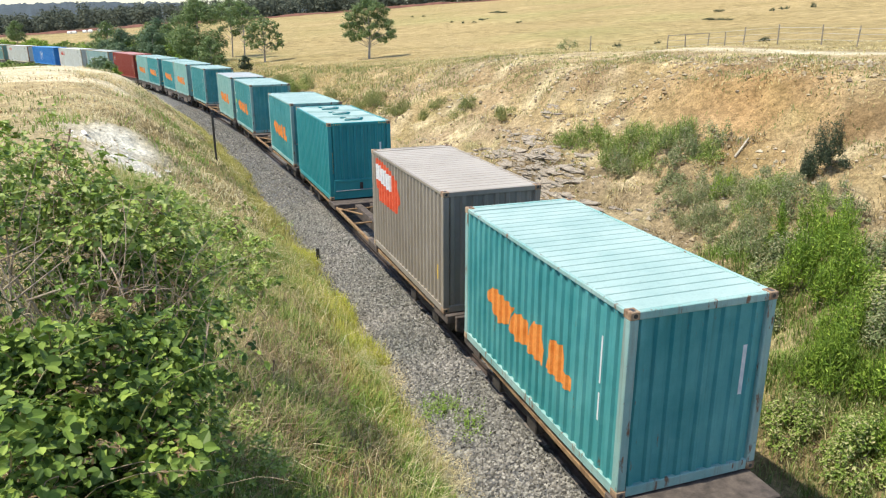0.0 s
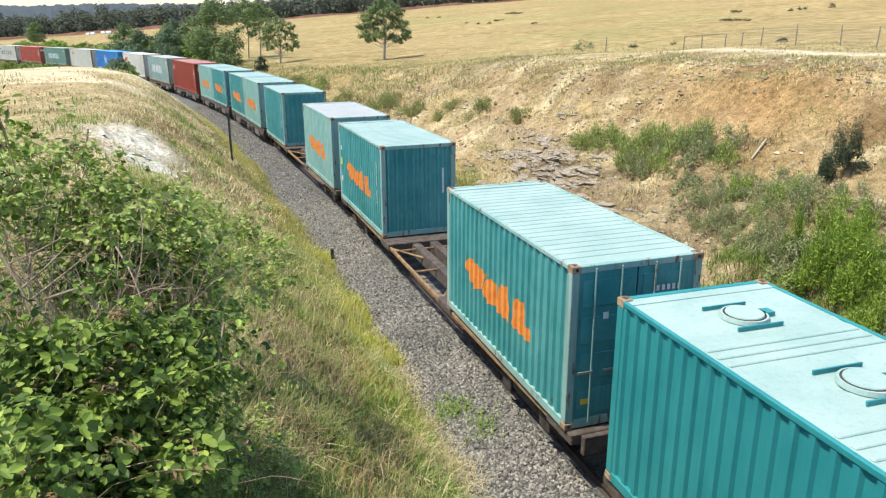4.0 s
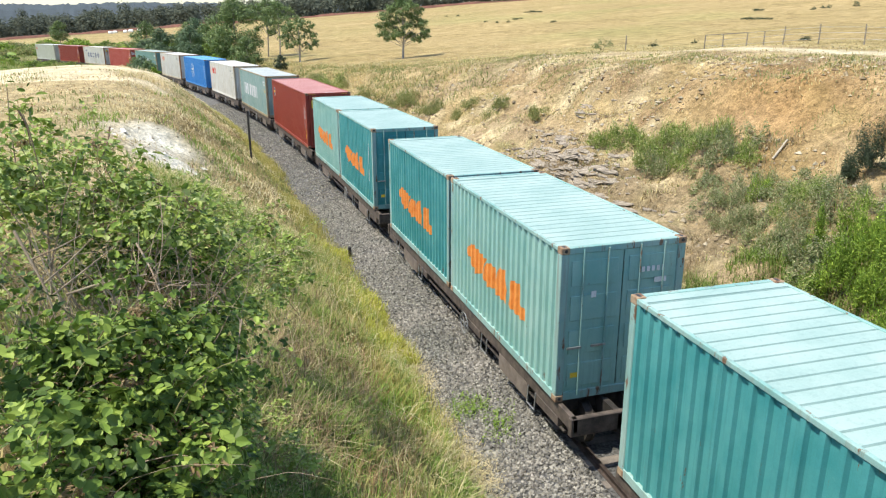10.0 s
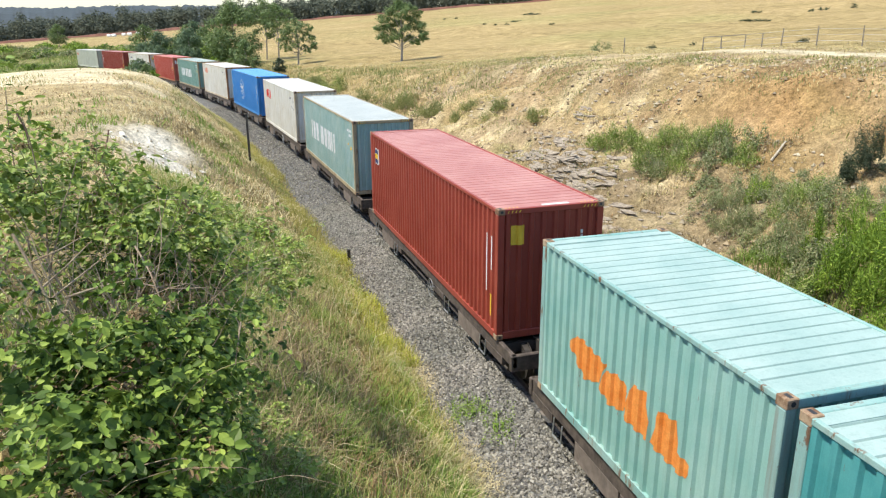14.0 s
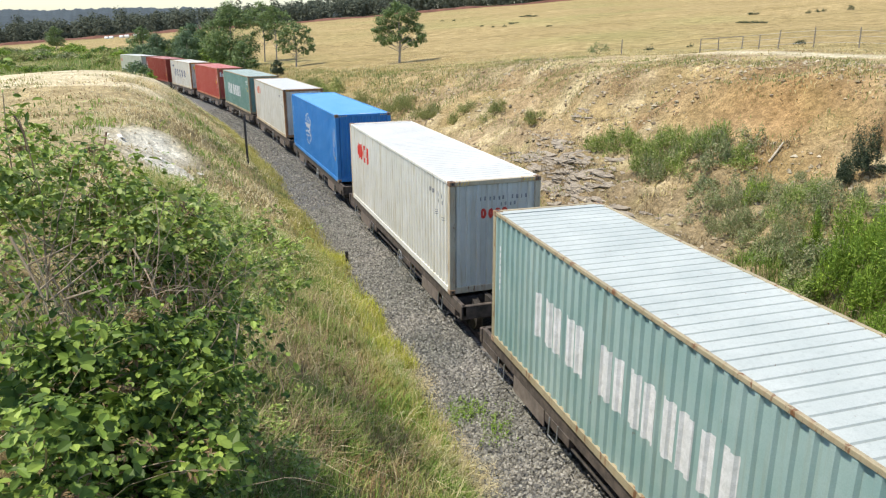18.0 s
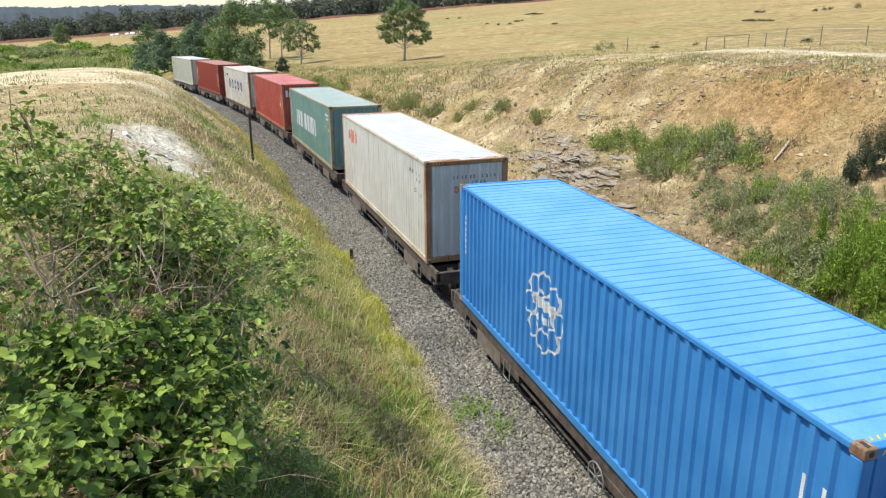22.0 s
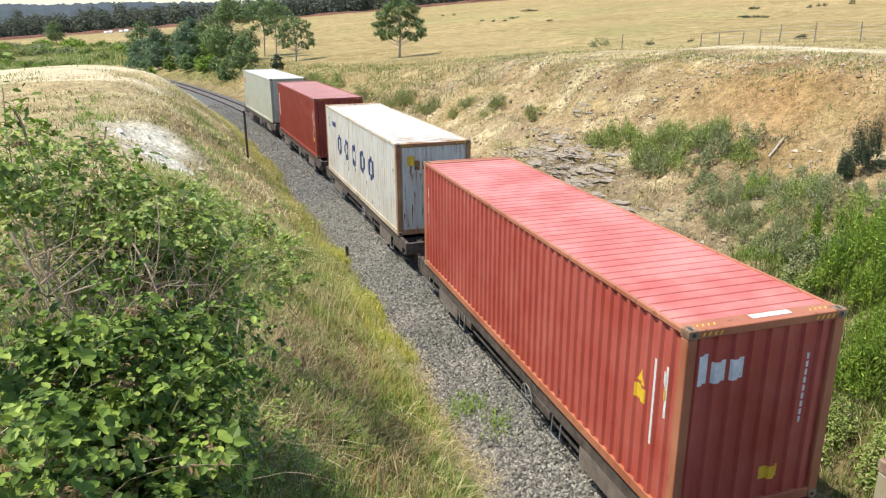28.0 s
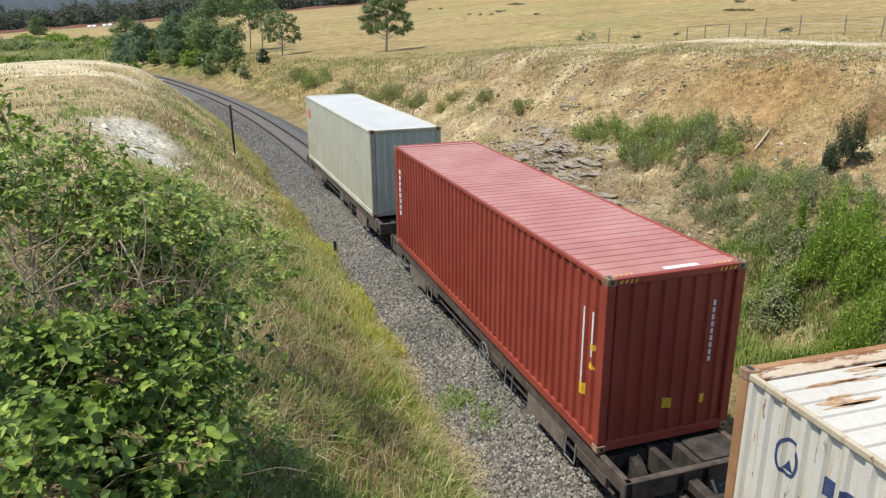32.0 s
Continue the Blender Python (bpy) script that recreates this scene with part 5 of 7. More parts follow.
# ---- shrubs and trees ----
BARK = plain("grey_brown_bark", (0.12, 0.09, 0.07), (0.26, 0.21, 0.17), 9.0, 0.9, 0.0, 0.5)
PALE_BARK = plain("pale_gum_bark", (0.26, 0.22, 0.18), (0.42, 0.38, 0.33), 4.0, 0.85, 0.0, 0.3)
DEAD = plain("dead_cane", (0.22, 0.155, 0.10), (0.42, 0.34, 0.235), 7.0, 0.9, 0.0, 0.3)
CANE_BROWN = plain("reddish_cane", (0.12, 0.065, 0.045), (0.26, 0.16, 0.11), 7.0, 0.85, 0.0, 0.3)
# dark leaf tones; the few bright ones are painted highlights
MAT_BRAMBLE = leafy("bramble_leaf", [(0.045, 0.08, 0.018), (0.085, 0.145, 0.028), (0.20, 0.30, 0.05), (0.055, 0.10, 0.02), (0.33, 0.43, 0.085), (0.12, 0.19, 0.035)], 0.5, 0.2, 0.18)
# paler copy of the bramble leaf, with sunlight put into its tones
MAT_BRAMBLE_LIT = leafy("lit_bramble_leaf", [(0.12, 0.195, 0.03), (0.24, 0.34, 0.055), (0.40, 0.48, 0.11), (0.15, 0.24, 0.04), (0.52, 0.56, 0.23), (0.30, 0.40, 0.08)], 0.5, 0.35)
MAT_DRYLEAF = leafy("withered_leaf", [(0.25, 0.17, 0.09), (0.36, 0.27, 0.15), (0.18, 0.12, 0.07), (0.46, 0.37, 0.22)], 0.9, 0.1)
MAT_BROOM = leafy("bright_shrub_leaf", [(0.13, 0.22, 0.028), (0.24, 0.37, 0.045), (0.075, 0.13, 0.018), (0.40, 0.52, 0.085), (0.19, 0.30, 0.036)], 0.6, 0.3, 0.34)
MAT_SCRUB = leafy("grey_green_shrub_leaf", [(0.19, 0.245, 0.10), (0.29, 0.345, 0.15), (0.12, 0.165, 0.06), (0.40, 0.43, 0.24), (0.45, 0.38, 0.24), (0.22, 0.29, 0.10)], 0.7, 0.25)
MAT_GUM = leafy("gum_leaf", [(0.11, 0.18, 0.055), (0.18, 0.26, 0.08), (0.075, 0.125, 0.04), (0.27, 0.34, 0.13)], 0.5, 0.4)
MAT_TUSSOCK = leafy("tussock_blade", [(0.18, 0.27, 0.05), (0.30, 0.41, 0.09), (0.11, 0.17, 0.035), (0.42, 0.49, 0.16), (0.56, 0.50, 0.28), (0.22, 0.32, 0.06)], 0.7, 0.15)
MAT_WATTLE = leafy("wattle_leaf", [(0.10, 0.165, 0.085), (0.16, 0.24, 0.125), (0.065, 0.11, 0.055), (0.23, 0.31, 0.17)], 0.55, 0.35)
MAT_DARK = leafy("dark_shrub_leaf", [(0.035, 0.055, 0.025), (0.06, 0.085, 0.04), (0.10, 0.12, 0.07)], 0.55, 0.35)
# leaf tones greyed and lifted to carry the haze of distance
MAT_FOREST = leafy("distant_forest_leaf", [(0.085, 0.10, 0.075), (0.12, 0.135, 0.10), (0.10, 0.115, 0.09), (0.16, 0.17, 0.125)], 0.8, 0.1)


def shell(c, r, count, inner=0.55, low=-0.4):
    """Places in the outer part of a lumpy ellipsoid, with their outward ways."""
    d = unit(RNG.randn(count, 3))
    d = d[d[:, 2] > low]
    lump = 1.0 + 0.28 * np.sin(d[:, 0] * 5.1 + c[0] * 3) * np.cos(d[:, 1] * 4.3 + c[1] * 2) + 0.18 * np.sin(d[:, 2] * 7 + d[:, 0] * 6 + c[2])
    k = (inner + (1.05 - inner) * RNG.rand(len(d)) ** 0.6) * lump
    return np.array(c) + d * np.array(r) * k[:, None], d


def foliage(blobs, size, slim, per_m2, material_up=0.7, inner=0.55, far=False, low=-0.4):
    out = []
    for c, r in blobs:
        area = 4 * math.pi * ((r[0] * r[1] + r[0] * r[2] + r[1] * r[2]) / 3)
        p, d = shell(c, r, int(area * per_m2), inner, low)
        nrm = d + np.array((0, 0, material_up)) + RNG.randn(len(p), 3) * 0.45
        out.append(leaf_arrays(p, nrm, size * (0.55 + 0.8 * RNG.rand(len(p))), slim, far))
    return joined(out)


def sprays(blobs, length, width, per_m2):
    """Upright feathery shoots, for broom-like shrubs."""
    out = []
    for c, r in blobs:
        area = 4 * math.pi * ((r[0] * r[1] + r[0] * r[2] + r[1] * r[2]) / 3)
        p, d = shell(c, r, int(area * per_m2), 0.5)
        m = len(p)
        rise = unit(d * 0.5 + np.array((0, 0, 0.9)) + RNG.randn(m, 3) * 0.25)
        out.append(blade_arrays(p, length * (0.5 + RNG.rand(m)), np.full(m, width), 0.35 * RNG.rand(m), rise))
    return joined(out)


def leaf_part(name, arrays, material, parent, label=""):
    ob = new(name, array_mesh(name, arrays[0], arrays[1], material))
    ob.parent = parent
    return tagged(ob, label) if label else ob


def shrub(label, x, y, w, h, material, style="leaf", size=0.06, dens=260, name="shrub", group="shrubs on the cutting slope"):
    """A mound of leafy lumps that sits on the ground."""
    z = ground_at(x, y)
    t = thing(name, label, "shrub", group)
    blobs = []
    for i in range(15):
        a, q = RNG.rand() * 6.283, 0.48 * math.sqrt(RNG.rand())
        top = h * (1.0 - 1.8 * q * q) * RNG.uniform(0.45, 1.25)
        bx, by = x + math.cos(a) * w * q, y + math.sin(a) * w * q
        k = w * RNG.uniform(0.11, 0.19)
        blobs.append(((bx, by, ground_at(bx, by) + top * 0.5), (k, k, top * 0.56)))
    if style == "leaf":
        arr = foliage(blobs, size, 0.42, dens, 0.6, 0.35)
    else:
        arr = joined([sprays(blobs, size * 2.4, size * 0.11, dens * 0.35), foliage(blobs, size * 1.2, 0.36, dens * 0.42, 0.5, 0.3)])
    leaf_part("crown", arr, material, t)
    for i in range(4):
        part("stem", rods(((x + 0.03 * i, y, z - 0.1), (x + math.cos(i * 1.7) * w * 0.22, y + math.sin(i * 1.7) * w * 0.22, z + h * 0.5), 0.016, 0.006), seg=5), BARK, t)
    return t


TUFT, GREY, LIME = "low green tussock bush on the clay slope", "grey-green scrubby bush on the slope", "bright green feathery bush on the slope"
FOOT = "bright green feathery bush at the slope foot"
for x, y, w, h, mat, st, lb in (
        # long green tussock clump
        (6.7, 33.0, 1.2, 0.7, MAT_TUSSOCK, "spray", TUFT), (7.3, 32.4, 1.3, 0.9, MAT_TUSSOCK, "spray", TUFT), (7.8, 31.8, 1.2, 0.8, MAT_TUSSOCK, "spray", TUFT),
        (7.9, 29.6, 1.2, 0.8, MAT_TUSSOCK, "spray", TUFT), (8.4, 29.0, 1.4, 0.9, MAT_SCRUB, "spray", TUFT), (8.5, 30.2, 1.4, 0.8, MAT_TUSSOCK, "spray", TUFT),
        (9.1, 28.2, 1.5, 0.9, MAT_TUSSOCK, "spray", TUFT), (9.2, 29.5, 1.5, 0.8, MAT_TUSSOCK, "spray", TUFT), (9.8, 27.3, 1.4, 0.9, MAT_SCRUB, "spray", TUFT),
        (10.0, 28.5, 1.5, 0.8, MAT_TUSSOCK, "spray", TUFT), (10.5, 26.6, 1.2, 0.7, MAT_TUSSOCK, "spray", TUFT), (10.8, 27.6, 1.4, 0.8, MAT_SCRUB, "leaf", TUFT),
        (9.3, 27.0, 1.0, 0.6, MAT_SCRUB, "leaf", GREY), (9.0, 26.0, 1.0, 0.5, MAT_SCRUB, "leaf", GREY), (8.9, 31.0, 1.0, 0.6, MAT_TUSSOCK, "spray", TUFT),
        # grey-green scrub below it
        (8.6, 24.2, 1.1, 0.7, MAT_SCRUB, "leaf", GREY), (9.0, 23.0, 1.2, 0.7, MAT_SCRUB, "spray", GREY), (9.5, 24.4, 1.3, 0.8, MAT_SCRUB, "leaf", GREY),
        (9.8, 23.3, 0.8, 1.25, MAT_BROOM, "spray", LIME), (9.6, 21.9, 1.3, 0.7, MAT_SCRUB, "leaf", GREY), (9.9, 20.9, 1.2, 0.7, MAT_TUSSOCK, "spray", GREY),
        (10.3, 22.6, 1.2, 0.7, MAT_SCRUB, "leaf", GREY), (10.6, 21.4, 1.2, 0.8, MAT_TUSSOCK, "leaf", GREY), (11.1, 21.8, 1.0, 0.6, MAT_SCRUB, "spray", GREY),
        (10.8, 23.2, 1.0, 0.6, MAT_SCRUB, "leaf", GREY), (8.8, 21.4, 0.9, 0.5, MAT_SCRUB, "leaf", GREY), (9.0, 20.2, 1.1, 0.6, MAT_SCRUB, "leaf", GREY),
        (10.9, 19.5, 0.9, 0.5, MAT_TUSSOCK, "leaf", GREY), (11.4, 18.8, 0.9, 0.5, MAT_SCRUB, "leaf", GREY),
        (8.9, 22.2, 1.1, 0.7, MAT_SCRUB, "spray", GREY), (10.0, 24.0, 1.1, 0.8, MAT_SCRUB, "spray", GREY),
        (9.5, 20.3, 1.2, 0.8, MAT_SCRUB, "spray", GREY), (10.4, 20.3, 1.1, 0.8, MAT_SCRUB, "leaf", GREY), (9.3, 19.3, 1.2, 0.8, MAT_SCRUB, "spray", GREY), (11.6, 20.4, 0.9, 0.5, MAT_SCRUB, "spray", GREY),
        # bright bushes lower down
        (9.6, 18.9, 0.6, 1.25, MAT_BROOM, "spray", LIME), (9.4, 18.2, 1.3, 0.9, MAT_SCRUB, "leaf", GREY), (10.2, 18.3, 1.2, 1.2, MAT_BROOM, "spray", LIME),
        (10.5, 17.4, 1.4, 1.3, MAT_BROOM, "spray", FOOT), (9.4, 17.0, 1.5, 1.3, MAT_BROOM, "spray", FOOT), (9.7, 15.9, 1.6, 1.4, MAT_BROOM, "spray", FOOT),
        (8.0, 16.4, 1.1, 0.8, MAT_SCRUB, "leaf", "grey-green leafy bush at the slope foot"), (9.0, 14.5, 1.5, 1.3, MAT_BROOM, "spray", FOOT),
        (8.3, 13.4, 1.4, 1.1, MAT_BROOM, "spray", FOOT), (10.0, 13.6, 1.5, 1.3, MAT_SCRUB, "leaf", "grey-green leafy bush at the slope foot"), (8.9, 12.4, 1.3, 1.0, MAT_BROOM, "spray", FOOT),
        (7.6, 11.2, 1.2, 0.9, MAT_TUSSOCK, "leaf", FOOT), (8.5, 10.8, 1.4, 1.1, MAT_BROOM, "spray", FOOT),
        (8.4, 17.3, 1.1, 0.8, MAT_TUSSOCK, "leaf", GREY), (7.0, 12.5, 1.1, 0.8, MAT_TUSSOCK, "leaf", FOOT),
        (11.2, 16.6, 1.1, 0.8, MAT_SCRUB, "leaf", GREY), (10.7, 15.0, 1.3, 1.0, MAT_TUSSOCK, "leaf", "grey-green leafy bush at the slope foot"),
        # along the far cutting
        (2.6, 45.0, 1.6, 0.6, MAT_OLIVE, "spray", "low olive green tussock bush on the slope"), (4.6, 41.5, 1.3, 0.6, MAT_OLIVE, "spray", "low olive green tussock bush on the slope"),
        (0.8, 47.2, 1.5, 0.7, MAT_OLIVE, "spray", "low olive green tussock bush on the slope"), (-1.5, 50.5, 1.8, 0.9, MAT_OLIVE, "spray", "low olive green tussock bush on the slope"),
        (-3.6, 55.0, 2.2, 1.0, MAT_OLIVE, "spray", "low olive green tussock bush on the slope"), (-7.1, 60.6, 2.0, 0.9, MAT_OLIVE, "spray", "low olive green tussock bush on the slope"),
        (-11.0, 69.0, 2.6, 1.5, MAT_TUSSOCK, "leaf", "green bush on the far cutting slope"), (-14.0, 75.0, 2.2, 1.1, MAT_OLIVE, "spray", "green bush on the far cutting slope")):
    shrub(lb, x, y, w * (0.9 if mat is MAT_BROOM else 1.1), h * (1.0 if mat is MAT_BROOM else 1.1), mat, st, 0.07 if y < 19 else 0.055 if y < 25 else 0.075, 400 if y < 20 else 360 if y < 26 else 270)
shrub("dark compact bush on the bare clay slope", 12.45, 22.2, 1.3, 1.25, MAT_DARK, "leaf", 0.055, 900)


def tree(label, x, y, h, spread_w, blobs, material, leaf=0.3, dens=9, bark=PALE_BARK, name="gum_tree", group="gum trees by the railway", trunk=0.16, stems=1):
    """A tapered trunk with limbs to each clump of the crown. blobs: (across, depth, height, radius) in parts of h."""
    z = ground_at(x, y)
    t = thing(name, label, "tree", group)
    items, bl = [], []
    for k in range(stems):
        bx = x + (k - (stems - 1) / 2) * h * 0.05
        items += [((bx, y, z - 0.3), (bx + 0.02 * h, y, z + h * 0.35), trunk, trunk * 0.7), ((bx + 0.02 * h, y, z + h * 0.35), (bx, y + 0.02 * h, z + h * 0.8), trunk * 0.7, trunk * 0.25)]
    for a, b, c, r in blobs:
        p = (x + a * h, y + b * h, z + c * h)
        items.append(((x, y, z + h * min(0.55, c * 0.6)), p, trunk * 0.3, trunk * 0.1))
        bl.append((p, (r * h, r * h, r * h * 0.78)))
        for q in range(3):
            an = q * 2.1 + a * 30
            rr = r * h * 0.55
            bl.append(((p[0] + math.cos(an) * r * h * 0.8, p[1] + math.sin(an) * r * h * 0.8, p[2] + (q - 1) * r * h * 0.35), (rr, rr, rr * 0.75)))
    part("trunk", rods(*items, seg=7), bark, t)
    leaf_part("crown", foliage(bl, leaf, 0.55, dens, 0.5, 0.35, True, -0.8), material, t)
    return t


GUM = [(-0.30, 0, 0.40, 0.10), (-0.36, 0.05, 0.52, 0.09), (-0.20, 0.02, 0.52, 0.11), (-0.27, 0, 0.66, 0.11), (-0.08, 0.1, 0.60, 0.11), (-0.14, 0, 0.78, 0.12), (0.0, 0.05, 0.88, 0.12), (0.03, -0.1, 0.72, 0.12), (0.14, 0, 0.82, 0.11), (0.20, 0.05, 0.64, 0.12), (0.30, 0, 0.54, 0.10), (0.33, 0.05, 0.36, 0.10), (0.36, -0.05, 0.44, 0.08), (0.10, -0.08, 0.52, 0.10), (0.26, 0.1, 0.74, 0.09), (-0.06, -0.1, 0.40, 0.10), (0.12, 0.1, 0.36, 0.09), (-0.18, -0.05, 0.34, 0.08), (0.24, -0.1, 0.30, 0.08), (-0.26, 0.1, 0.30, 0.06)]
tree("lone spreading gum tree in the dry paddock", -6.3, 96.4, 7.7, 6.0, GUM, MAT_GUM, 0.2, 62)
SLIM = [(-0.10, 0, 0.62, 0.12), (0.12, 0, 0.66, 0.13), (0.0, 0.05, 0.90, 0.11), (0.16, -0.05, 0.50, 0.10), (-0.15, 0.05, 0.80, 0.12), (0.20, 0.05, 0.82, 0.10), (0.02, 0.1, 0.74, 0.13), (-0.14, 0.02, 0.46, 0.08), (0.10, 0.05, 0.38, 0.07), (-0.22, 0, 0.66, 0.09)]
FULL = [(-0.20, 0.02, 0.17, 0.17), (0.20, 0.0, 0.18, 0.17), (0.0, -0.12, 0.20, 0.19), (-0.26, 0, 0.34, 0.20), (0.24, 0, 0.36, 0.20), (0.0, 0.1, 0.70, 0.22), (0.0, -0.15, 0.40, 0.24), (0.16, 0, 0.72, 0.17), (-0.18, 0, 0.60, 0.20), (0.02, 0, 0.86, 0.14)]
for x, y, h, kind_, mat, lb in (
        (-50.5, 131.5, 5.2, FULL, MAT_GUM, "broad green tree beside the railway"),
        (-57.0, 142.5, 7.5, FULL, MAT_GUM, "broad dark green tree beside the railway"),
        (-46.0, 133.0, 6.6, FULL, MAT_GUM, "broad green tree beside the railway"),
        (-41.5, 129.0, 6.2, FULL, MAT_GUM, "leafy green tree beside the railway"),
        (-37.5, 123.0, 6.0, FULL, MAT_BRAMBLE, "leafy green tree beside the railway"),
        (-33.3, 117.0, 10.0, FULL, MAT_GUM, "tall full green tree beside the railway"),
        (-27.6, 102.0, 5.0, FULL, MAT_GUM, "rounded dark green tree beside the railway"),
        (-30.6, 126.5, 9.8, SLIM, MAT_GUM, "slender gum tree with a bare trunk"),
        (-26.5, 117.0, 8.6, SLIM, MAT_GUM, "slender gum tree with a bare trunk"),
        (-21.3, 106.0, 6.4, GUM, MAT_GUM, "small gum tree with an open crown"),
        (-45.0, 122.5, 2.6, FULL, MAT_BRAMBLE, "low green bushy tree beside the railway"),
        (-41.3, 119.0, 2.6, FULL, MAT_BROOM, "low green bushy tree beside the railway"),
        (-38.0, 115.5, 2.2, FULL, MAT_BRAMBLE, "low green bushy tree beside the railway"),
        (-35.0, 112.0, 2.4, FULL, MAT_BROOM, "low green bushy tree beside the railway"),
        (-21.5, 95.0, 2.0, FULL, MAT_DARK, "low dark bushy tree beside the railway"),
        *[(*[float(q) for q in on_track(a, b)], h, FULL, m_, lb_) for a, b, h, m_, lb_ in (
            (98, -4.7, 2.2, MAT_BROOM, "low green bush leaning over the railway"), (102, -4.7, 3.0, MAT_GUM, "low green bush leaning over the railway"), (106, -4.8, 3.5, MAT_WATTLE, "grey-green bush leaning over the railway"),
            (110, -4.9, 3.3, MAT_GUM, "grey-green bush leaning over the railway"),
            (137, 5.6, 4.6, MAT_WATTLE, "dense grey-green wattle beside the railway"), (142, 7.5, 6.4, MAT_WATTLE, "dense grey-green wattle beside the railway"), (147, 6.0, 5.0, MAT_WATTLE, "dense grey-green wattle beside the railway"),
            (134, 9.5, 6.2, MAT_WATTLE, "dense grey-green wattle beside the railway"), (128, 7.0, 4.2, MAT_WATTLE, "dense grey-green wattle beside the railway"), (139, 12.5, 7.2, MAT_WATTLE, "tall grey-green wattle beside the railway"),
            (124, 5.8, 2.6, MAT_GUM, "low green bushy tree beside the railway"), (118, 6.4, 2.6, MAT_BROOM, "low green bushy tree beside the railway"), (113, 6.8, 2.2, MAT_GUM, "low green bushy tree beside the railway"),
            (104, 5.6, 3.2, MAT_GUM, "rounded dark green tree beside the railway"), (97, 6.6, 2.0, MAT_OLIVE, "low olive bush beside the railway"), (92, 6.2, 1.6, MAT_SCRUB, "low olive bush beside the railway"))],
        (-132.8, 258.7, 7.5, FULL, MAT_GUM, "lone round tree in the far paddock")):
    tree(lb, x, y, h, 5, kind_, mat, 0.27, 22 if h > 3 else 30, PALE_BARK, trunk=0.13 if h > 3 else 0.06)
LOW = [(-0.5, 0, 0.22, 0.38), (0.5, 0.1, 0.25, 0.38), (0, 0.4, 0.42, 0.42), (0, -0.4, 0.3, 0.42), (0.95, 0, 0.2, 0.32), (-0.95, 0.1, 0.2, 0.32)]
# scrub behind the knoll
for i in range(44):
    a = i / 43.0
    x, y = -160 + 98 * a + RNG.uniform(-6, 6), 243 - 92 * a + RNG.uniform(-6, 30)
    tree("low green scrub beyond the railway", x, y, RNG.uniform(1.8, 3.2), 4, LOW, (MAT_BRAMBLE, MAT_OLIVE, MAT_SCRUB, MAT_BROOM)[i % 4], 0.55, 6, BARK, "scrub_bush", "scrub beyond the railway", 0.05)
for i in range(30):
    s = 112 + i * 4.0
    x, y = on_track(s, -3.6 - RNG.rand() * 1.4)
    tree("low green scrub beside the railway", float(x), float(y), RNG.uniform(1.4, 2.3), 3, LOW, (MAT_OLIVE, MAT_BRAMBLE, MAT_BROOM)[i % 3], 0.26, 22, BARK, "scrub_bush", "scrub beyond the railway", 0.03)

# far wood along the paddock's end, behind a bank of red earth
def wood_edge(az):
    return np.interp(az, [-60, -28, -12, 4, 18], [470, 398, 345, 362, 400])


azs = np.linspace(-60, 18, 120)
prof = [(-3.5, -0.4), (-1.5, 0.6), (1.0, 0.8), (4.0, -0.4)]
pts = np.array([[((wood_edge(a) + d) * math.sin(radians(a)), (wood_edge(a) + d) * math.cos(radians(a)), h) for d, h in prof] for a in azs])
pts[:, :, 2] += ground(pts[:, :, 0], pts[:, :, 1]) + 0.5 * soft_noise(pts[:, :, 0], pts[:, :, 1], 9.0, 48)
ii = np.arange(pts.shape[0] * 4).reshape(-1, 4)
tagged(new("earth_bank", array_mesh("earth_bank", pts.reshape(-1, 3), np.stack([ii[:-1, :-1], ii[:-1, 1:], ii[1:, 1:], ii[1:, :-1]], -1).reshape(-1, 4), plain("dark_red_earth", (0.11, 0.045, 0.03), (0.20, 0.085, 0.055), 0.3, 0.95), True)), "low bank of dark red earth before the wood", "earth bank", kind="structure")
wood = []
for i in range(820):
    deg = -58 + 74 * RNG.rand()
    deep = RNG.rand() ** 1.5
    r = float(wood_edge(deg)) + 3 + deep * 120
    x, y = r * math.sin(radians(deg)), r * math.cos(radians(deg))
    z = ground_at(x, y)
    hh = RNG.uniform(5.6, 8.6) * (1.0 + 0.4 * deep) * (1.35 if RNG.rand() > 0.93 else 1.0)
    bl = [((x, y, z + hh * 0.40), (3.4, 3.4, hh * 0.42)), ((x + RNG.uniform(-3, 3), y, z + hh * 0.72), (2.4, 2.4, hh * 0.24)), ((x + RNG.uniform(-3, 3), y, z + hh * 0.82), (1.8, 1.8, hh * 0.17))]
    wood.append(foliage(bl, 1.1, 0.7, 0.85, 0.9, 0.6, True, -1.0))
v, f = joined(wood)
tagged(new("far_wood", array_mesh("far_wood", v, f, MAT_FOREST)), "dark eucalypt woodland along the end of the paddock", "wood", kind="stuff")

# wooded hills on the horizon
# distance haze is mixed into the hills' base colour
MAT_HILL = plain("haze_tinted_hill", (0.03, 0.042, 0.05), (0.06, 0.078, 0.088), 0.03, 1.0, 0.0, 0.0)
az = np.radians(np.linspace(-70, 40, 1100))
rows_ = []
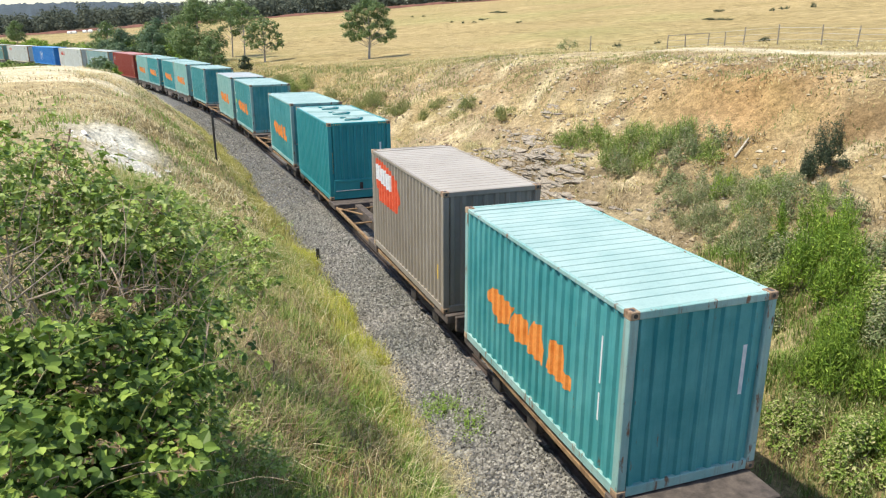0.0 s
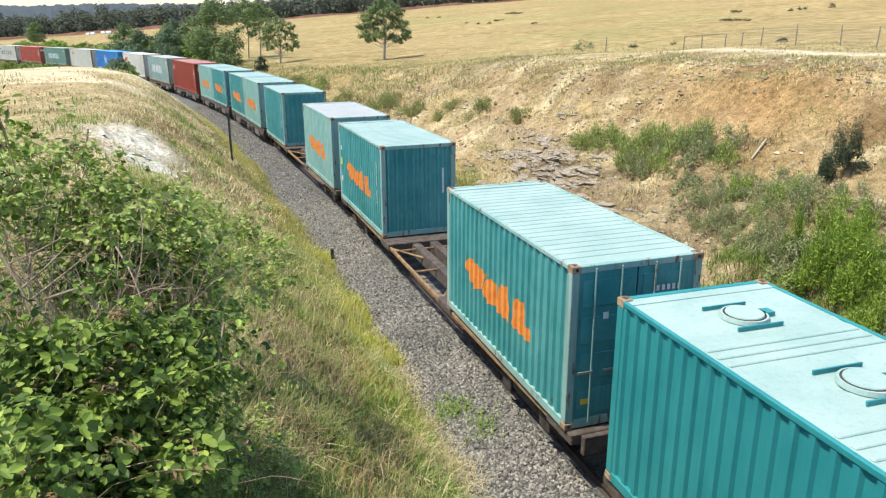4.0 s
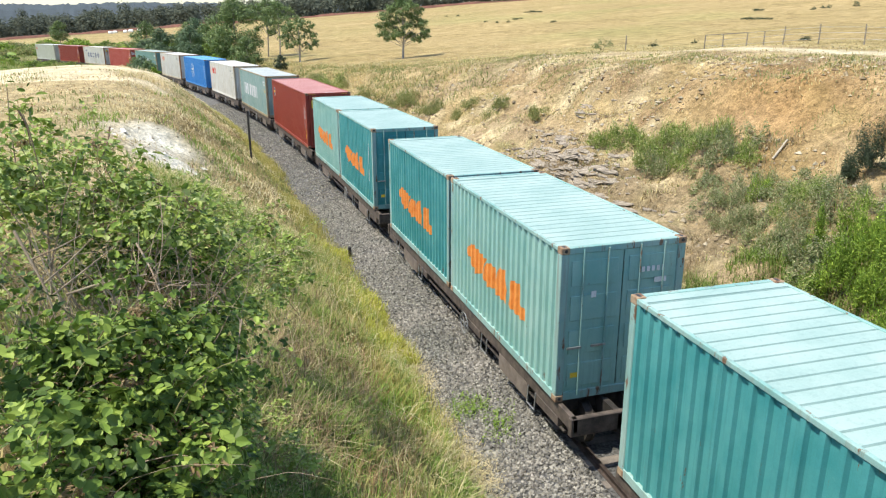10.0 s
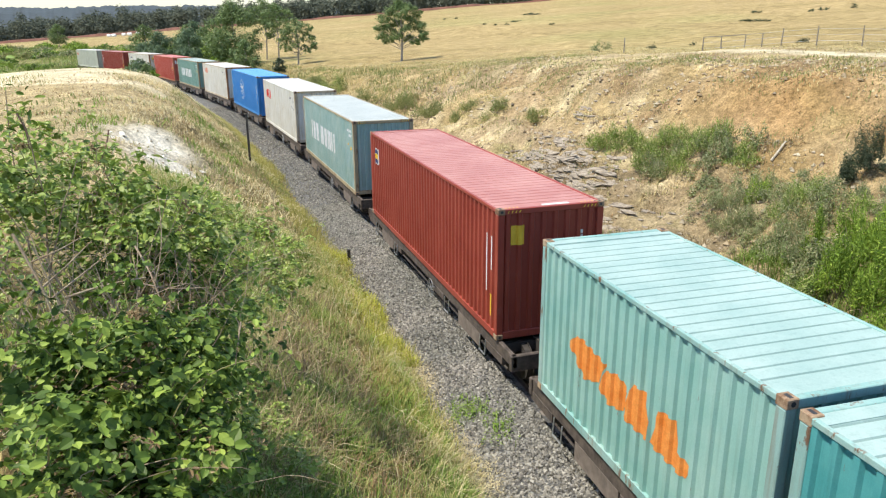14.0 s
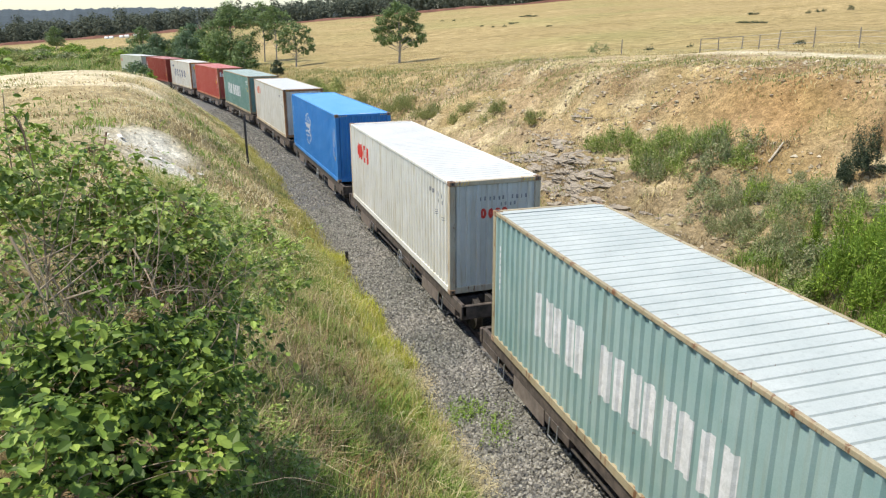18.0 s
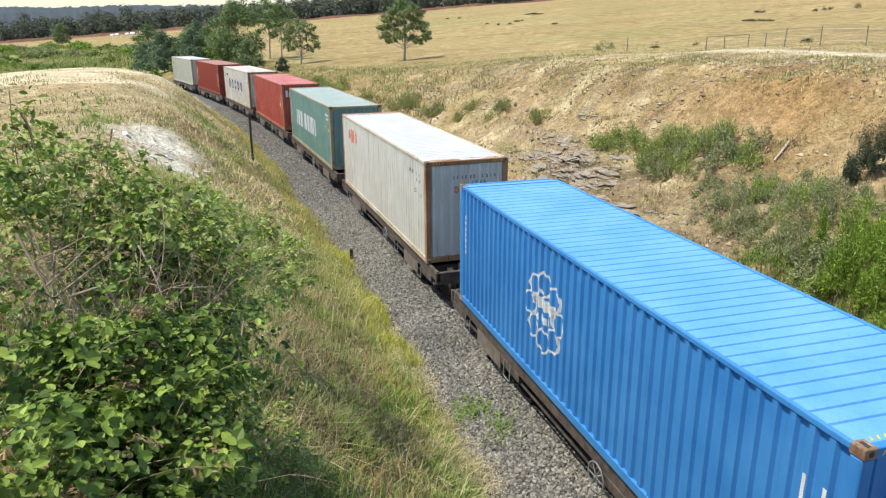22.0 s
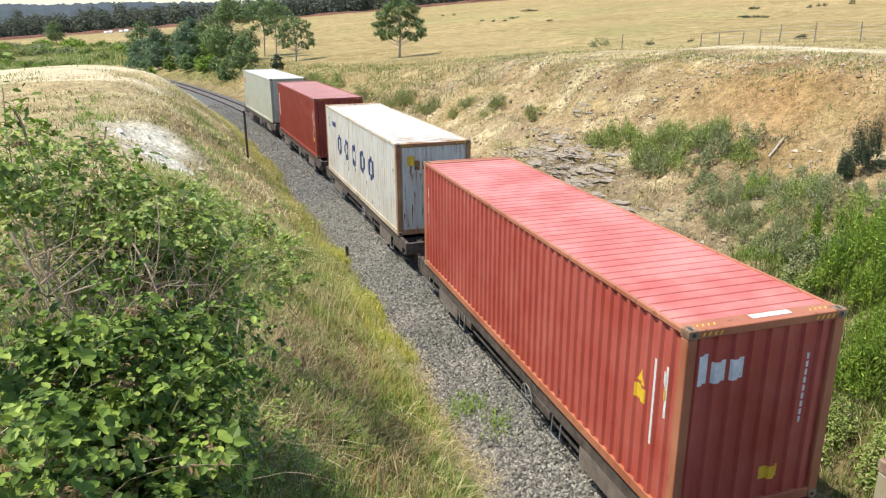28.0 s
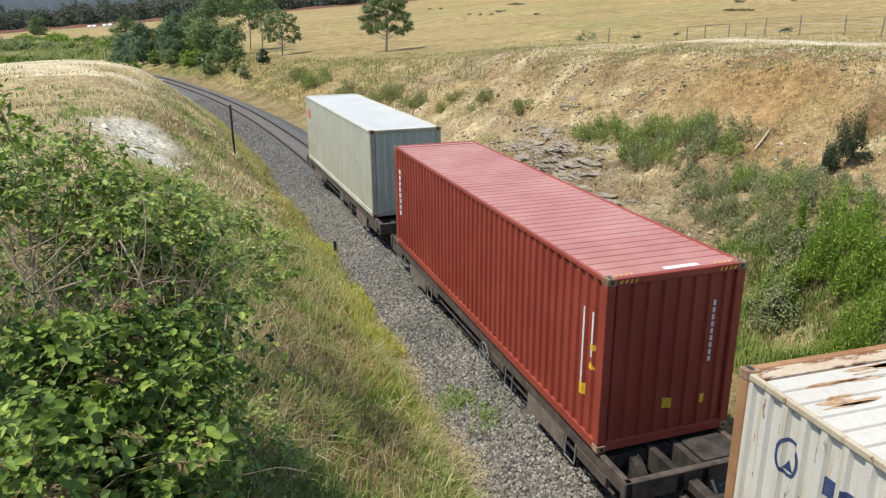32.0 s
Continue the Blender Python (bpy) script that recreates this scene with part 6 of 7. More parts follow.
for r, hh in ((700, -6.0), (1100, 12.0), (1500, 24.0), (1900, 36.0), (2300, 20.0)):
    top = hh + (6 * soft_noise(az * 40 + r, az * 0, 3.0, 41) + 4 * soft_noise(az * 200 + r, az * 0, 1.3, 42) + 4.5 * np.abs(soft_noise(az * 400 + r, az * 0 + r, 1.0, 73)) + 3.0 * soft_noise(az * 900 + r, az * 0, 1.0, 74)) * (hh > 0)
    rows_.append(np.stack([r * np.sin(az), r * np.cos(az), top], 1))
v = np.concatenate(rows_)
ii = np.arange(5 * 1100).reshape(5, 1100)
f = np.stack([ii[:-1, :-1], ii[:-1, 1:], ii[1:, 1:], ii[1:, :-1]], -1).reshape(-1, 4)
tagged(new("backdrop_hills", array_mesh("backdrop_hills", v, f, MAT_HILL, True)), "wooded hills on the horizon, tinted blue-green for haze", "hills", kind="structure")

# ---- brambles before the bridge ----
HOLLOWS = (((-2.45, 4.3, 6.08), (0.5, 0.4, 0.2)), ((-1.75, 3.2, 6.42), (0.7, 0.35, 0.15)), ((-2.02, 4.2, 6.14), (0.62, 0.36, 0.22)), ((-2.25, 4.72, 5.97), (0.62, 0.28, 0.22)), ((-2.0, 3.72, 6.34), (0.85, 0.55, 0.24)), ((-2.6, 4.75, 6.0), (0.45, 0.35, 0.18)), ((-1.55, 3.2, 5.2), (0.25, 0.25, 0.25)), ((-2.3, 5.3, 5.3), (0.3, 0.3, 0.3)))


def open_places(p, share):
    """True where leaves grow: gaps run through the thicket, and some hollows are bare."""
    k = np.sin(p[:, 0] * 9.1 + p[:, 2] * 4 + 1) + np.sin(p[:, 1] * 8.3 + p[:, 0] * 5 + 2) + np.sin(p[:, 2] * 11.7 - p[:, 1] * 6)
    ok = k > share
    for c, r in HOLLOWS:
        ok &= (((p - np.array(c)) / np.array(r)) ** 2).sum(1) > 0.8 + 0.4 * RNG.rand(len(p))
    return ok


def bramble_leaves(blobs, size, per_m2, inner, share, slim=0.74):
    out = []
    for c, r in blobs:
        area = 4 * math.pi * ((r[0] * r[1] + r[0] * r[2] + r[1] * r[2]) / 3)
        p, d = shell(c, r, int(area * per_m2), inner)
        ok = open_places(p, share)
        p, d = p[ok], d[ok]
        if len(p):
            # three leaflets on each stalk
            m = len(p)
            nrm = unit(d + np.array((0, 0, 1.1)) + RNG.randn(m, 3) * 0.5)
            t = unit(np.cross(nrm, RNG.randn(m, 3)) - np.array((0, 0, 0.25)))
            side = np.cross(nrm, t)
            sz = size * (0.5 + 0.8 * RNG.rand(m))
            for k, q in ((0.0, 1.0), (1.0, 0.82), (-1.0, 0.82)):
                way = t * (1.0 - 0.6 * abs(k)) + side * k
                out.append(leaf_arrays(p + unit(way) * sz[:, None] * 0.55, nrm + RNG.randn(m, 3) * 0.22, sz * q, slim, False, way))
    return joined(out)


def arch(p, d, steps, fall, k, wander=0.03, seg=5):
    """One cane: a bending line of short tapered rods; gives its mesh and its joints."""
    bm = bmesh.new()
    p, d = Vector(p), Vector(d)
    joints, last = [p.copy()], None
    for j in range(steps + 1):
        side = d.cross(Vector((0.3, 0.2, 1.0))).normalized()
        up = d.cross(side).normalized()
        r = k * (1 - 0.6 * j / steps)
        ring_ = [bm.verts.new(p + (side * math.cos(6.2832 * i / seg) + up * math.sin(6.2832 * i / seg)) * r) for i in range(seg)]
        if last:
            for i in range(seg):
                bm.faces.new((last[i], last[(i + 1) % seg], ring_[(i + 1) % seg], ring_[i]))
        last = ring_
        p, d = p + d, d + Vector((RNG.uniform(-wander, wander), RNG.uniform(-wander, wander), -fall))
        joints.append(p.copy())
    return bm, joints


def bramble(label, blobs, leaf, dens, canes, sprigs=0, heads=0, material=None):
    t = thing("bramble_bush", label, "bramble", "brambles on the near bank")
    lumps, material = [], material or MAT_BRAMBLE
    for c, r in blobs:
        for i in range(8):
            d = unit(RNG.randn(1, 3))[0]
            d[2] = abs(d[2]) * 1.2 - 0.3
            k = RNG.uniform(0.2, 0.45)
            lumps.append(((c[0] + d[0] * r[0] * 0.85, c[1] + d[1] * r[1] * 0.85, c[2] + d[2] * r[2] * 0.85), (r[0] * k, r[1] * k, r[2] * k * 0.8)))
    leaf_part("foliage", bramble_leaves(lumps, leaf, dens * 0.5, 0.45, -0.2), material, t)
    leaf_part("inner_foliage", bramble_leaves(blobs, leaf * 0.9, dens * 0.13, 0.2, -1.2), material, t)
    tagged(leaf_part("dry_foliage", bramble_leaves(lumps[::3], leaf * 0.6, dens * 0.4, 0.2, -1.5, 0.4), MAT_DRYLEAF, t, "withered brown leaves"), kind="stuff")
    for i in range(canes):
        c, r = blobs[i % len(blobs)]
        a = RNG.rand() * 6.283
        k = 0.0034 * (0.5 + RNG.rand())
        bm, _ = arch((c[0] + math.cos(a) * r[0] * 0.3, c[1] + math.sin(a) * r[1] * 0.3, c[2] - r[2] * 1.1),
                     (math.cos(a) * r[0] * 0.18, math.sin(a) * r[1] * 0.18, r[2] * (0.19 + 0.17 * RNG.rand())), 10, r[2] * 0.03, k)
        part("cane", bm, DEAD, t, "dry brown arching cane")
    green = []
    for i in range(sprigs):
        c, r = blobs[(2 * i) % len(blobs)]
        a, q = RNG.rand() * 6.283, RNG.uniform(0.1, 0.8)
        ln = RNG.uniform(0.035, 0.085)
        bm, js = arch((c[0] + math.cos(a) * r[0] * q, c[1] + math.sin(a) * r[1] * q, c[2] + r[2] * 0.5),
                      (math.cos(a) * ln * 0.6, math.sin(a) * ln * 0.6, ln * RNG.uniform(0.7, 1.2)), 8, ln * 0.14, 0.004, 0.015)
        part("shoot", bm, SHOOT, t, "green leafy shoot")
        js = np.array([tuple(v) for v in js[2:]])
        pp = np.repeat(js, 3, 0) + RNG.randn(len(js) * 3, 3) * 0.022
        green.append(leaf_arrays(pp, RNG.randn(len(pp), 3) * 0.6 + np.array((0, 0, 1.0)), leaf * (0.45 + 0.6 * RNG.rand(len(pp))), 0.62))
    if green:
        leaf_part("shoot_foliage", joined(green), material, t)
    for i in range(heads):
        c, r = lumps[(i * 7) % len(lumps)]
        arr = foliage([((c[0] + 0.05, c[1] - r[1] * 0.6, c[2] + r[2] * 0.7), (0.05, 0.05, 0.04))], 0.016, 0.8, 9000, 0.5, 0.2)
        leaf_part("seed_head", arr, MAT_DRYLEAF, t, "dry brown flower head")
    return t


SHOOT = plain("green_shoot", (0.16, 0.14, 0.06), (0.26, 0.24, 0.09), 9.0, 0.7)
bramble("leafy bramble thicket crowding the bank below the bridge", [
    ((-1.69, 3.56, 5.90), (0.5, 0.5, 0.40)), ((-1.69, 3.56, 5.30), (0.5, 0.5, 0.45)),
    ((-1.77, 3.07, 5.99), (0.5, 0.5, 0.40)), ((-1.77, 3.07, 5.39), (0.5, 0.5, 0.45)),
    ((-1.62, 3.62, 5.59), (0.42, 0.42, 0.34)), ((-1.62, 3.62, 5.09), (0.42, 0.42, 0.38)),
    ((-2.00, 3.10, 6.09), (0.4, 0.4, 0.32)), ((-2.00, 3.10, 5.61), (0.4, 0.4, 0.36)),
    ((-1.67, 2.57, 5.93), (0.42, 0.42, 0.34)), ((-1.67, 2.57, 5.43), (0.42, 0.42, 0.38)),
    ((-1.41, 2.94, 5.68), (0.42, 0.42, 0.34)), ((-1.41, 2.94, 5.18), (0.42, 0.42, 0.38)),
    ((-1.62, 3.66, 5.21), (0.36, 0.36, 0.29)), ((-1.62, 3.66, 4.78), (0.36, 0.36, 0.32)),
    ((-1.89, 3.62, 6.00), (0.4, 0.4, 0.32)), ((-1.89, 3.62, 5.52), (0.4, 0.4, 0.36)),], 0.062, 620, 44, 30, 12)
# brighter leaf copy here stands in for sun on the upper growth
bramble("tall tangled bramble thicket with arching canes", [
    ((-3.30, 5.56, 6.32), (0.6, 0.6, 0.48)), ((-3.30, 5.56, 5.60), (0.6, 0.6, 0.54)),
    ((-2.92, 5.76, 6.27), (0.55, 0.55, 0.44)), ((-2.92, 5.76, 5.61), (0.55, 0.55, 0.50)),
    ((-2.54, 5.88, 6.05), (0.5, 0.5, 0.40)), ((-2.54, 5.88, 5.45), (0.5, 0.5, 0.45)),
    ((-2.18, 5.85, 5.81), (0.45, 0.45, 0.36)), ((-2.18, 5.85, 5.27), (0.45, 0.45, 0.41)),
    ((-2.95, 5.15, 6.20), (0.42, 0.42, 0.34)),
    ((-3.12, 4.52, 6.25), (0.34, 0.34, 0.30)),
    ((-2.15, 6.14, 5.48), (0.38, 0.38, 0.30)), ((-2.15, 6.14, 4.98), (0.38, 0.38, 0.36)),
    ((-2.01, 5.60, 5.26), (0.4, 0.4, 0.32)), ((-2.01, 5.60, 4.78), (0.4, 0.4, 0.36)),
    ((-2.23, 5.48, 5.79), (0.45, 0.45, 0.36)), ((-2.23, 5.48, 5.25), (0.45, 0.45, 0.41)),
    ((-2.10, 6.26, 5.10), (0.3, 0.3, 0.24)), ((-2.45, 4.85, 6.50), (0.45, 0.30, 0.20)), ((-2.05, 4.95, 6.40), (0.40, 0.28, 0.18)), ((-2.85, 4.50, 6.50), (0.35, 0.35, 0.25)), ((-2.35, 4.70, 6.30), (0.45, 0.22, 0.14)), ((-1.95, 4.78, 6.24), (0.40, 0.22, 0.14)), ((-2.75, 4.40, 6.36), (0.30, 0.30, 0.18)),], 0.06, 330, 46, 50, 6, MAT_BRAMBLE_LIT)
bramble("low bramble growth at the foot of the thicket", [((x, y, ground_at(x, y) + 0.2), (0.42, 0.42, 0.38)) for x, y in ((-2.0, 6.9), (-1.75, 6.2), (-2.1, 7.7), (-1.5, 5.6), (-2.7, 8.3), (-2.3, 6.4), (-1.9, 5.4))], 0.05, 330, 8, 6, 2, MAT_BRAMBLE_LIT)
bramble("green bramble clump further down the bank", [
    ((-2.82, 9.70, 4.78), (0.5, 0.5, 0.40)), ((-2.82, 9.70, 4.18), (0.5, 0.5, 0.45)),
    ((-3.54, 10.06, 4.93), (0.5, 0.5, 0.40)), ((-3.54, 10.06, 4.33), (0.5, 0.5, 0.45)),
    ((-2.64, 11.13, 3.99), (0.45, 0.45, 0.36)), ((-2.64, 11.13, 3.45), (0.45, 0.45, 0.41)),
    ((-4.52, 7.67, 6.30), (0.5, 0.5, 0.40)), ((-4.52, 7.67, 5.70), (0.5, 0.5, 0.45)),], 0.07, 260, 20, 14, 2, MAT_BRAMBLE_LIT)
# dry canes tangled in the hollow, and saplings over it
backing = thing("bramble_bush", "dense shaded bramble growth behind the bare canes", "bramble", "brambles on the near bank")
for c, r in (((-2.35, 5.35, 5.75), (0.75, 0.25, 0.55)), ((-1.95, 5.0, 5.2), (0.6, 0.3, 0.5)), ((-1.75, 4.5, 4.9), (0.4, 0.4, 0.5))):
    leaf_part("foliage", bramble_leaves([(c, r)], 0.055, 420, 0.0, -3.5), MAT_BRAMBLE, backing)
leaf_part("dry_foliage", bramble_leaves([((-2.2, 4.98, 5.75), (0.6, 0.08, 0.35))], 0.04, 500, 0.0, -3.5, 0.4), MAT_DRYLEAF, backing, "withered brown leaves")


def cane(points, r, parent, material, seg=6):
    """A woody cane through a few places, smoothed and thinning towards its tip."""
    pts = [Vector(q) for q in points]
    line = []
    for i in range(len(pts) - 1):
        p0, p1, p2, p3 = pts[max(i - 1, 0)], pts[i], pts[i + 1], pts[min(i + 2, len(pts) - 1)]
        for k in range(5):
            t = k / 5.0
            line.append(0.5 * (2 * p1 + (p2 - p0) * t + (2 * p0 - 5 * p1 + 4 * p2 - p3) * t * t + (3 * p1 - p0 - 3 * p2 + p3) * t ** 3))
    line.append(pts[-1])
    bm, last = bmesh.new(), None
    for i, q in enumerate(line):
        d = line[min(i + 1, len(line) - 1)] - line[max(i - 1, 0)]
        side = d.cross(Vector((0.3, 0.2, 1.0))).normalized()
        up, k = d.cross(side).normalized(), r * (1 - 0.6 * i / len(line))
        ring_ = [bm.verts.new(q + (side * math.cos(6.2832 * j / seg) + up * math.sin(6.2832 * j / seg)) * k) for j in range(seg)]
        if last:
            for j in range(seg):
                bm.faces.new((last[j], last[(j + 1) % seg], ring_[(j + 1) % seg], ring_[j]))
        last = ring_
    return part("cane", bm, material, parent)


tangle = thing("cane_tangle", "tangle of bare dry brown canes in the thicket", "dead canes", "brambles on the near bank")
for i in range(95):
    a = RNG.rand()
    x, y = -2.75 + 1.15 * a + RNG.randn() * 0.1, 4.2 + 0.25 * a + RNG.randn() * 0.22
    ang = RNG.rand() * 6.283
    ln = RNG.uniform(0.08, 0.16)
    bm, _ = arch((x, y, 5.55 + RNG.rand() * 0.3), (math.cos(ang) * ln * 0.4, math.sin(ang) * ln * 0.3, ln * RNG.uniform(0.6, 1.0)), 8, ln * RNG.uniform(0.0, 0.12), RNG.uniform(0.002, 0.005), 0.02)
    part("cane", bm, DEAD, tangle)
for pts, r, m_ in (
        (((-2.39, 3.85, 6.52), (-2.3, 3.8, 6.37), (-2.2, 3.74, 6.19), (-2.13, 3.7, 5.88)), 0.009, DEAD),
        (((-2.35, 3.9, 6.34), (-2.22, 3.96, 6.39), (-2.16, 4.13, 6.42)), 0.006, DEAD),
        (((-2.24, 3.83, 6.14), (-2.13, 4.02, 6.23), (-2.02, 4.2, 6.32)), 0.0065, DEAD),
        (((-2.28, 3.86, 6.21), (-2.21, 3.98, 6.28), (-2.15, 4.22, 6.37)), 0.006, DEAD),
        (((-2.1, 3.74, 6.19), (-1.93, 3.86, 6.22), (-1.74, 3.96, 6.23)), 0.007, DEAD),
        (((-1.93, 4.3, 6.31), (-1.8, 4.16, 6.19), (-1.69, 4.01, 6.05)), 0.007, DEAD),
        (((-2.15, 3.59, 6.04), (-2.11, 3.62, 6.13), (-2.03, 3.63, 6.16), (-2.01, 3.61, 6.11)), 0.005, DEAD),
        (((-2.36, 5.31, 6.5), (-2.11, 5.29, 6.44), (-1.89, 5.33, 6.24)), 0.007, CANE_BROWN),
        (((-2.9, 4.95, 7.05), (-2.84, 4.92, 6.94), (-2.81, 4.88, 6.81)), 0.007, CANE_BROWN),
        (((-2.42, 5.22, 6.89), (-2.44, 5.19, 6.78), (-2.48, 5.15, 6.67)), 0.007, CANE_BROWN),
        (((-2.94, 4.69, 6.53), (-2.79, 4.71, 6.59), (-2.75, 4.82, 6.62)), 0.006, DEAD),
        (((-1.25, 4.08, 5.94), (-1.25, 3.93, 5.79), (-1.25, 3.76, 5.58)), 0.005, DEAD),
        (((-1.49, 3.82, 5.77), (-1.38, 3.68, 5.66), (-1.37, 3.53, 5.51)), 0.005, DEAD),
        (((-1.94, 4.33, 6.06), (-1.76, 4.32, 6.03), (-1.55, 4.42, 6.0)), 0.006, DEAD),
        (((-1.88, 4.78, 6.14), (-1.82, 4.63, 5.99), (-1.78, 4.47, 5.83)), 0.005, DEAD),
        (((-1.78, 4.77, 6.12), (-1.73, 4.61, 5.96), (-1.71, 4.47, 5.82)), 0.005, DEAD),
        (((-2.15, 3.46, 5.94), (-1.98, 3.35, 5.94), (-1.87, 3.32, 5.85)), 0.005, DEAD),
):
    cane(pts, r, tangle, m_)
dead_stems = thing("dead_weed_stems", "dry reddish-brown weed stems leaning over the bank", "dead stems")
for i in range(34):
    x, y = RNG.uniform(-4.0, -2.2), RNG.uniform(8.6, 13.0)
    x, y = x - 0.12 * (y - 10), y
    an, ln = RNG.uniform(-0.6, 3.4), RNG.uniform(0.5, 1.3)
    z, ex, ey = ground_at(x, y), math.cos(an) * ln * 0.75, math.sin(an) * ln * 0.5
    cane(((x, y, z), (x + ex * 0.4, y + ey * 0.4, z + ln * RNG.uniform(0.35, 0.6)), (x + ex, y + ey, ground_at(x + ex, y + ey) + ln * RNG.uniform(0.25, 0.55))), RNG.uniform(0.006, 0.012), dead_stems, CANE_BROWN if i % 3 == 0 else DEAD)
for x, y, h, lb in ((-2.75, 4.75, 1.15, "thin upright sapling with reddish stem and small leaves"), (-2.62, 4.5, 0.9, "thin upright sapling with sparse green leaves"), (-2.95, 4.9, 1.3, "thin upright sapling with sparse green leaves"), (-2.3, 5.0, 0.8, "thin upright sapling with sparse green leaves")):
    sap = thing("sapling", lb, "sapling", "saplings in the thicket")
    bm, js = arch((x, y, 5.9), (0.01, 0.0, h / 10), 10, 0.0, 0.008, 0.012)
    part("stem", bm, DEAD, sap)
    js = np.array([tuple(v) for v in js[4:]])
    pp = np.repeat(js, 7, 0) + RNG.randn(len(js) * 7, 3) * np.array((0.07, 0.07, 0.04))
    leaf_part("foliage", leaf_arrays(pp, RNG.randn(len(pp), 3) * 0.6 + np.array((0, 0, 1.0)), 0.035 + 0.04 * RNG.rand(len(pp)), 0.55), MAT_BRAMBLE, sap)

wx = np.concatenate([0.35 + RNG.randn(260) * 0.28, 0.95 + RNG.randn(160) * 0.16])
wy = np.concatenate([13.75 + RNG.randn(260) * 0.25, 13.0 + RNG.randn(160) * 0.3])
ws, wnn = track_sn(wx, wy)
wz = np.interp(wnn, [-3.3, -2.75, -1.75, -1.2], [-0.60, -0.40, -0.15, -0.13]) + RNG.rand(len(wx)) * 0.16
weed = thing("weed_patch", "low green broadleaf weed creeping over the ballast", "weed")
leaf_part("foliage", leaf_arrays(np.stack([wx, wy, wz], 1), np.stack([RNG.randn(420) * 0.4, RNG.randn(420) * 0.4, np.ones(420)], 1), 0.04 + 0.05 * RNG.rand(420), 0.35), MAT_FRESH, weed)
tagged(leaf_part("stalk", blade_arrays(np.stack([wx, wy, wz - 0.12], 1), 0.14 + 0.18 * RNG.rand(420), np.full(420, 0.005), RNG.rand(420)), MAT_FRESH, weed, "thin green stalks"), kind="stuff")

# ---- small standing things ----
MAT_POST = plain("black_painted_post", (0.02, 0.018, 0.016), (0.05, 0.045, 0.04), 7.0, 0.7, 0.0, 0.2)
WOOD_GREY = plain("grey_fence_timber", (0.18, 0.15, 0.12), (0.32, 0.28, 0.23), 6.0, 0.9, 0.0, 0.4)
px_, py_ = -9.8, 35.6
pz_ = ground_at(px_, py_)
pole = thing("marker_post", "slim black steel marker post on the bank", "post")
part("post", boxes((px_ - 0.045, px_ + 0.045, py_ - 0.045, py_ + 0.045, pz_ - 0.3, pz_ + 2.35), bevel=0.008), MAT_POST, pole)
part("cap", boxes((px_ - 0.06, px_ + 0.06, py_ - 0.06, py_ + 0.06, pz_ + 2.35, pz_ + 2.39), bevel=0.006), MAT_POST, pole)
sx_, sy_ = -3.54, 24.3
stub = thing("track_marker", "short dark stub post standing in the ballast", "post")
part("post", boxes((sx_ - 0.05, sx_ + 0.05, sy_ - 0.05, sy_ + 0.05, -0.5, 0.02), bevel=0.01), MAT_POST, stub)
part("cap", boxes((sx_ - 0.06, sx_ + 0.06, sy_ - 0.06, sy_ + 0.06, 0.02, 0.06), bevel=0.01), MAT_POST, stub)

fence = thing("paddock_fence", "old grey timber post and wire fence in the paddock", "fence")
posts = []
for a, r in ((12.65, 57), (18.06, 58), (19.3, 58), (20.8, 58), (21.9, 57), (23.1, 57), (25.3, 57), (28.0, 56.5), (30.1, 56), (34, 56), (39, 56)):
    x, y = r * math.sin(radians(a)), r * math.cos(radians(a))
    z = ground_at(x, y)
    h = 1.1 if a < 22 else 1.3
    part("post", rods(((x, y, z - 0.3), (x + RNG.uniform(-0.08, 0.08), y, z + h), 0.045, 0.04), seg=7), WOOD_GREY, fence)
    posts.append(Vector((x, y, z)))
for a, b in zip(posts[1:], posts[2:]):
    for h in (0.35, 0.75, 1.1):
        part("wire", rods((a + Vector((0, 0, h)), b + Vector((0, 0, h)), 0.008), seg=4), BAR_STEEL, fence)
for h in (0.08, 1.12):
    part("rail", rods((posts[1] + Vector((0, 0, h)), posts[3] + Vector((0, 0, h)), 0.022), seg=6), WOOD_GREY, fence)

lg = thing("fallen_branch", "bleached fallen branch lying on the clay", "branch")
z0, z1 = ground_at(11.1, 25.6), ground_at(11.8, 26.0)
part("limb", rods(((11.1, 25.6, z0 + 0.05), (11.65, 25.9, z1 + 0.04), 0.045, 0.028)), plain("bleached_wood", (0.42, 0.36, 0.27), (0.58, 0.51, 0.40), 6.0, 0.9), lg)

# layered rocks on the slope
ROCK = plain("weathered_shale", (0.15, 0.125, 0.10), (0.44, 0.375, 0.29), 4.0, 0.95, 0.0, 1.0, (1.0, 1.0, 6.0))
rock_meshes = []
for k in range(4):
    bm = bmesh.new()
    bmesh.ops.create_icosphere(bm, subdivisions=1, radius=0.5)
    for vv in bm.verts:
        vv.co = Vector((vv.co.x * RNG.uniform(0.7, 1.25), vv.co.y * RNG.uniform(0.6, 1.2), max(-0.3, min(0.22, vv.co.z)) * RNG.uniform(0.4, 0.9)))
    rock_meshes.append(finish("rock", bm, ROCK))


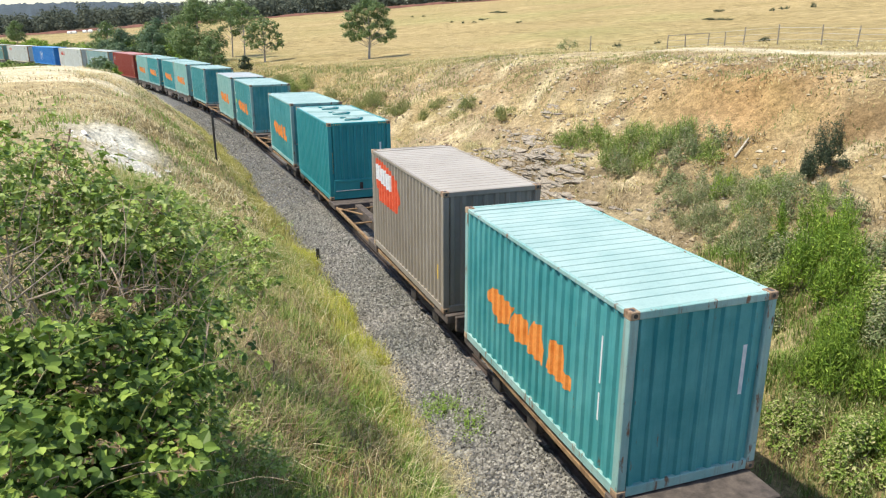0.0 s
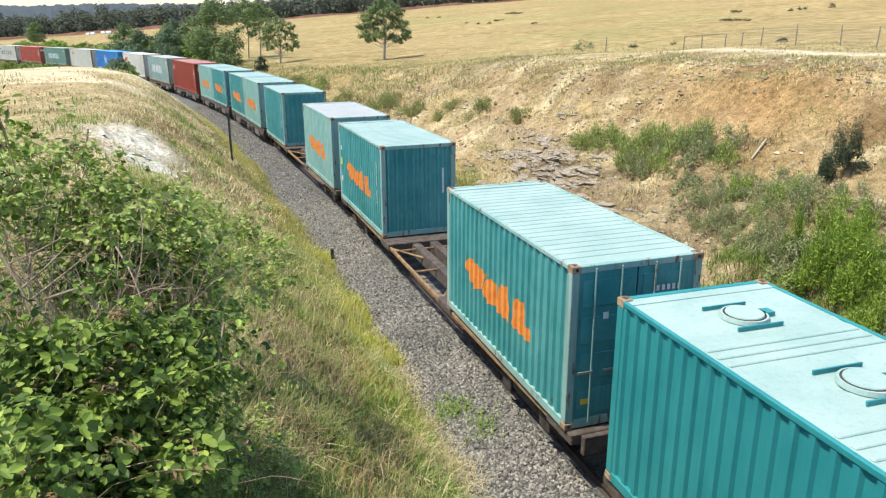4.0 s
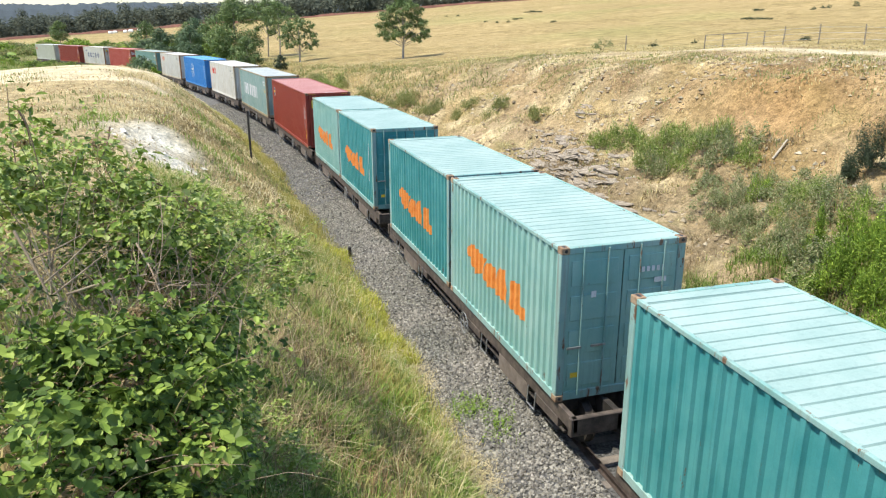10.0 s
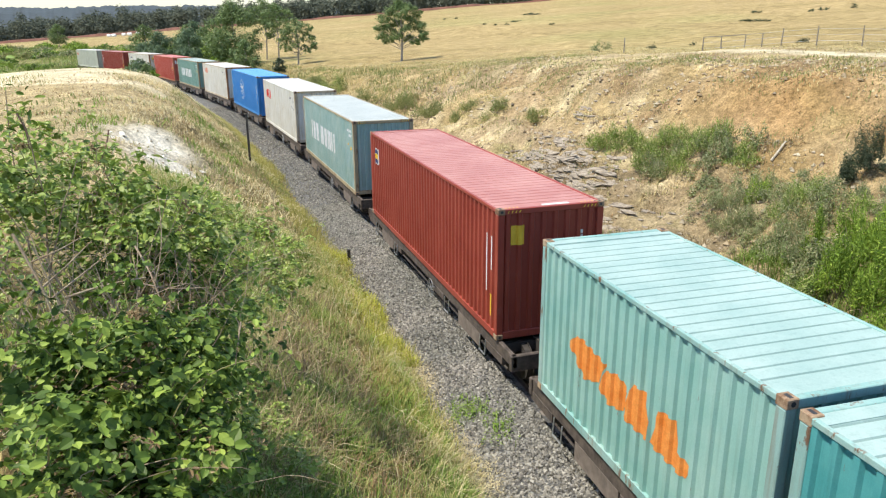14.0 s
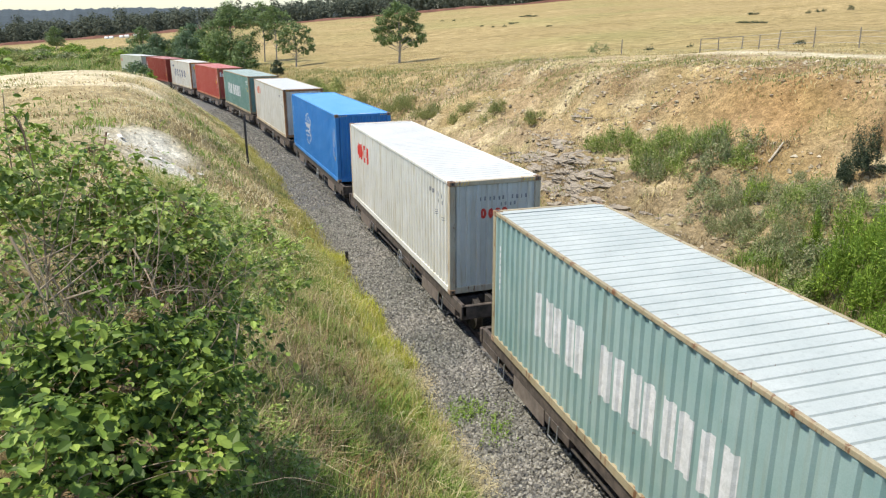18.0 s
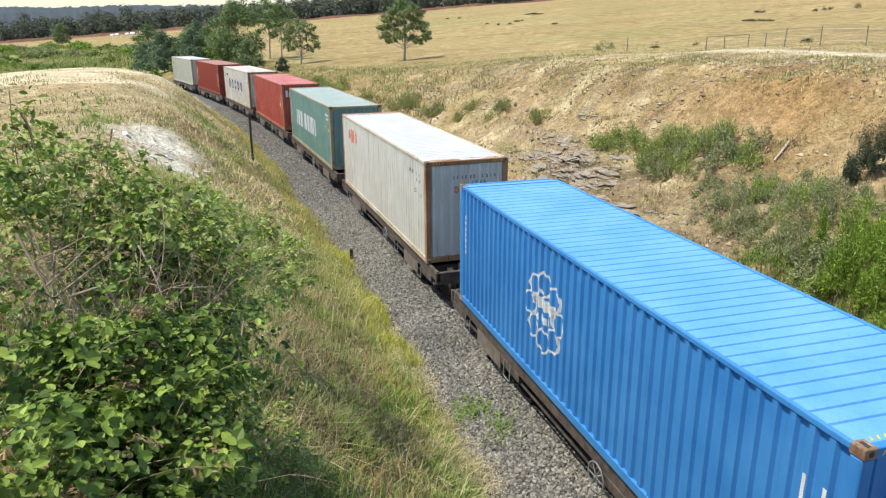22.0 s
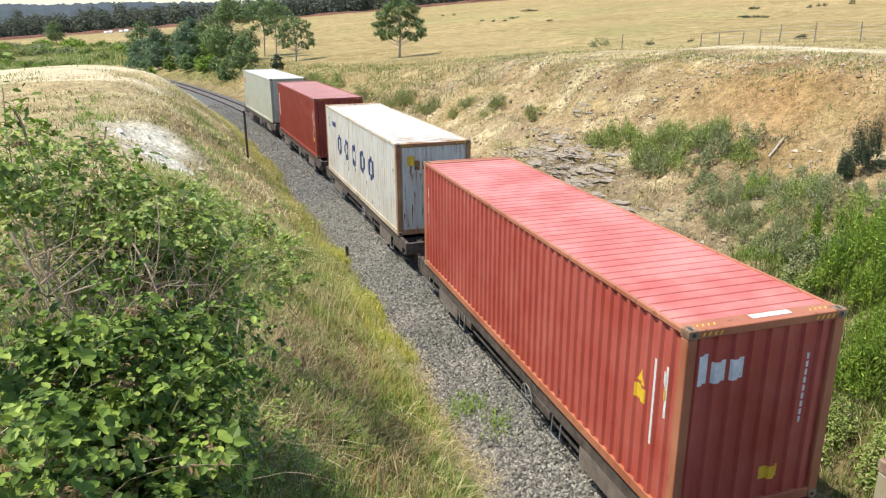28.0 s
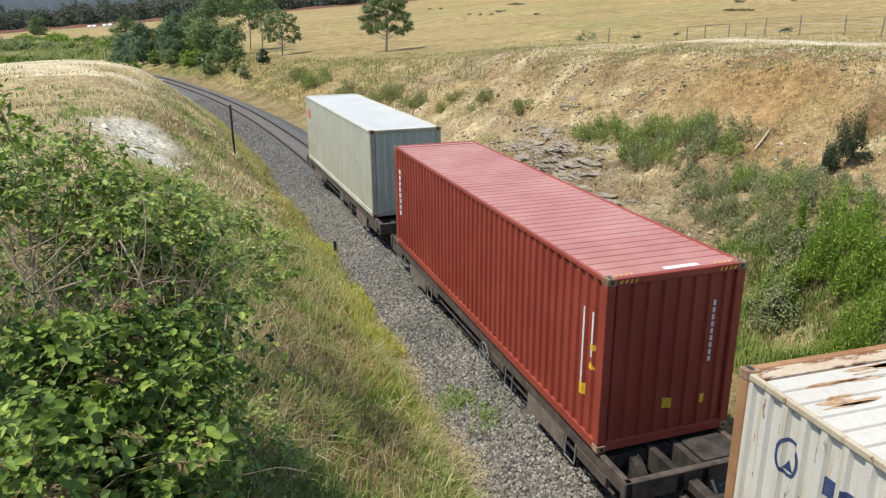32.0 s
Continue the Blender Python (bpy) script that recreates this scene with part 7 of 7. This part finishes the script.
def outcrop(label, spots):
    t = thing("rock_outcrop", label, "rocks", "rocks on the cutting slope")
    for x, y, n, spread_, size in spots:
        for i in range(n):
            xx, yy = x + RNG.randn() * spread_, y + RNG.randn() * spread_ * 1.3
            ob = new("rock", rock_meshes[i % 4])
            ob.parent = t
            k = size * RNG.uniform(0.25, 0.95)
            ob.matrix_basis = Matrix.Translation((xx, yy, ground_at(xx, yy) - 0.02 * k)) @ pose(0, 0, 0, RNG.uniform(-8, 10), RNG.uniform(-34, -16), RNG.uniform(35, 75)) @ Matrix.Diagonal((k * RNG.uniform(0.5, 1.0), k * RNG.uniform(1.2, 3.0), k * RNG.uniform(0.3, 0.6), 1))


outcrop("dark layered shale breaking out of the slope", ((4.3, 33.8, 90, 0.7, 0.55), (4.9, 31.4, 110, 0.75, 0.6), (5.5, 29.8, 90, 0.6, 0.55), (3.6, 36.2, 40, 0.7, 0.45)))
outcrop("pale grey shale slabs low on the slope", ((4.9, 26.2, 40, 0.45, 0.7), (5.4, 24.4, 40, 0.4, 0.7), (6.3, 25.6, 16, 0.6, 0.4)))
outcrop("small dark rocks below the rim", ((6.9, 38.0, 26, 0.45, 0.36), (7.2, 24.2, 16, 0.8, 0.22), (6.2, 27.6, 14, 0.6, 0.24), (5.6, 36.0, 14, 0.5, 0.3)))
outcrop("brown rocks along the far cutting foot", ((-15.0, 77.0, 20, 0.9, 0.7), (-17.0, 82.0, 14, 1.0, 0.7)))
ROCK = plain("bleached_clay_stone", (0.50, 0.47, 0.42), (0.80, 0.77, 0.71), 3.0, 0.95, 0.0, 0.6)
for k in range(4):
    rock_meshes[k] = rock_meshes[k].copy()
    rock_meshes[k].materials[0] = ROCK
outcrop("pale stones scattered on the grassy slope", ((-10.6, 25.4, 14, 0.7, 0.3), (-8.6, 23.0, 12, 0.6, 0.25)))

# dark low logs and bushes out in the paddock
for i, (x, y, w, h) in enumerate(((18.0, 69.1, 0.9, 0.5), (27.8, 88.8, 0.8, 0.5), (37.8, 83.3, 1.6, 0.7), (14.8, 179.6, 3.0, 0.5), (22.5, 216.7, 5.0, 0.6), (21.1, 162.9, 1.2, 0.6), (49.9, 132.2, 2.2, 0.5),
                                  (51.1, 131.5, 2.2, 0.5), (52.4, 130.4, 2.0, 0.5), (12.2, 170.8, 1.0, 0.5), (7.5, 176.1, 1.0, 0.5), (9.7, 170.2, 0.9, 0.5), (13.0, 67.1, 2.0, 1.0), (-2.0, 242.8, 1.2, 0.6), (1.5, 241.7, 1.2, 0.6),
                                  (61.4, 157.1, 2.4, 0.6), (66.0, 143.0, 1.2, 0.7), (69.0, 146.0, 1.2, 0.7), (72.0, 150.0, 1.2, 0.7), (74.0, 144.0, 1.2, 0.7), (78.0, 152.0, 1.2, 0.7))):
    shrub("small dark bush in the dry paddock", x, y, w, h, MAT_DARK if i != 12 else MAT_SCRUB, "leaf", 0.14, 40, name="paddock_bush", group="bushes in the paddock")
BALE = plain("white_bale_wrap", (0.72, 0.72, 0.70), (0.84, 0.84, 0.83), 2.0, 0.4, 0.0, 0.05)
first = thing("hay_bale", "round hay bale wrapped in white plastic", "hay bale", "white bales in the far paddock")
part("wrap", rods(((-0.7, 0, 0.65), (0.7, 0, 0.65), 0.68), seg=16), BALE, first)
part("end_fold", rods(((-0.73, 0, 0.65), (-0.69, 0, 0.65), 0.3, 0.5), seg=12), BALE, first)
for i in range(9):
    x, y = -147.0 + i * 2.7 + 0.8 * math.sin(i * 2.3), 328.0 - i * 1.3 + 1.5 * math.cos(i * 1.7)
    m = Matrix.Translation((x, y, ground_at(x, y) - 0.05))
    if i == 0:
        first.matrix_basis = m
    else:
        copy_thing(first, m)
# ---- the train's running ----
SPEED_AT = [0.0, 2.5, 5.0, 7.5, 10.0, 12.5, 15.0, 18.0, 21.0, 24.0, 27.0, 30.0, 32.0]
SPEED = [6.111, 6.25, 6.393, 6.527, 6.581, 6.568, 6.56, 6.638, 6.789, 6.916, 6.938, 6.933, 6.929]  # metres a second


def run(t):
    tt = np.linspace(0, t, 200)
    vv = np.interp(tt, SPEED_AT, SPEED)
    return float(np.sum((vv[1:] + vv[:-1]) / 2) * (t / 199.0))


def motions():
    times = [i * 0.5 for i in range(65)]
    gone = [run(t) for t in times]
    for ob, mid, half, z in MOVING:
        walk(ob, [(t, track_pose(mid - d, half, z)) for t, d in zip(times, gone)])


motions()
